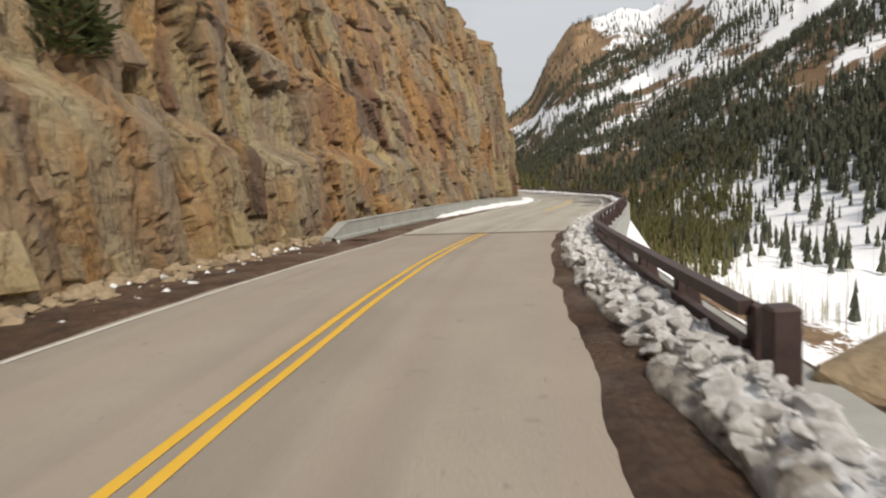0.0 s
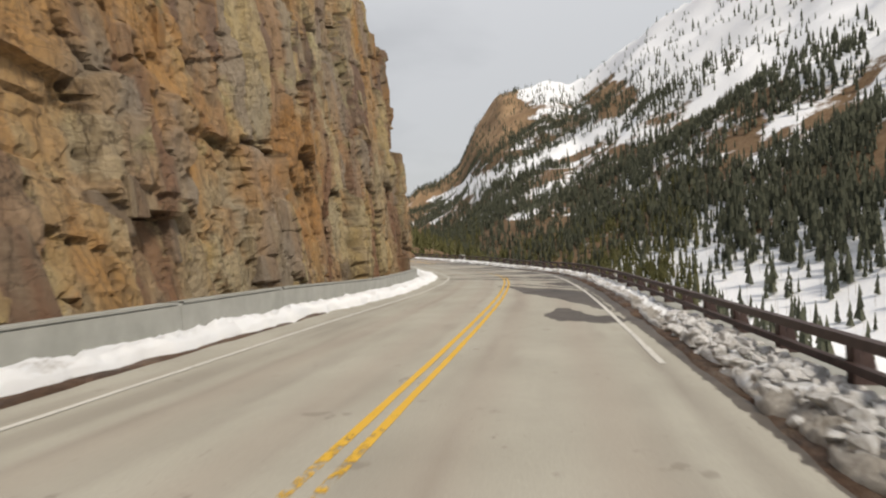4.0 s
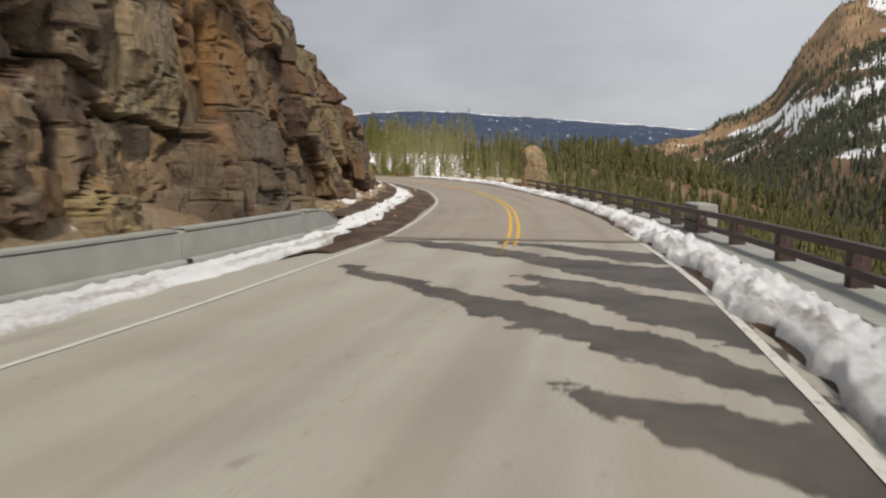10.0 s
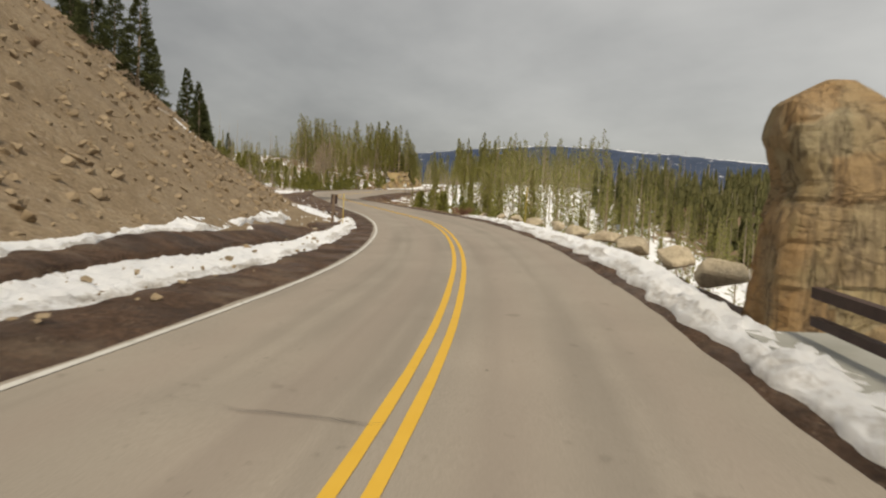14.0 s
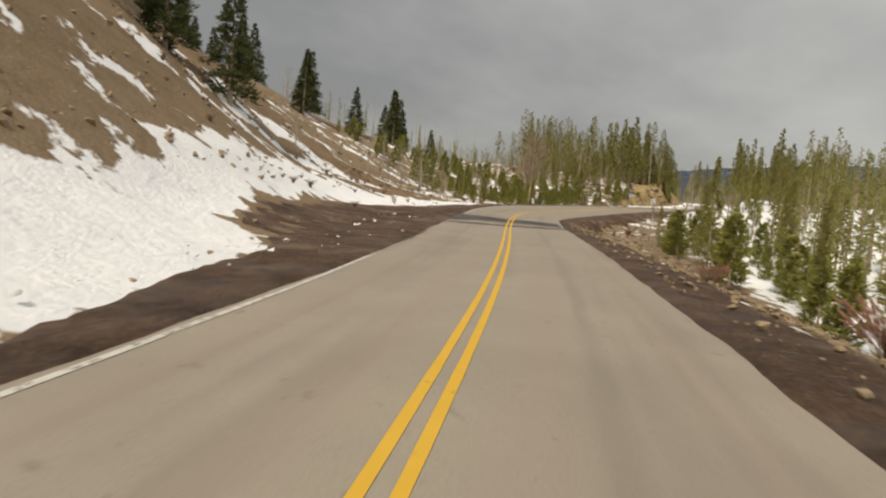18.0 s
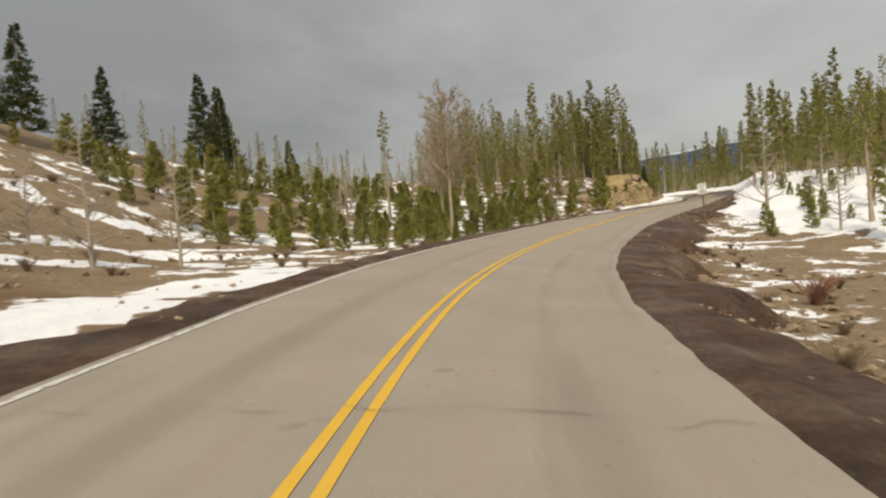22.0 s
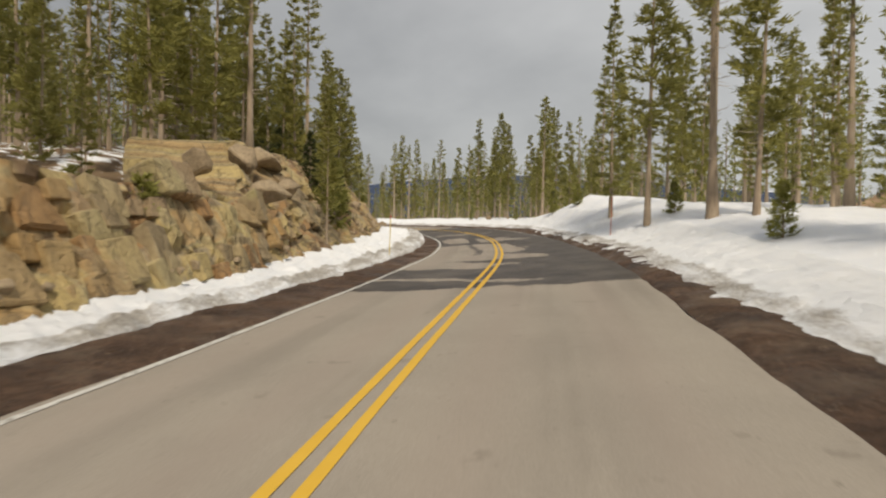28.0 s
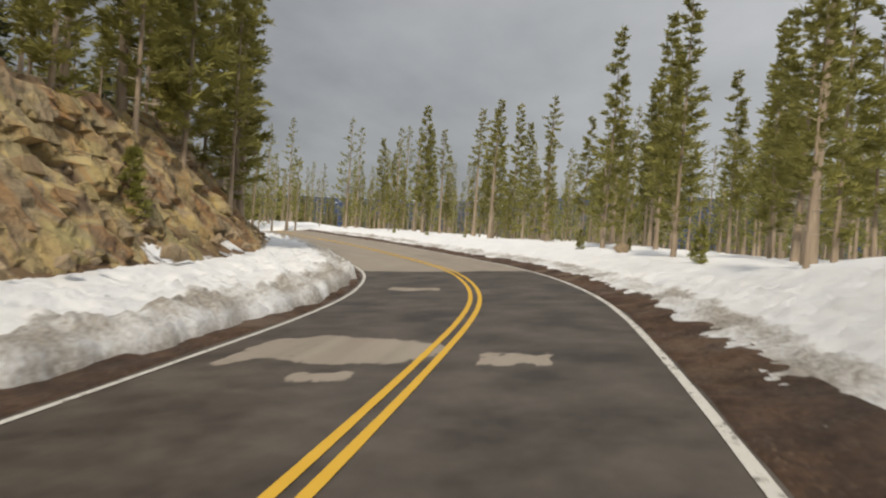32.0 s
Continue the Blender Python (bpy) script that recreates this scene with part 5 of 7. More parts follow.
    edge_d, edge_h = d[:, -1:], h[:, -1:]
    bd = edge_d + (base_d(s)[:, None] + lean(s)[:, None] * edge_h - edge_d) * np.clip(k * 3, 0, 1) + back * k
    bh = edge_h + rise * back * k + 0.5 * amp * fbm(s[:, None] / 1.6, bd / 1.6, 4, seed + 8) * np.clip(k * 4, 0, 1)
    d, h2 = np.concatenate([d, bd], 1), np.concatenate([h, bh], 1)
    v = along(np.broadcast_to(s[:, None], d.shape), d, 0)
    v[..., 2] = np.interp(s, RS, RZ)[:, None] + h2
    tone, joint = (np.concatenate([q, q[:, -1:] * np.ones((1, 14))], 1) for q in (tone, joint))
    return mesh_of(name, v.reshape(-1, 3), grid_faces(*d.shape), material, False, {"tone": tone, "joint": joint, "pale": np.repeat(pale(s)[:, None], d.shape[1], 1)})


# pale holds the rock's colour along the cliff, partly shifted for its lighting
cliff = thing("cliff", rock_face("cliff", -29, 162, 0.14, 0.15,
                                 lambda s: np.interp(s, [-29, 0, 14, 22, 36, 60, 90, 104, 126, 134, 146, 157, 162], [7.6, 7.0, 6.5, 6.4, 7.0, 7.2, 6.7, 6.6, 6.7, 6.4, 6.8, 7.0, 7.4]),
                                 lambda s: np.interp(s, [-29, 40, 58, 75, 104, 110, 117, 122, 126, 131, 138, 145, 149, 153, 157, 162], [27, 26, 20, 18.5, 18.5, 17, 13, 10.6, 9.2, 8.0, 7.0, 6.3, 5.2, 4.2, 3.0, 0.5]),
                                 lambda s: np.interp(s, [-29, 12, 25, 40, 60, 78, 100, 112, 130, 157], [0.36, 0.33, 0.35, 0.30, 0.18, 0.10, 0.07, 0.10, 0.2, 0.3]),
                                 0.66, (3.0, 2.9), 11, ROCK, columns=lambda s: 0.9 * (1 - step01(27, 34, s)) + step01(56, 66, s) * (1 - step01(112, 120, s)), ledges=lambda s: 0.8 * (1 - step01(36, 50, s)), pale=lambda s: np.interp(s, [0, 35, 55, 85, 98, 106, 112, 119, 127, 134, 160], [0.6, 0.65, 0.6, 0.5, 0.25, 0.05, 0.35, 0.65, 0.4, 0.12, 0.12]),
                                 vigour=lambda s: np.interp(s, [-29, 34, 58, 100, 112, 135], [0.8, 0.72, 0.9, 1.0, 1.25, 1.3]),
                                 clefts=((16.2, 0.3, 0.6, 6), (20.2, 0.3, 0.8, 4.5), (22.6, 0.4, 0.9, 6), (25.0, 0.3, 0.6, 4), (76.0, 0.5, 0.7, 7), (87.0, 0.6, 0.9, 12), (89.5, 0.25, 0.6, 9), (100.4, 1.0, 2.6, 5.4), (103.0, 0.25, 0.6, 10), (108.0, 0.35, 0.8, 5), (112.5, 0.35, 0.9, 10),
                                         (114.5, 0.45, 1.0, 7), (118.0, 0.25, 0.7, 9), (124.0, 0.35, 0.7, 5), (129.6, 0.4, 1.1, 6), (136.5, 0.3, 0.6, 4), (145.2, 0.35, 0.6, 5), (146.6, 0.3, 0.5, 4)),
                                 clear=lambda s: np.where((s > 20) & (s < 134), BAR_D(s) + 0.5, 4.0)), label="tall fractured tan and orange rock cliff beside the road", category="cliff", kind="structure")
outcrop = thing("rock_outcrop", rock_face("rock_outcrop", 309, 340, 0.16, 0.16, lambda s: np.interp(s, [309, 316, 326, 340], [7.5, 6.0, 5.6, 6.0]),
                                          lambda s: np.interp(s, [309, 314, 322, 327, 334, 340], [0.1, 0.5, 1.0, 2.3, 2.4, 1.6]), const(0.6), 0.4, (1.2, 0.85), 23, PALE_ROCK, 2.5, rise=-0.55, pale=const(0.95)), label="low pale yellowish rock outcrop at the roadside", category="outcrop")
bank = thing("rock_bank", rock_face("rock_bank", 338, 426, 0.17, 0.16, lambda s: np.interp(s, [338, 346, 360, 380, 426], [6.3, 6.4, 6.8, 6.9, 7.0]),
                                    lambda s: np.interp(s, [338, 344, 352, 362, 372, 392, 410, 426], [1.0, 4.2, 3.9, 3.8, 4.5, 4.9, 3.4, 1.2]), const(0.85), 0.42, (1.1, 0.85), 29, PALE_ROCK, 4.0, rise=0.05, pale=const(0.85)), label="crumbly tan rock cut bank below the forest", category="rock bank", kind="structure")


def rock_blocks(owner, key, s0, s1, h0, h1, count, lo, hi, tall, seed, material, pale=0.4):
    """Single blocks that stand proud of a rock face."""
    rg_ = random.Random(seed)
    protos = []
    for k in range(14):
        bm = bmesh.new()
        bmesh.ops.create_cube(bm, size=1)
        for v in bm.verts:
            v.co += Vector((rg_.uniform(-0.13, 0.13), rg_.uniform(-0.13, 0.13), rg_.uniform(-0.13, 0.13)))
        bmesh.ops.bevel(bm, geom=list(bm.edges), offset=0.06, segments=1, affect="EDGES")
        for v in bm.verts:
            v.co += Vector((rg_.uniform(-0.02, 0.02), rg_.uniform(-0.02, 0.02), rg_.uniform(-0.02, 0.02)))
        me = bm_mesh("rock_block", bm, material)
        at = me.attributes.new("tone", "FLOAT", "POINT")
        at.data.foreach_set("value", np.full(len(me.vertices), rg_.uniform(0.1, 0.9), np.float32))
        at = me.attributes.new("pale", "FLOAT", "POINT")
        at.data.foreach_set("value", np.full(len(me.vertices), pale, np.float32))
        protos.append(me)
    s, h, d, ln = FACE[key]
    for _ in range(count):
        i = int(np.clip(np.searchsorted(s, rg_.uniform(s0, s1)), 0, len(s) - 1))
        want = h0 + (h1 - h0) * rg_.random() ** 1.4
        j = int(np.argmin(np.abs(h[i] - want)))
        if h[i, -1] < want:
            continue
        w = rg_.uniform(lo, hi)
        size = (w * rg_.uniform(0.5, 0.8), w, w * rg_.uniform(0.7, tall))
        lo_j, hi_j = max(0, j - 4), min(h.shape[1], j + 5)
        front = float(np.median(d[max(0, i - 4):i + 5, lo_j:hi_j]))
        p = along(s[i], front + size[0] * 0.5 - rg_.uniform(0.06, 0.2) * w, 0)
        z = float(np.interp(s[i], RS, RZ)) + float(h[i, j])
        m = pose(p[0], p[1], z, rg_.uniform(-5, 5), math.degrees(math.atan(-ln[i])) * 0.8 + rg_.uniform(-8, 8), heading(s[i]) + rg_.uniform(-14, 14)) @ Matrix.Diagonal((*size, 1))
        part("rock_block", rg_.choice(protos), owner, "", m)


rock_blocks(cliff, "cliff", -6, 30, 0.0, 7, 70, 0.3, 1.0, 1.2, 5, ROCK, 0.75)
rock_blocks(cliff, "cliff", 30, 112, 0.6, 12, 90, 0.4, 1.1, 2.2, 6, ROCK)
rock_blocks(cliff, "cliff", 112, 160, 0.1, 6, 80, 0.35, 1.2, 1.3, 7, ROCK, 0.2)
rock_blocks(outcrop, "rock_outcrop", 316, 340, 0.0, 2.4, 70, 0.4, 1.2, 0.9, 8, PALE_ROCK, 0.95)
rock_blocks(bank, "rock_bank", 338, 400, 0.6, 4.2, 130, 0.2, 0.75, 1.0, 9, PALE_ROCK, 0.85)

# standing stone pillar at the end of the guardrail
def pillar_mesh():
    n, m_ = 56, 64
    t = np.linspace(0, 1, n)[:, None]
    a = np.linspace(0, 2 * np.pi, m_, endpoint=False)[None]
    left = np.interp(t, [0, 0.25, 0.5, 0.62, 0.8, 0.92, 1.0], [0.92, 0.86, 0.80, 0.66, 0.86, 0.82, 0.30])
    right = np.interp(t, [0, 0.3, 0.6, 0.8, 0.92, 1.0], [1.2, 1.12, 0.98, 0.72, 0.5, 0.05])
    deep = np.interp(t, [0, 0.5, 0.85, 1.0], [0.85, 0.78, 0.7, 0.2])
    sq = (np.abs(np.cos(a)) ** 5 + np.abs(np.sin(a)) ** 5) ** (-1 / 5.0)
    x = np.where(np.cos(a) < 0, left, right) * sq * np.cos(a)
    y = deep * sq * np.sin(a)
    z = t * 3.75 + 0 * a
    k = cells(a * 1.3 + t * 0.4, z / 0.55 + 0.12 * np.sin(a * 2), 77)
    beds = np.abs(value_noise(z / 0.16 + 0.3 * fbm(a * 1.5, z, 2, 3), a * 0.6, 6))
    sc = 1 + 0.05 * (k[0] - 0.5) - 0.05 * (1 - step01(0, 0.10, k[4])) + 0.07 * fbm(a * 2.2, z / 0.6, 4, 5) - 0.02 * (1 - step01(0.0, 0.12, beds)) * (t < 0.8)
    v = np.stack([x * sc, y * sc, z], -1)
    i = np.arange(n * m_).reshape(n, m_)
    j = np.roll(i, -1, 1)
    f = np.stack([i[:-1], j[:-1], j[1:], i[1:]], -1).reshape(-1, 4)
    return mesh_of("stone_pillar", v.reshape(-1, 3), f, ROCK, False, {"tone": np.clip(0.45 + 0.2 * (k[1] - 0.5), 0, 1), "joint": 0.2 * (1 - step01(0, 0.08, k[4])), "pale": k[4] * 0 + 0.75})


thing("stone_pillar", pillar_mesh(), pose(*along(163.2, -5.02, -0.45), 0, 1, heading(163)) @ Matrix.Scale(0.97, 4), "tall weathered orange-brown standing stone pillar by the guardrail", "rock pillar")


# ---- trees ----
def trunk_arrays(h, r0, r1, sides, lean, rng):
    v, f = [], []
    levels = 7
    for i in range(levels):
        t = i / (levels - 1)
        r = r0 * (1 - t) + r1 * t + (0.5 * r0 * max(0, 0.06 - t) / 0.06)
        cx, cy = lean[0] * t + 0.03 * math.sin(5 * t + lean[1] * 9), lean[1] * t
        for k in range(sides):
            a = 2 * math.pi * k / sides
            v.append((cx + r * math.cos(a), cy + r * math.sin(a), h * t))
    for i in range(levels - 1):
        for k in range(sides):
            a, b = i * sides + k, i * sides + (k + 1) % sides
            f.append((a, b, b + sides, a + sides))
    return v, f


def crown_arrays(h, base, radius, count, rng, droop, tufts, ragged, shape, slim=0.12):
    v, f = [], []
    for i in range(count):
        u = (i + rng.random()) / count
        z = h * (base + (1 - base) * u ** 0.92)
        env = shape(u)
        L = radius * env * rng.uniform(1 - ragged, 1.05)
        if rng.random() < ragged * 0.25:
            L *= 0.35
        a = rng.uniform(0, 6.283)
        dx, dy = math.cos(a), math.sin(a)
        rise = droop * L * rng.uniform(0.6, 1.3)
        for q in range(tufts):
            t = 0.25 + 0.8 * ((q + rng.random()) / tufts) ** 0.75
            px_, py_, pz_ = dx * L * t + rng.gauss(0, 0.07) * L, dy * L * t + rng.gauss(0, 0.07) * L, z + rise * t * t + 0.12 * L * t + rng.gauss(0, 0.05) * L
            size = (0.20 + 0.16 * L) * rng.uniform(0.6, 1.4)
            ang = a + rng.uniform(-1.4, 1.4)
            ex, ey, ez = math.cos(ang) * size, math.sin(ang) * size, rng.uniform(-0.3, 0.8) * size
            roll = rng.uniform(-1.2, 1.2)
            wide = size * slim
            wx, wy = -math.sin(ang) * wide * math.cos(roll), math.cos(ang) * wide * math.cos(roll)
            wz = wide * math.sin(roll)
            n = len(v)
            v += [(px_, py_, pz_), (px_ + ex * 0.55 + wx, py_ + ey * 0.55 + wy, pz_ + ez * 0.5 + wz), (px_ + ex, py_ + ey, pz_ + ez), (px_ + ex * 0.55 - wx, py_ + ey * 0.55 - wy, pz_ + ez * 0.5 - wz)]
            f.append((n, n + 1, n + 2, n + 3))
    n = len(v)
    v += [(0.06, 0, h * 0.97), (-0.03, 0.05, h * 0.97), (-0.03, -0.05, h * 0.97), (0, 0, h * 1.03)]
    f.append((n, n + 1, n + 3, n + 3))
    return v, f[:-1] + [(n, n + 1, n + 2, n + 3)]


def stub_arrays(h, lo, hi, count, length, rng):
    """Bare side twigs."""
    v, f = [], []
    for _ in range(count):
        z, a, L = h * rng.uniform(lo, hi), rng.uniform(0, 6.283), length * rng.uniform(0.4, 1.1)
        r = 0.012 + 0.008 * L
        dx, dy, dz = math.cos(a), math.sin(a), rng.uniform(-0.25, 0.35)
        mid = (dx * L * 0.55, dy * L * 0.55, z + dz * L * 0.35 - 0.05 * L)
        tip = (dx * L, dy * L, z + dz * L)
        for p, q, ra, rb in (((0, 0, z), mid, r, r * 0.7), (mid, tip, r * 0.7, r * 0.25)):
            n = len(v)
            for (c, rad) in ((p, ra), (q, rb)):
                v += [(c[0] - dy * rad, c[1] + dx * rad, c[2]), (c[0] + dy * rad, c[1] - dx * rad, c[2]), (c[0], c[1], c[2] + rad * 1.7)]
            f += [(n, n + 1, n + 4, n + 3), (n + 1, n + 2, n + 5, n + 4), (n + 2, n, n + 3, n + 5)]
    return v, f


def make_tree(name, seed, h, kind, label):
    rng = random.Random(seed)
    ob = thing(name, None, None, label, "tree", "trees along the road")
    if kind == "pine":
        r0, base, rad, n, droop, tf, rag, mat = h * 0.0068 + 0.016, rng.uniform(0.06, 0.26), h * 0.125, int(60 + h * 4.2), 0.12, 50, 0.5, NEEDLES
        shape = lambda u: min(1, 0.55 + 2.2 * u) * (1 - 0.86 * u ** 0.95)
    elif kind == "spruce":
        r0, base, rad, n, droop, tf, rag, mat = h * 0.015 + 0.02, 0.05, h * 0.225, int(110 + h * 8), -0.25, 40, 0.3, DARK_NEEDLES
        shape = lambda u: 1.0 - 0.93 * u
    elif kind == "young":
        r0, base, rad, n, droop, tf, rag, mat = h * 0.014 + 0.015, 0.06, h * 0.24, int(46 + h * 8), 0.25, 34, 0.45, YOUNG
        shape = lambda u: 1.0 - 0.85 * u ** 1.2
    elif kind == "sparse":
        r0, base, rad, n, droop, tf, rag, mat = h * 0.012 + 0.02, 0.55, h * 0.11, int(26 + h * 1.6), 0.1, 44, 0.7, NEEDLES
        shape = lambda u: (0.5 + 0.5 * math.sin(u * math.pi)) * (1 - 0.75 * u)
    lean = (rng.uniform(-0.02, 0.02) * h, rng.uniform(-0.02, 0.02) * h)
    v, f = trunk_arrays(h * 0.985, r0, r0 * 0.12, 7, lean, rng)
    part("trunk", mesh_of("trunk", v, f, BARK, True), ob)
    v, f = crown_arrays(h, base, rad, n, rng, droop, tf, rag, shape)
    v = [(x + lean[0] * z / h, y + lean[1] * z / h, z) for x, y, z in v]
    part("crown", mesh_of("crown", v, f, mat), ob)
    if kind in ("pine", "sparse"):
        v, f = stub_arrays(h, 0.12, base + 0.1, 26, h * 0.07, rng)
        tagged(part("twig_whorl", mesh_of("twig_whorl", v, f, GREY_WOOD), ob), kind="stuff")
    return ob


def make_bare(name, seed, h, label, first=0.3, limbs=30, shoots=9, twigs=7, reach=0.3, lift=50, r0=0.12, mat=None, taper=(1.15, 0.75)):
    """Leafless tree: trunk, limbs that curve upwards, shoots and fine twigs."""
    rg_ = random.Random(seed)
    v, f = [], []

    def rod(points, ra, rb, sides):
        ring = []
        for i, p in enumerate(points):
            q = points[min(i + 1, len(points) - 1)] - points[max(i - 1, 0)]
            a = q.cross(Vector((0.31, 0.22, 0.1)) if abs(q.normalized().z) > 0.9 else Vector((0, 0, 1))).normalized()
            b = q.cross(a).normalized()
            rad = ra + (rb - ra) * i / (len(points) - 1)
            ring.append(len(v))
            for k in range(sides):
                w = 2 * math.pi * k / sides
                v.append(tuple(p + a * (math.cos(w) * rad) + b * (math.sin(w) * rad)))
        for a, b in zip(ring, ring[1:]):
            for k in range(sides):
                f.append((a + k, a + (k + 1) % sides, b + (k + 1) % sides, b + k))

    def grow(p, dirn, length, segs, wild, up):
        pts, q = [p.copy()], dirn.normalized()
        for _ in range(segs):
            q = (q + Vector((rg_.uniform(-1, 1), rg_.uniform(-1, 1), rg_.uniform(-1, 1))) * wild + Vector((0, 0, up))).normalized()
            pts.append(pts[-1] + q * (length / segs))
        return pts

    stem = grow(Vector((0, 0, 0)), Vector((0, 0, 1)), h, 9, 0.035, 0.05)
    rod(stem, r0, r0 * 0.12, 7)
    cut, edge = len(v), len(f)
    for i in range(limbs):
        u = first + (0.97 - first) * (i + rg_.random()) / limbs
        k = min(int(u * 9), 8)
        p = stem[k].lerp(stem[k + 1], u * 9 - k)
        a, e = 2.4 * i + rg_.uniform(-0.5, 0.5), math.radians(lift + rg_.uniform(-16, 16))
        L = h * reach * (taper[0] - taper[1] * (u - first) / (1 - first)) * rg_.uniform(0.7, 1.15)
        rad = r0 * (0.42 - 0.30 * u)
        limb = grow(p, Vector((math.cos(a) * math.cos(e), math.sin(a) * math.cos(e), math.sin(e))), L, 5, 0.14, 0.10 if lift > 30 else 0.03)
        rod(limb, rad, rad * 0.25, 4)
        for j in range(shoots):
            w = 0.25 + 0.75 * (j + rg_.random()) / shoots
            k = min(int(w * 5), 4)
            q = limb[k].lerp(limb[k + 1], w * 5 - k)
            along_limb = (limb[k + 1] - limb[k]).normalized()
            out = Vector((rg_.uniform(-1, 1), rg_.uniform(-1, 1), rg_.uniform(-0.5, 0.9)))
            shoot = grow(q, along_limb + out * 0.8, L * rg_.uniform(0.22, 0.42) * (1.2 - 0.5 * w), 3, 0.16, 0.06 if lift > 30 else 0.0)
            rod(shoot, max(rad * 0.30, 0.009), max(rad * 0.10, 0.006), 3)
            for m in range(twigs):
                x = rg_.random() * 2.99
                q = shoot[int(x)].lerp(shoot[int(x) + 1], x % 1)
                out = Vector((rg_.uniform(-1, 1), rg_.uniform(-1, 1), rg_.uniform(-0.6, 1)))
                rod(grow(q, (shoot[3] - shoot[0]).normalized() + out * 0.9, L * rg_.uniform(0.07, 0.16), 1, 0.1, 0.0), max(rad * 0.13, 0.007), 0.004, 3)
    ob = thing(name, None, None, label, "tree", "bare trees along the road")
    part("trunk", mesh_of("trunk", v[:cut], f[:edge], mat or GREY_WOOD, True), ob)
    tagged(part("twig_crown", mesh_of("twig_crown", v[cut:], [tuple(i - cut for i in q) for q in f[edge:]], mat or GREY_WOOD), ob), kind="stuff")
    return ob


def plant(proto, s, d, scale, turn, sink=0.12):
    p = along(s, d, 0)
    z = land_z(p[0], p[1])
    m = pose(p[0], p[1], z - sink, 0, 0, turn) @ Matrix.Scale(scale, 4)
    ob = copy_thing(proto, m)
    ob.matrix_basis = m
    return ob


PINES = [make_tree("pine_tree", 100 + i, 14.0, "pine", "tall slim lodgepole pine with green crown and bare lower trunk") for i in range(5)]
SPARSE = [make_tree("pine_tree", 140 + i, 14.0, "sparse", "thin lodgepole pine with a sparse high crown") for i in range(3)]
SPRUCE = [make_tree("spruce_tree", 200 + i, 10.0, "spruce", "dark green pointed spruce on the slope") for i in range(4)]
YOUNGS = [make_tree("young_pine", 300 + i, 3.2, "young", "bushy bright green young pine in the snow") for i in range(4)]
SNAGS = [make_bare("dead_tree", 400 + i, 9.0, "bare grey dead tree without needles", 0.12, 34, 7, 5, 0.24, 12, 0.17) for i in range(3)]


def light_tree(seed, h, kind):
    """Trunk and crown as plain arrays, for the trees that stand deep in the forest."""
    rng = random.Random(seed)
    base, rad = (rng.uniform(0.06, 0.34), h * 0.12)
    shape = lambda u: min(1, 0.55 + 2.2 * u) * (1 - 0.86 * u ** 0.95)
    if kind:
        base, rad, shape = 0.1, h * 0.16, lambda u: 1 - 0.9 * u
    tv, tf = trunk_arrays(h * 0.98, h * 0.012, h * 0.002, 5, (0, 0), rng)
    cv, cf = crown_arrays(h, base, rad, 62, rng, 0.2, 12, 0.55, shape, 0.2)
    cv = [(x * 1.0, y, z) for x, y, z in cv]
    return np.array(tv), np.array(tf), np.array(cv), np.array(cf)


def deep_forest(places, seed, label):
    """Many trees joined: one mesh of crowns, one of trunks."""
    rg_ = np.random.RandomState(seed)
    kinds = [light_tree(600 + i, 12.0, i > 4) for i in range(7)]
    TV, TF, CV, CF, nt, nc = [], [], [], [], 0, 0
    for x, y, z, sc in places:
        tv, tf, cv, cf = kinds[rg_.randint(len(kinds))]
        a = rg_.uniform(0, 6.28)
        r = np.array([[math.cos(a), -math.sin(a), 0], [math.sin(a), math.cos(a), 0], [0, 0, 1]]) * sc
        TV.append(tv @ r.T + (x, y, z)); TF.append(tf + nt); nt += len(tv)
        CV.append(cv @ r.T + (x, y, z)); CF.append(cf + nc); nc += len(cv)
    ob = thing("deep_forest", None, None, label, "forest", "", "stuff")
    tagged(part("crown_mass", mesh_of("crown_mass", np.concatenate(CV), np.concatenate(CF), FOREST), ob), kind="stuff")
    tagged(part("trunk_mass", mesh_of("trunk_mass", np.concatenate(TV), np.concatenate(TF), BARK, True), ob), kind="stuff")


FOREST = mat_needles("forest_needles", (0.165, 0.172, 0.055), (0.28, 0.27, 0.095), True)
deep = []


def deep_grove(s0, s1, d0, d1, count, lo, hi, seed):
    rg_ = np.random.RandomState(seed)
    s, d = rg_.uniform(s0, s1, count), rg_.uniform(d0, d1, count)
    p = along(s, d, 0)
    q = to_road(p[:, 0], p[:, 1])
    z, _, _ = land(p[:, 0], p[:, 1])
    for i in range(count):
        if abs(q[i, 1]) > min(abs(d0), abs(d1)) - 1:
            deep.append((p[i, 0], p[i, 1], z[i] - 0.2, rg_.uniform(lo, hi)))

# placing trees: kind, metres along, metres left, size
rng = random.Random(8)
taken = []


def free(s, d, gap):
    for a, b in taken:
        if abs(a - s) < gap and abs(b - d) < gap:
            return False
    taken.append((s, d))
    return True


def grove(protos, s0, s1, d0, d1, count, lo, hi, gap):
    for _ in range(count):
        for _ in range(12):
            s, d = rng.uniform(s0, s1), rng.uniform(d0, d1)
            if free(s, d, gap):
                plant(rng.choice(protos), s, d, rng.uniform(lo, hi), rng.uniform(0, 360))
                break


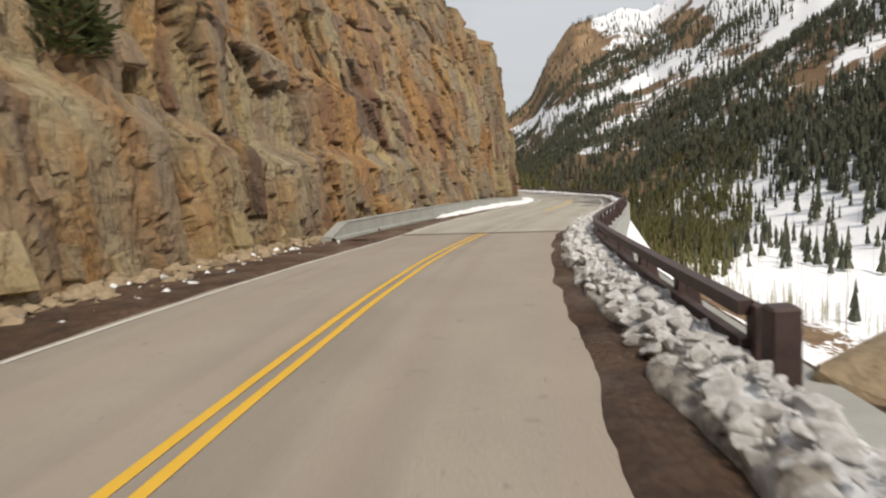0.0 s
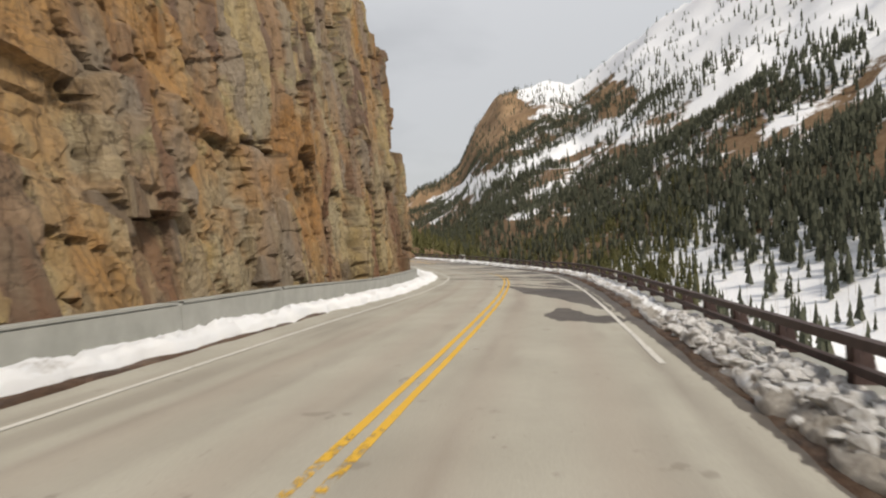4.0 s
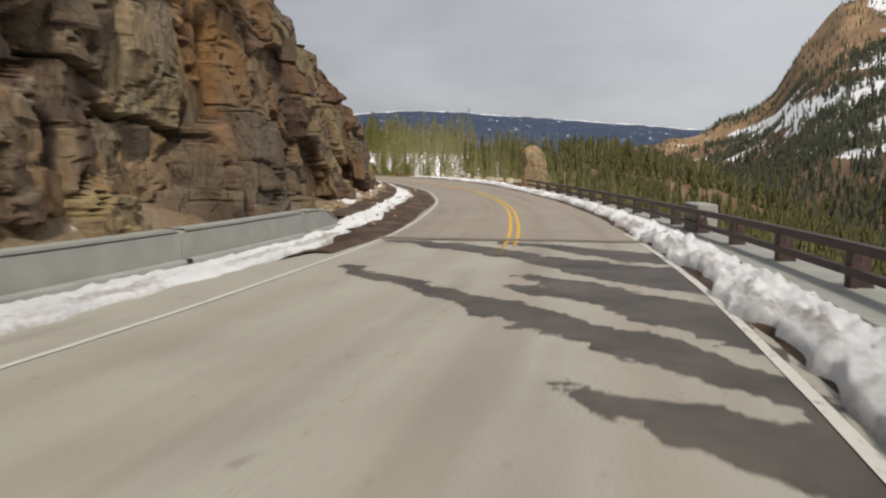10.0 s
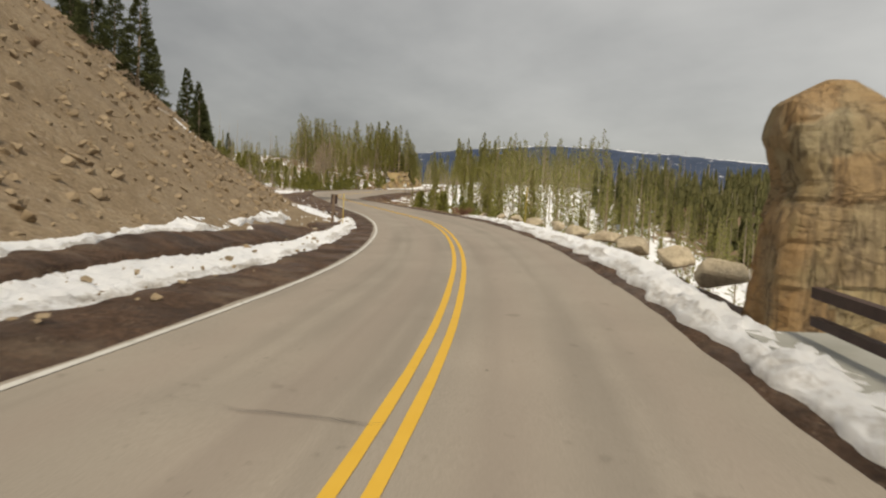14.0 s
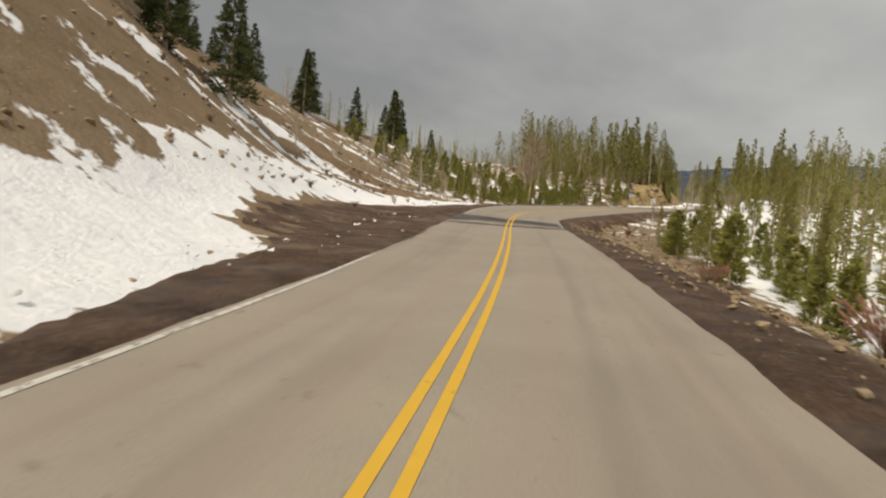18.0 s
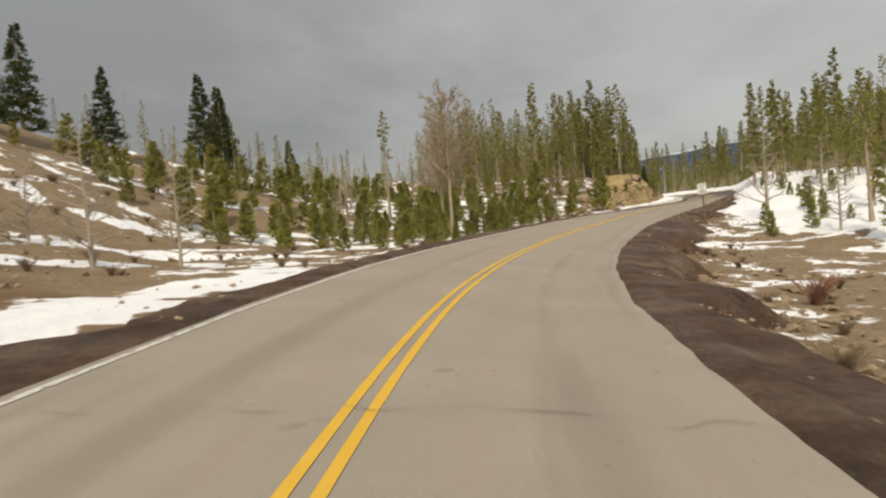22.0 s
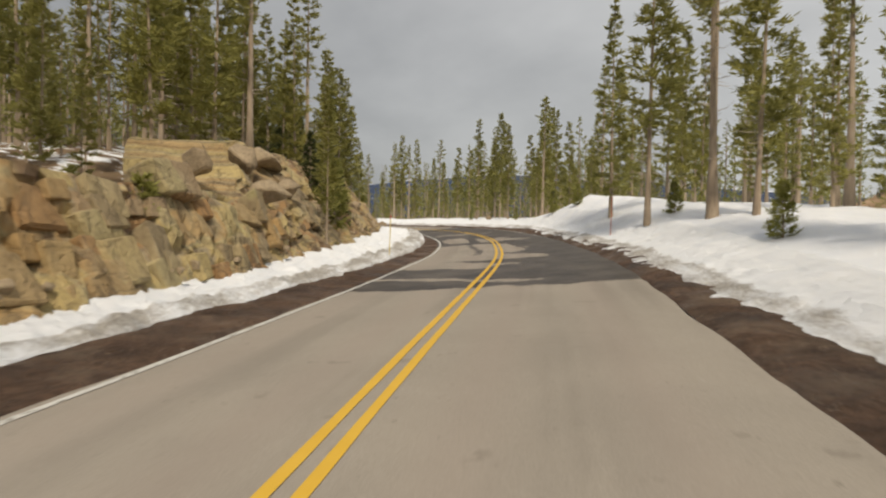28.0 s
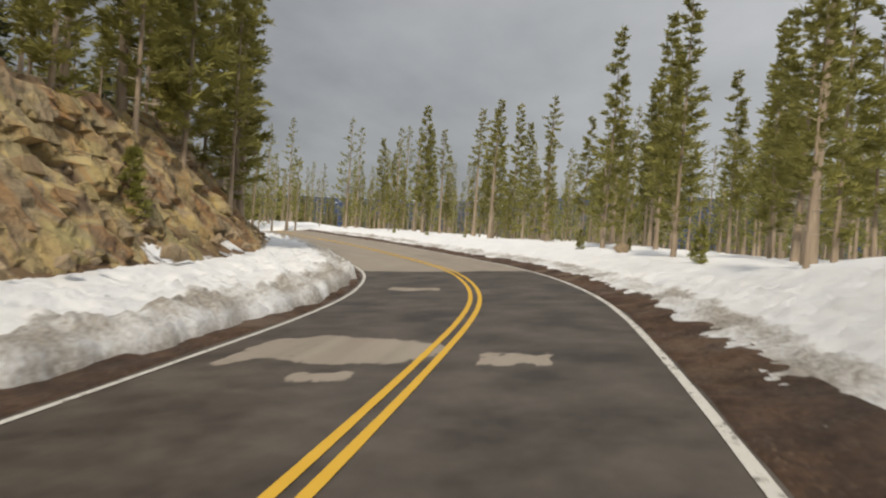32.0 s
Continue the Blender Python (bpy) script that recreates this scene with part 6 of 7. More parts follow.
# single trees that stand out
SINGLE = ((SPRUCE[0], 238.5, 18.6, 0.85), (SPRUCE[1], 236.5, 22, 0.85), (SPRUCE[2], 229, 24.5, 0.85), (SPRUCE[3], 197, 16.4, 0.62), (SPRUCE[0], 197.6, 13.0, 0.36), (SPRUCE[1], 199, 13.1, 0.32),
          (SPRUCE[2], 236, 30, 0.8), (SPRUCE[3], 231.5, 29, 0.9), (SPRUCE[2], 195.4, 18.4, 0.5), (SPRUCE[1], 247, 33, 0.9), (SPRUCE[0], 278, 52, 1.0), (SPRUCE[3], 281.5, 54, 1.05), (SPRUCE[2], 260, 44, 0.9),
          (SPRUCE[0], 289, 52.8, 1.08), (SPRUCE[1], 308.5, 53, 1.25), (SPRUCE[2], 285.5, 75, 1.15), (SPRUCE[3], 288.5, 40.8, 0.8), (SPRUCE[0], 297.6, 42.7, 1.0),
          (SPRUCE[1], 302, 46, 0.9), (SPRUCE[3], 312, 58, 1.0), (SPRUCE[2], 318, 49, 0.8),
          (PINES[0], 333.8, 20, 1.05), (PINES[1], 344, 13.2, 0.85), (PINES[4], 332, 11.0, 0.9), (PINES[2], 335.6, -14.7, 1.0), (PINES[0], 363.8, -12.4, 0.9), (PINES[1], 389.6, -13.8, 0.72),
          (PINES[3], 397, -14, 0.95), (PINES[2], 420, -17.7, 0.95), (PINES[3], 346.8, -5.9, 0.95), (SPARSE[0], 343, -7.2, 0.85), (PINES[1], 341.2, -8.0, 0.8), (PINES[0], 354.5, -6.0, 0.8), (PINES[1], 387, 9.4, 0.9), (PINES[3], 389.6, 8.2, 0.8), (PINES[4], 391, 10.2, 1.0), (PINES[0], 393.4, 8.4, 0.85), (PINES[2], 395.2, 9.8, 0.95), (SPARSE[1], 397.5, 8.2, 0.9), (PINES[1], 399.5, 9.2, 0.85), (PINES[3], 403, 8.4, 0.8), (PINES[4], 384.5, 10.2, 0.9), (SPARSE[0], 386, 11.2, 1.0), (PINES[2], 381.6, 11.6, 0.95),
          (PINES[2], 351.6, 8.4, 0.5), (PINES[3], 345.3, 6.7, 0.42), (YOUNGS[1], 349.5, 7.4, 1.1), (YOUNGS[2], 314, 6.4, 1.35), (PINES[4], 298.6, 12.6, 0.5), (YOUNGS[3], 309.5, 11.4, 1.6),
          (YOUNGS[1], 370.3, -6.2, 0.6), (YOUNGS[2], 365.6, -6.8, 0.5), (PINES[3], 377.2, -6.6, 0.42), (PINES[0], 386.4, -7.6, 0.7), (PINES[2], 383, -9.6, 0.85), (SPARSE[1], 380.5, -8.4, 0.8),
          (SPRUCE[1], 352.6, 7.9, 0.34), (SPRUCE[3], 350.6, 8.8, 0.42), (YOUNGS[0], 379.6, 8.4, 0.62), (PINES[1], 332.6, -8.6, 0.75), (PINES[4], 327.5, -9.6, 0.7), (SPARSE[2], 347.5, -8.6, 0.9), (YOUNGS[3], 347, -7.0, 0.45),
          (SNAGS[0], 300.8, -9.2, 0.82), (SNAGS[1], 280, -17.4, 0.7), (SNAGS[2], 247.5, 17.7, 0.35), (SNAGS[1], 303, -12.5, 0.6), (SNAGS[2], 283.5, 14, 0.5), (SNAGS[0], 292, 20, 0.55))
for pr, s, d, sc in SINGLE:
    taken.append((s, d))
    plant(pr, s, d, sc, rng.uniform(0, 360))
grove(SPRUCE, 238, 290, 36, 66, 16, 0.55, 1.0, 2.5)
grove(YOUNGS, 284, 304, 7, 15, 34, 0.28, 0.7, 1.0)
grove(YOUNGS, 277, 316, 11, 36, 95, 0.5, 1.1, 1.3)
grove(YOUNGS, 286, 336, 6.5, 16, 22, 0.35, 0.8, 1.8)
grove(YOUNGS, 279, 312, 6.6, 20, 46, 0.3, 0.8, 1.2)
grove(PINES, 298, 345, 12, 26, 36, 0.25, 0.54, 1.6)
grove(SPARSE, 298, 345, 14, 28, 10, 0.55, 0.85, 2.0)
deep_grove(290, 345, 24, 60, 90, 0.3, 0.52, 3)
grove(PINES + SPARSE + SPRUCE[:1], 345, 438, 11.5, 21, 62, 0.65, 1.1, 1.9)
deep_grove(345, 438, 19, 46, 190, 0.6, 1.25, 1)
grove(PINES, 318, 438, -22, -10.0, 52, 0.4, 0.8, 1.8)
grove(PINES + SPARSE, 346, 438, -24, -10.0, 30, 0.75, 1.1, 2.2)
grove(PINES + SPARSE, 318, 346, -24, -11.0, 9, 0.5, 0.75, 2.2)
deep_grove(318, 438, -48, -20, 220, 0.5, 1.2, 2)
grove(YOUNGS, 312, 430, -11, -6.5, 14, 0.2, 0.5, 2.0)
grove(PINES + SPARSE, 268, 320, -24, -14, 20, 0.4, 0.7, 2.4)
grove(YOUNGS, 290, 322, -20, -9, 16, 0.3, 0.8, 1.8)
deep_grove(255, 320, -60, -22, 110, 0.45, 0.85, 4)
grove(YOUNGS, 206, 262, -20, -10.5, 34, 0.6, 1.2, 1.6)
grove(PINES, 203, 262, -24, -11, 26, 0.28, 0.5, 1.8)
grove(SNAGS, 206, 262, -20, -10, 6, 0.35, 0.55, 2.0)
deep_grove(160, 262, -62, -20, 260, 0.4, 0.8, 5)
deep_grove(118, 190, -70, -18, 200, 0.3, 0.55, 6)
grove(SNAGS, 236, 318, -24, -12, 8, 0.35, 0.6, 2.0)
grove(SNAGS, 262, 330, 12, 30, 8, 0.3, 0.6, 2.0)
grove(YOUNGS, 186, 216, -16, -8, 12, 0.4, 0.9, 1.8)
grove(PINES, 186, 216, -18, -9, 10, 0.2, 0.4, 1.8)
aspen = make_bare("bare_aspen", 900, 9.2, "tall bare leafless aspen with a fine twig crown", 0.40, 50, 13, 10, 0.27, 26, 0.13, mat_plain("aspen_bark", (0.27, 0.21, 0.15), (0.41, 0.33, 0.25), 4, 0.9, 0, 0.2), (1.0, 0.3))
p = along(287.6, 8.6, 0)
aspen.matrix_basis = pose(p[0], p[1], land_z(p[0], p[1]) - 0.1)
ob = copy_thing(aspen, pose(0, 0, 0))
p = along(291.0, 11.0, 0)
ob.matrix_basis = pose(p[0], p[1], land_z(p[0], p[1]) - 0.1, 0, 0, 120) @ Matrix.Scale(0.8, 4)
for _ in range(520):
    x, y = rng.uniform(-235, -105), rng.uniform(352, 450)
    q = to_road(np.array([x]), np.array([y]))[0]
    if q[0] > 437 or abs(q[1]) > 32:
        deep.append((x, y, land_z(x, y) - 0.2, rng.uniform(0.45, 1.15)))
deep_forest(deep, 9, "dense lodgepole pines standing deep in the forest")
for pr in PINES + SPARSE + SPRUCE + YOUNGS + SNAGS:
    for o in list(pr.children_recursive) + [pr]:
        bpy.data.objects.remove(o)


# ---- far forests ----
def forest(name, xs, ys, zs, hs, tiers, spikes, material, seed, label, width=0.2):
    rg = np.random.RandomState(seed)
    n = len(xs)
    V, F = [], []
    per = tiers * (spikes * 2 + 1)
    base = np.arange(n) * per
    k = 0
    for t in range(tiers):
        z0, z1 = 0.10 + 0.9 * t / tiers, 0.10 + 0.9 * min(1.0, (t + 1.65) / tiers)
        if t == tiers - 1:
            z1 = 1.0
        r = width * (1 - 0.86 * t / tiers)
        for q in range(spikes * 2):
            a = q * math.pi / spikes + t * 0.7
            rad = (r if q % 2 == 0 else r * 0.5) * rg.uniform(0.7, 1.25, n)
            V.append(np.stack([xs + np.cos(a) * rad * hs, ys + np.sin(a) * rad * hs, zs + hs * (z0 + rg.uniform(-0.03, 0.03, n))], -1))
        V.append(np.stack([xs, ys, zs + hs * z1], -1))
        apex = k + spikes * 2
        for q in range(spikes * 2):
            F.append(np.stack([base + k + q, base + k + (q + 1) % (spikes * 2), base + apex], -1))
        k += spikes * 2 + 1
    verts = np.stack(V, 1).reshape(-1, 3)
    return thing(name, mesh_of(name, verts, np.concatenate(F), material), label=label, category="forest", kind="stuff")


rg = np.random.RandomState(21)
# forest in the valley to the right and ahead
x = np.concatenate([rg.uniform(-420, 260, 24000), rg.uniform(-70, 130, 4200)])
y = np.concatenate([rg.uniform(70, 760, 24000), rg.uniform(200, 380, 4200)])
n = len(x)
z, s_, d_ = land(x, y)
b_ = np.degrees(np.arctan2(x - HUB[0], y - HUB[1]))
r_ = np.hypot(x - HUB[0], y - HUB[1])
ok = ((d_ < np.where(s_ < 262, -56, -44)) | (d_ < -9000) | ((d_ > 50) & (s_ > 300)) | ((s_ > 436) & (np.abs(d_) > 8))) & ~((d_ < 0) & (d_ > -60) & (s_ < 105) & (d_ > -9000))
ok &= ~((b_ > 8) & (r_ > 420)) & ~(b_ > 27) & (np.hypot(x + 130, y - 350) > 115)
ok &= rg.uniform(0, 1, n) < np.clip(0.95 + fbm(x / 40, y / 40, 2, 5), 0.3, 1)
x, y, z = x[ok], y[ok], z[ok]
forest("valley_forest", x, y, z - 0.3, rg.uniform(4.5, 9.5, len(x)), 5, 4, FAR_NEEDLES, 3, "dense olive-green lodgepole forest in the valley", 0.13)
n = 2600
x, y = rg.uniform(-300, 200, n), rg.uniform(100, 560, n)
z, s_, d_ = land(x, y)
ok = ((d_ < -24) & (d_ > -9000)) | ((d_ > 30) & (s_ > 290))
x, y, z = x[ok], y[ok], z[ok]
hs = rg.uniform(5, 10.5, len(x))
m_ = len(x)
ring = np.stack([np.stack([x + 0.06 * np.cos(a) * (1 if t == 0 else 0.3), y + 0.06 * np.sin(a) * (1 if t == 0 else 0.3), z + t * hs], -1) for t in (0, 1) for a in (0, 2.1, 4.2)], 1).reshape(-1, 3)
b0 = np.arange(m_) * 6
thing("dead_trunks", mesh_of("dead_trunks", ring, np.concatenate([np.stack([b0 + i, b0 + (i + 1) % 3, b0 + 3 + (i + 1) % 3, b0 + 3 + i], -1) for i in range(3)]), GREY_WOOD),
      label="pale thin dead trunks standing in the forest", category="forest", kind="stuff")
# trees on the mountain across the canyon
n = 44000
b_ = np.concatenate([rg.uniform(-4, 60, n // 2), rg.uniform(2, 40, n // 2)])
u = rg.uniform(0, 1, n)
rs_, rf_ = np.interp(b_, SKY_B, SKY_R), np.interp(b_, SKY_B, FOOT_R) * 0.6
r_ = rf_ + (rs_ * 0.99 - rf_) * u ** 0.9
x, y = HUB[0] + r_ * np.sin(np.radians(b_)), HUB[1] + r_ * np.cos(np.radians(b_))
z, s_, d_ = land(x, y)
el = np.degrees(np.arctan2(z, r_))
dens = np.interp(el, [-14, -6, -1, 1.0, 2.5, 6, 10, 14, 20], [0.012, 0.06, 0.55, 0.85, 0.72, 0.58, 0.42, 0.18, 0.06])
st = np.exp(-((el - np.interp(b_, [0, 5, 12, 20], [1.9, 3.0, 5.0, 8.0])) / 0.5) ** 2) * (b_ > 0) * (b_ < 22)
cg = step01(0.0, 0.35, 0.55 - np.abs(b_ - 9.5) / 9 - np.abs(el - 9.5) / 9)
dens = dens * (1 - 0.75 * step01(9.0, 12, el) * step01(10, 14, b_))
dens = dens * (1 - 0.92 * st) * (1 - 0.9 * cg) * np.clip(1.0 + 2.6 * fbm(x / 55, y / 55, 3, 44), 0.05, 2.2)
ok = (rg.uniform(0, 1, n) < dens) & ((d_ < -45) | (d_ < -9000))
x, y, z, r_ = x[ok], y[ok], z[ok], r_[ok]
forest("mountain_forest", x, y, z - 0.3, rg.uniform(5, 12, len(x)), 3, 3, HAZED_HILL_NEEDLES, 4, "dark conifers scattered over the snowy mountainside", 0.15)


# ---- small things along the road ----
def stones(name, label, places, material, seed, lo, hi, kinds=6):
    """Many loose stones in one mesh."""
    rg_ = np.random.RandomState(seed)
    protos = []
    for k in range(kinds):
        me = rock_mesh("tmp", seed * 10 + k, (1, rg_.uniform(0.7, 1.1), rg_.uniform(0.5, 0.8)), material, 10)
        bm = bmesh.new()
        bm.from_mesh(me)
        bmesh.ops.triangulate(bm, faces=bm.faces)
        protos.append((np.array([v.co[:] for v in bm.verts]), np.array([[v.index for v in f.verts] for f in bm.faces])))
        bm.free()
        bpy.data.meshes.remove(me)
    V, F, n = [], [], 0
    for x, y, z in places:
        pv, pf = protos[rg_.randint(kinds)]
        size = lo + (hi - lo) * rg_.rand() ** 2.5
        a = rg_.uniform(0, 6.28)
        r = np.array([[math.cos(a), -math.sin(a), 0], [math.sin(a), math.cos(a), 0], [0, 0, 1]])
        V.append((pv * size) @ r.T + (x, y, z + size * 0.18))
        F.append(pf + n)
        n += len(pv)
    return thing(name, mesh_of(name, np.concatenate(V), np.concatenate(F), material), label=label, category="stones", kind="stuff")


def scatter(seed, count, s0, s1, d0, d1, near=1.0):
    rg_ = np.random.RandomState(seed)
    s = rg_.uniform(s0, s1, count)
    d = d0 + (d1 - d0) * rg_.rand(count) ** near
    p = along(s, d, 0)
    z, _, _ = land(p[:, 0], p[:, 1])
    return np.stack([p[:, 0], p[:, 1], z], -1)


stones("cliff_rubble", "broken brown rubble at the foot of the cliff", np.concatenate([scatter(1, 700, -6, 24, 5.0, 7.0), scatter(2, 420, 131, 163, 5.6, 7.6)]), STONE, 41, 0.04, 0.34)
stones("scree_stones", "loose tan stones on the scree slope", np.concatenate([scatter(3, 5200, 146, 205, 7, 30, 1.3), scatter(4, 2600, 205, 275, 11, 40)]), STONE, 42, 0.03, 0.26)
stones("bank_stones", "loose tan blocks on the rock cut bank", np.concatenate([scatter(5, 500, 340, 400, 6.6, 11), scatter(6, 160, 310, 340, 5.6, 9)]) + (0, 0, 0.4), STONE, 43, 0.06, 0.32)
stones("roadside_stones", "scattered stones on the soil beside the road", np.concatenate([scatter(7, 2300, 196, 298, -9, -3.5), scatter(16, 80, 298, 322, -5.2, -3.5), scatter(8, 200, 196, 300, 3.7, 8), scatter(9, 160, 130, 196, 3.9, 5.4)]) + (0, 0, 0.09), STONE, 44, 0.025, 0.13)
stones("snow_clumps", "lumps of old snow below the cliff", np.concatenate([scatter(10, 150, -4, 24, 4.2, 6.2), scatter(11, 50, 199, 232, 4.4, 6.5), scatter(12, 90, 131, 190, 5.6, 7.2)]) + (0, 0, 0.03), SNOW, 45, 0.03, 0.16)


def heap(seed, count, s0, s1, inner, outer, low, high):
    """Places on a roadside bank, by the road's own height."""
    rg_ = np.random.RandomState(seed)
    s, t = rg_.uniform(s0, s1, count), rg_.rand(count)
    return along(s, -(inner(s) + (outer(s) - inner(s)) * t), low + (high - low) * np.sin(np.pi * t ** 0.7))


stones("snow_crumbs", "dirty lumps of ploughed snow along the guardrail", heap(14, 3600, -6, 58, lambda s: R_IN(s) + 0.05, lambda s: -RAIL_D(s) + 0.05, 0.03, 0.25), DIRTY_SNOW, 47, 0.03, 0.2, 8)
stones("slope_rubble", "pale broken stones on the embankment", scatter(13, 500, 236, 275, -12, -5.5), STONE, 46, 0.05, 0.3)

for i, (s, d, a, b, c, h) in enumerate(((5.4, -5.2, 1.1, 0.8, 0.55, 0.1), (3.2, -5.9, 0.8, 0.9, 0.5, -0.2), (1.5, -5.0, 0.7, 0.6, 0.35, 0.0), (166, -4.75, 0.5, 0.55, 0.42, 0.2), (169, -4.8, 0.6, 0.45, 0.35, 0.2), (172, -4.9, 0.65, 0.45, 0.35, 0.2),
                                        (175.3, -4.9, 0.8, 0.5, 0.3, 0.15), (178.8, -5.0, 0.6, 0.5, 0.32, 0.15), (182, -5.0, 0.7, 0.5, 0.3, 0.15), (186, -5.0, 0.6, 0.5, 0.3, 0.12), (190.6, -5.4, 0.55, 0.4, 0.28, 0.1), (194.5, -5.4, 0.5, 0.4, 0.28, 0.1), (199, -5.6, 0.5, 0.4, 0.25, 0.0),
                                        (180.2, 5.1, 0.28, 0.25, 0.2, 0.2), (148.5, 6.2, 0.5, 0.35, 0.22, 0.15), (147, 6.4, 0.4, 0.3, 0.2, 0.15), (243.5, 13.8, 0.5, 0.4, 0.32, 0.1), (281, 15, 0.5, 0.4, 0.3, -0.4), (280.5, 17.8, 0.45, 0.4, 0.3, -0.3), (279.5, 12.6, 0.4, 0.35, 0.25, -0.4),
                                        (312.3, 7.5, 0.95, 0.8, 0.75, 1.5), (315.4, 7.2, 0.7, 0.6, 0.4, 1.2), (305.8, 6.4, 0.4, 0.35, 0.25, 0.1), (345.2, 9.2, 1.25, 0.8, 0.7, 4.0), (342.4, 9.0, 0.75, 0.6, 0.65, 3.9), (339.4, 9.4, 0.85, 0.7, 0.6, 3.6), (341.4, 7.7, 0.95, 0.6, 0.45, 2.7),
                                        (344.0, 8.0, 0.9, 0.6, 0.5, 2.9), (346.4, 7.6, 0.7, 0.5, 0.4, 2.2), (338.6, 7.4, 0.9, 0.55, 0.45, 2.0), (361.5, 8.3, 0.5, 0.4, 0.35, 2.4), (358.7, 8.7, 0.55, 0.4, 0.35, 2.8), (367.5, 8.6, 0.5, 0.45, 0.4, 2.6), (364.8, 7.6, 0.45, 0.35, 0.3, 1.8), (373.5, 8.5, 0.6, 0.5, 0.4, 2.6), (390.5, -7.8, 0.5, 0.4, 0.35, 0.9))):
    lab = "large tan angular boulder at the roadside" if a > 0.6 else "tan angular rock beside the road"
    p = along(s, d, h)
    thing("boulder", rock_mesh("boulder", 700 + i, (a, b, c), PALE_STONE if 160 < s < 200 else STONE, 13), pose(*p, 0, 0, 37 * i), lab, "rock", "rocks beside the road")

# speed sign
sign = thing("speed_sign", None, pose(*along(297.6, -5.55, -0.15), 0, -2, heading(296.8) - 4), "white speed limit sign on a brown wooden post", "road sign")
part("post", box("post", (0.10, 0.10, 2.3), WOOD, 0.008, (0, 0.06, 1.15)), sign, "weathered wooden post")
plate = part("plate", box("plate", (0.61, 0.012, 0.76), SIGN_WHITE, 0.004, (0, 0, 1.98)), sign)
for nm, sx, sz, cx, cz in (("border_bar", 0.55, 0.014, 0, 2.335), ("border_bar", 0.55, 0.014, 0, 1.625), ("border_bar", 0.014, 0.71, -0.272, 1.98), ("border_bar", 0.014, 0.71, 0.272, 1.98)):
    part(nm, box(nm, (sx, 0.004, sz), SIGN_BLACK, 0, (cx, -0.009, cz)), plate)
for text, size, z in (("SPEED", 0.15, 2.19), ("LIMIT", 0.15, 2.04), ("35", 0.36, 1.69)):
    cu = bpy.data.curves.new("lettering", "FONT")
    cu.body, cu.size, cu.align_x, cu.extrude = text, size, "CENTER", 0.002
    tmp = new("lettering", cu)
    bpy.context.view_layer.update()
    me = bpy.data.meshes.new_from_object(tmp.evaluated_get(bpy.context.evaluated_depsgraph_get()))
    bpy.data.objects.remove(tmp)
    me.materials.clear()
    me.materials.append(SIGN_BLACK)
    part("lettering", me, plate, "black lettering", pose(0, -0.009, z, 90, 0, 0))
part("bolt", box("bolt", (0.02, 0.02, 0.02), STEEL, 0.004, (0, -0.012, 2.28)), plate)
part("bolt", box("bolt", (0.02, 0.02, 0.02), STEEL, 0.004, (0, -0.012, 1.66)), plate)

marker = thing("marker_post", None, pose(*along(185.7, 4.75, 0.05), 2, 2, heading(185)), "weathered wooden post with a small grey plate", "post")
part("post", box("post", (0.12, 0.12, 1.5), WOOD, 0.01, (0, 0, 0.75)), marker)
part("plate", box("plate", (0.30, 0.03, 0.46), STEEL, 0.01, (0.02, 0.08, 1.26)), marker)
thing("leaning_trunk", box("leaning_trunk", (0.16, 0.16, 2.9), WOOD, 0.03, (0, 0, 1.4), 0.7), pose(*along(298.9, 5.3, -0.35), 0, -14, heading(299)), "dark leaning dead trunk in the snow", "trunk")

for s, d, hgt, paint, tip, col in ((187.2, 4.3, 1.4, STAKE_PAINT, STAKE_PAINT, "yellow"), (186.2, -4.6, 1.75, STAKE_PAINT, STAKE_PAINT, "yellow"), (345.9, 4.3, 1.75, STAKE_PAINT, STAKE_RED, "yellow"), (349.3, -4.9, 1.85, STAKE_RED, STAKE_RED, "red"), (301.8, 6.6, 2.3, GREY_WOOD, STAKE_PAINT, "pale")):
    st = thing("snow_stake", None, pose(*along(s, d, 0.0), 1.5, 2, 0), f"thin {col} snow stake in the roadside snow", "stake", "snow stakes along the road")
    part("rod", box("rod", (0.028, 0.028, hgt), paint, 0.004, (0, 0, hgt / 2)), st)
    part("tip", box("tip", (0.04, 0.04, 0.12), tip, 0.004, (0, 0, hgt + 0.055)), st)
thing("fallen_stake", box("fallen_stake", (0.03, 1.7, 0.03), STAKE_PAINT, 0.004), pose(*along(299.8, -4.7, 0.10), 2, 0, heading(299) + 20), "yellow snow stake lying on the soil", "stake")
thing("orange_ribbon", box("orange_ribbon", (0.10, 0.04, 0.5), ORANGE, 0.01, (0, 0, 0.25), 0.5), pose(*along(307.6, 6.9, -0.05), 12, 18, 20), "bright orange marker ribbon on a twig", "ribbon")


def litter(count, s0, s1, d0, d1, seed):
    rg_ = np.random.RandomState(seed)
    q = scatter(seed, count, s0, s1, d0, d1)
    a, L, w = rg_.uniform(0, 6.28, count), rg_.uniform(0.05, 0.22, count), rg_.uniform(0.006, 0.02, count)
    ca, sa, up = np.cos(a), np.sin(a), rg_.uniform(-0.02, 0.05, count)
    z = q[:, 2] + 0.12
    v = np.stack([np.stack([q[:, 0] + i * ca * L - j * sa * w, q[:, 1] + i * sa * L + j * ca * w, z + i * up], -1) for i, j in ((-0.5, -0.5), (0.5, -0.5), (0.5, 0.5), (-0.5, 0.5))], 1).reshape(-1, 3)
    return v


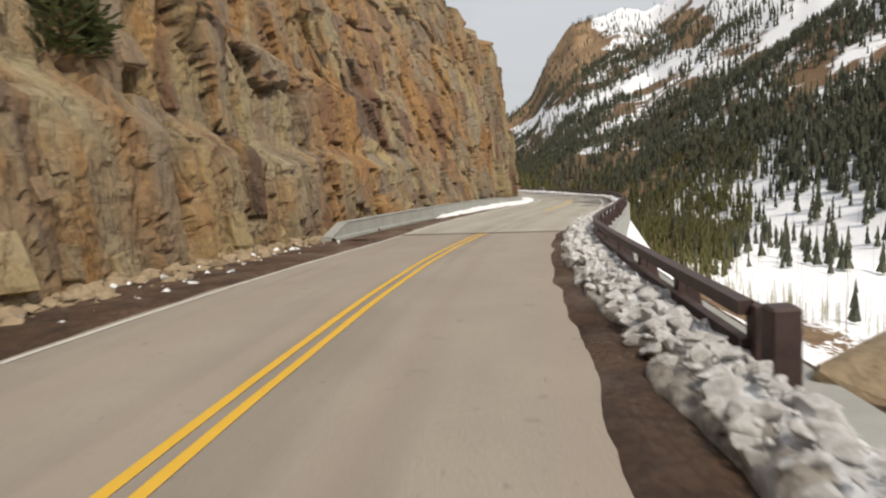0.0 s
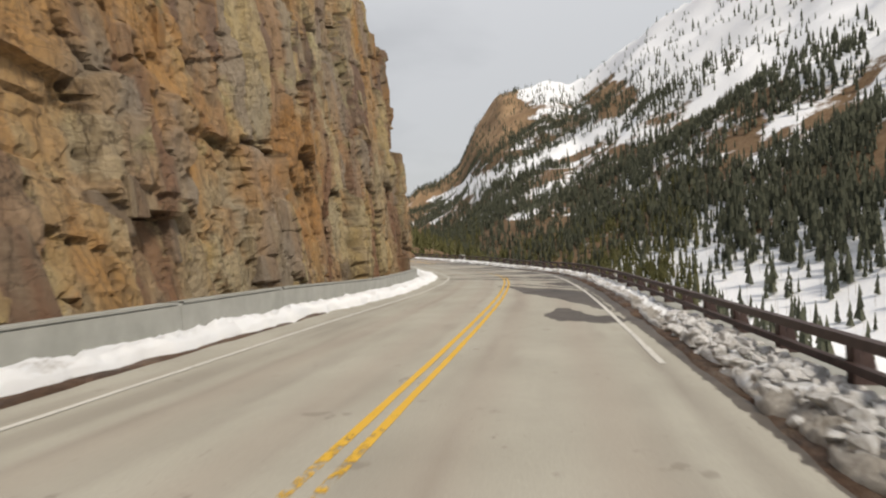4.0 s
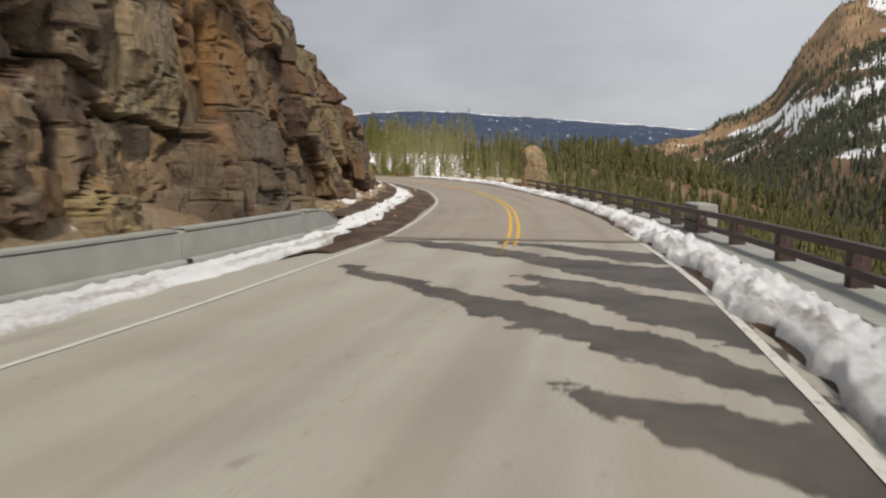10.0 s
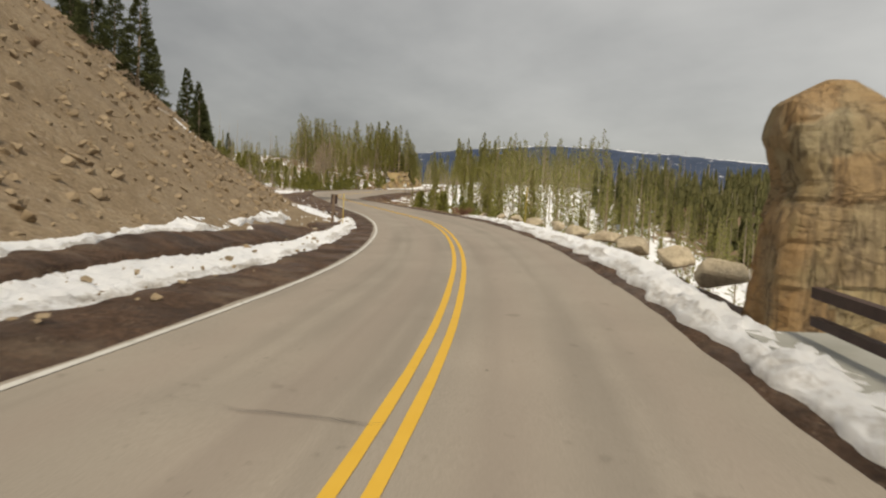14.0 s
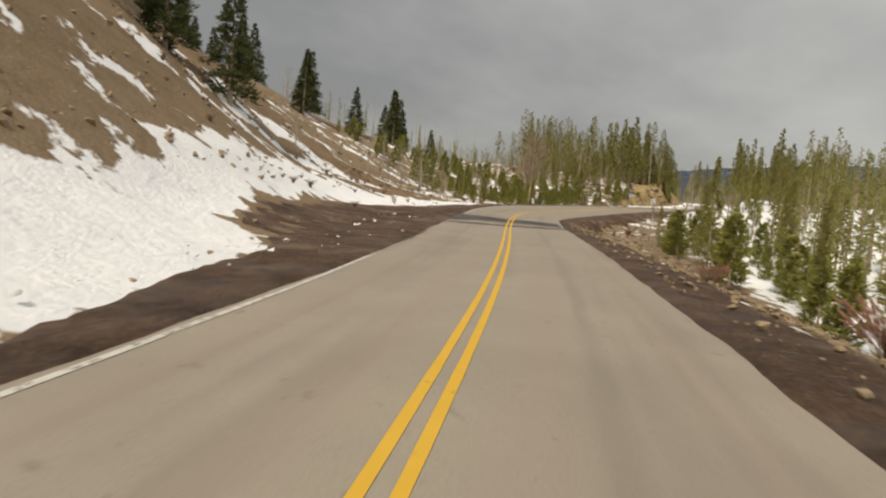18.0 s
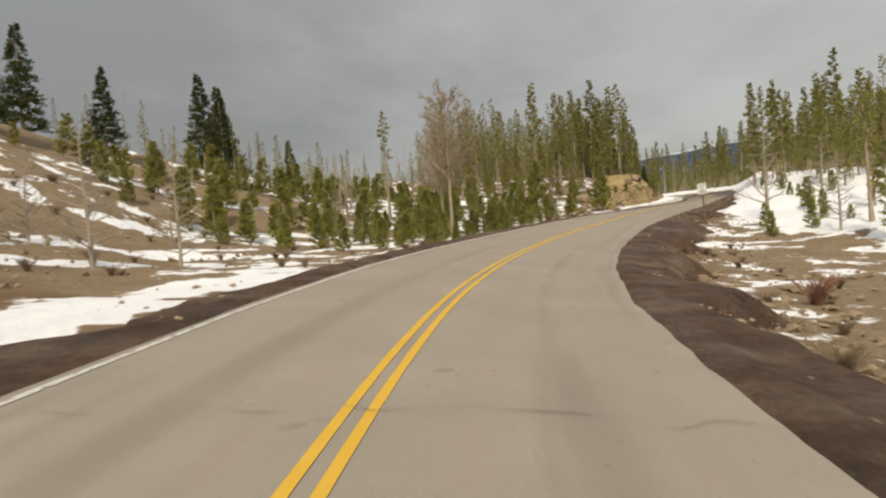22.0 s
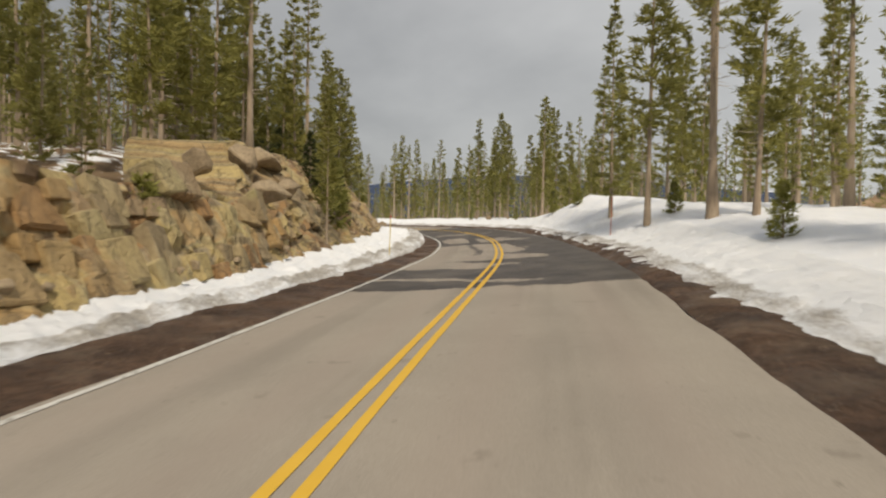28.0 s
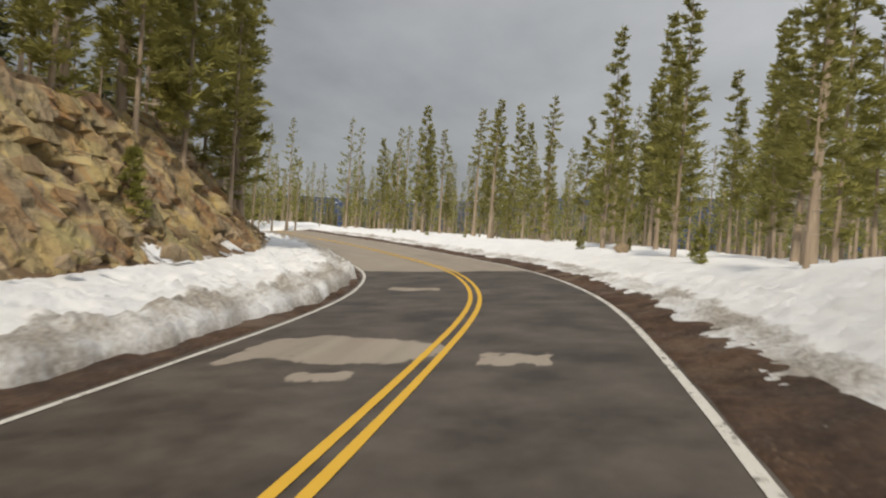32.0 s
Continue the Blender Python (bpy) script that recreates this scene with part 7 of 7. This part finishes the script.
lv = np.concatenate([litter(3600, 192, 322, -7.5, -3.3, 90), litter(900, 136, 186, 5.2, 6.8, 93), litter(700, 200, 250, 3.5, 9, 91), litter(500, 300, 322, 3.5, 6, 92)])
thing("bark_litter", mesh_of("bark_litter", lv, np.arange(len(lv)).reshape(-1, 4), BRUSH), label="broken bark and twig litter on the wet soil", category="litter", kind="stuff")


# low brush, dry grass tufts
def brush_mesh(seed, h, count, material, spread=0.8):
    rg_ = random.Random(seed)
    v, f = [], []
    for _ in range(count):
        a, L, sp = rg_.uniform(0, 6.283), h * rg_.uniform(0.5, 1.1), rg_.uniform(0.1, spread)
        bx, by = rg_.uniform(-0.12, 0.12) * h, rg_.uniform(-0.12, 0.12) * h
        w = 0.006 + 0.006 * h
        mx, my = bx + math.cos(a) * sp * L * 0.45, by + math.sin(a) * sp * L * 0.45
        tx, ty = bx + math.cos(a) * sp * L, by + math.sin(a) * sp * L
        n = len(v)
        v += [(bx - w * math.sin(a), by + w * math.cos(a), 0), (bx + w * math.sin(a), by - w * math.cos(a), 0), (mx + w * math.sin(a), my - w * math.cos(a), L * 0.6), (mx - w * math.sin(a), my + w * math.cos(a), L * 0.6), (tx, ty, L * 0.95), (tx, ty, L)]
        f += [(n, n + 1, n + 2, n + 3), (n + 3, n + 2, n + 4, n + 5)]
    return mesh_of("brush", v, f, material)


REDDISH = mat_needles("red_twigs", (0.20, 0.10, 0.07), (0.30, 0.17, 0.12))
BRUSHES = [brush_mesh(i, 0.6, 150, BRUSH, 1.0) for i in range(3)] + [brush_mesh(9, 1.2, 260, REDDISH, 0.9)]
rng = random.Random(77)
v, f = crown_arrays(1.0, 0.0, 0.62, 130, random.Random(5), 0.3, 8, 0.3, lambda u: 1.0 - 0.6 * u * u)
JUNIPER = mesh_of("juniper", v, f, DARK_NEEDLES)
spots = [(3, 209, -6.6, 1.0), (3, 226, -8.5, 0.8), (3, 268, -8.6, 0.7), (3, 302, 7.4, 0.5)]
for _ in range(130):
    s = rng.uniform(196, 320)
    spots.append((rng.randrange(3), s, rng.uniform(-10, -5.4) if rng.random() < 0.6 else rng.uniform(6, 16), rng.uniform(0.3, 0.8)))
spots = [q for q in spots if not (190 < q[1] < 226 and q[2] > 0) and not (q[1] > 286 and q[2] < 0)]
for _ in range(90):
    spots.append((rng.randrange(3), rng.uniform(226, 282), rng.uniform(11, 34), rng.uniform(0.3, 0.75)))
for _ in range(60):
    spots.append((rng.randrange(3), rng.uniform(150, 222), rng.uniform(13, 28), rng.uniform(0.25, 0.6)))
for _ in range(40):
    spots.append((rng.randrange(3), rng.uniform(330, 400), rng.uniform(8.5, 12), rng.uniform(0.5, 1.1)))
for k, s, d, sc in spots:
    p = along(s, d, 0)
    z = land_z(p[0], p[1])
    thing("brush" if k < 3 else "red_bush", BRUSHES[k], pose(p[0], p[1], z - 0.03, 0, 0, rng.uniform(0, 360)) @ Matrix.Scale(sc, 4),
          "low dry tan brush tuft on the slope" if k < 3 else "leafless reddish twiggy bush beside the road", "bush", "dry brush along the road")
for s, d, h, sc in ((14.5, 8.3, 4.9, 1.6), (15.3, 8.5, 5.0, 1.2), (22, 9.4, 8.2, 0.9), (26, 10.2, 10.0, 0.8), (31, 9.6, 8.4, 0.6)):
    p = along(s, d, h)
    thing("juniper" if sc > 1 else "brush", JUNIPER if sc > 1 else BRUSHES[0], pose(p[0], p[1], p[2], 0, 0, s * 40) @ Matrix.Scale(sc, 4), "dark green juniper bush on a cliff ledge" if sc > 1 else "grey dry brush on a cliff ledge", "bush", "bushes on the cliff")
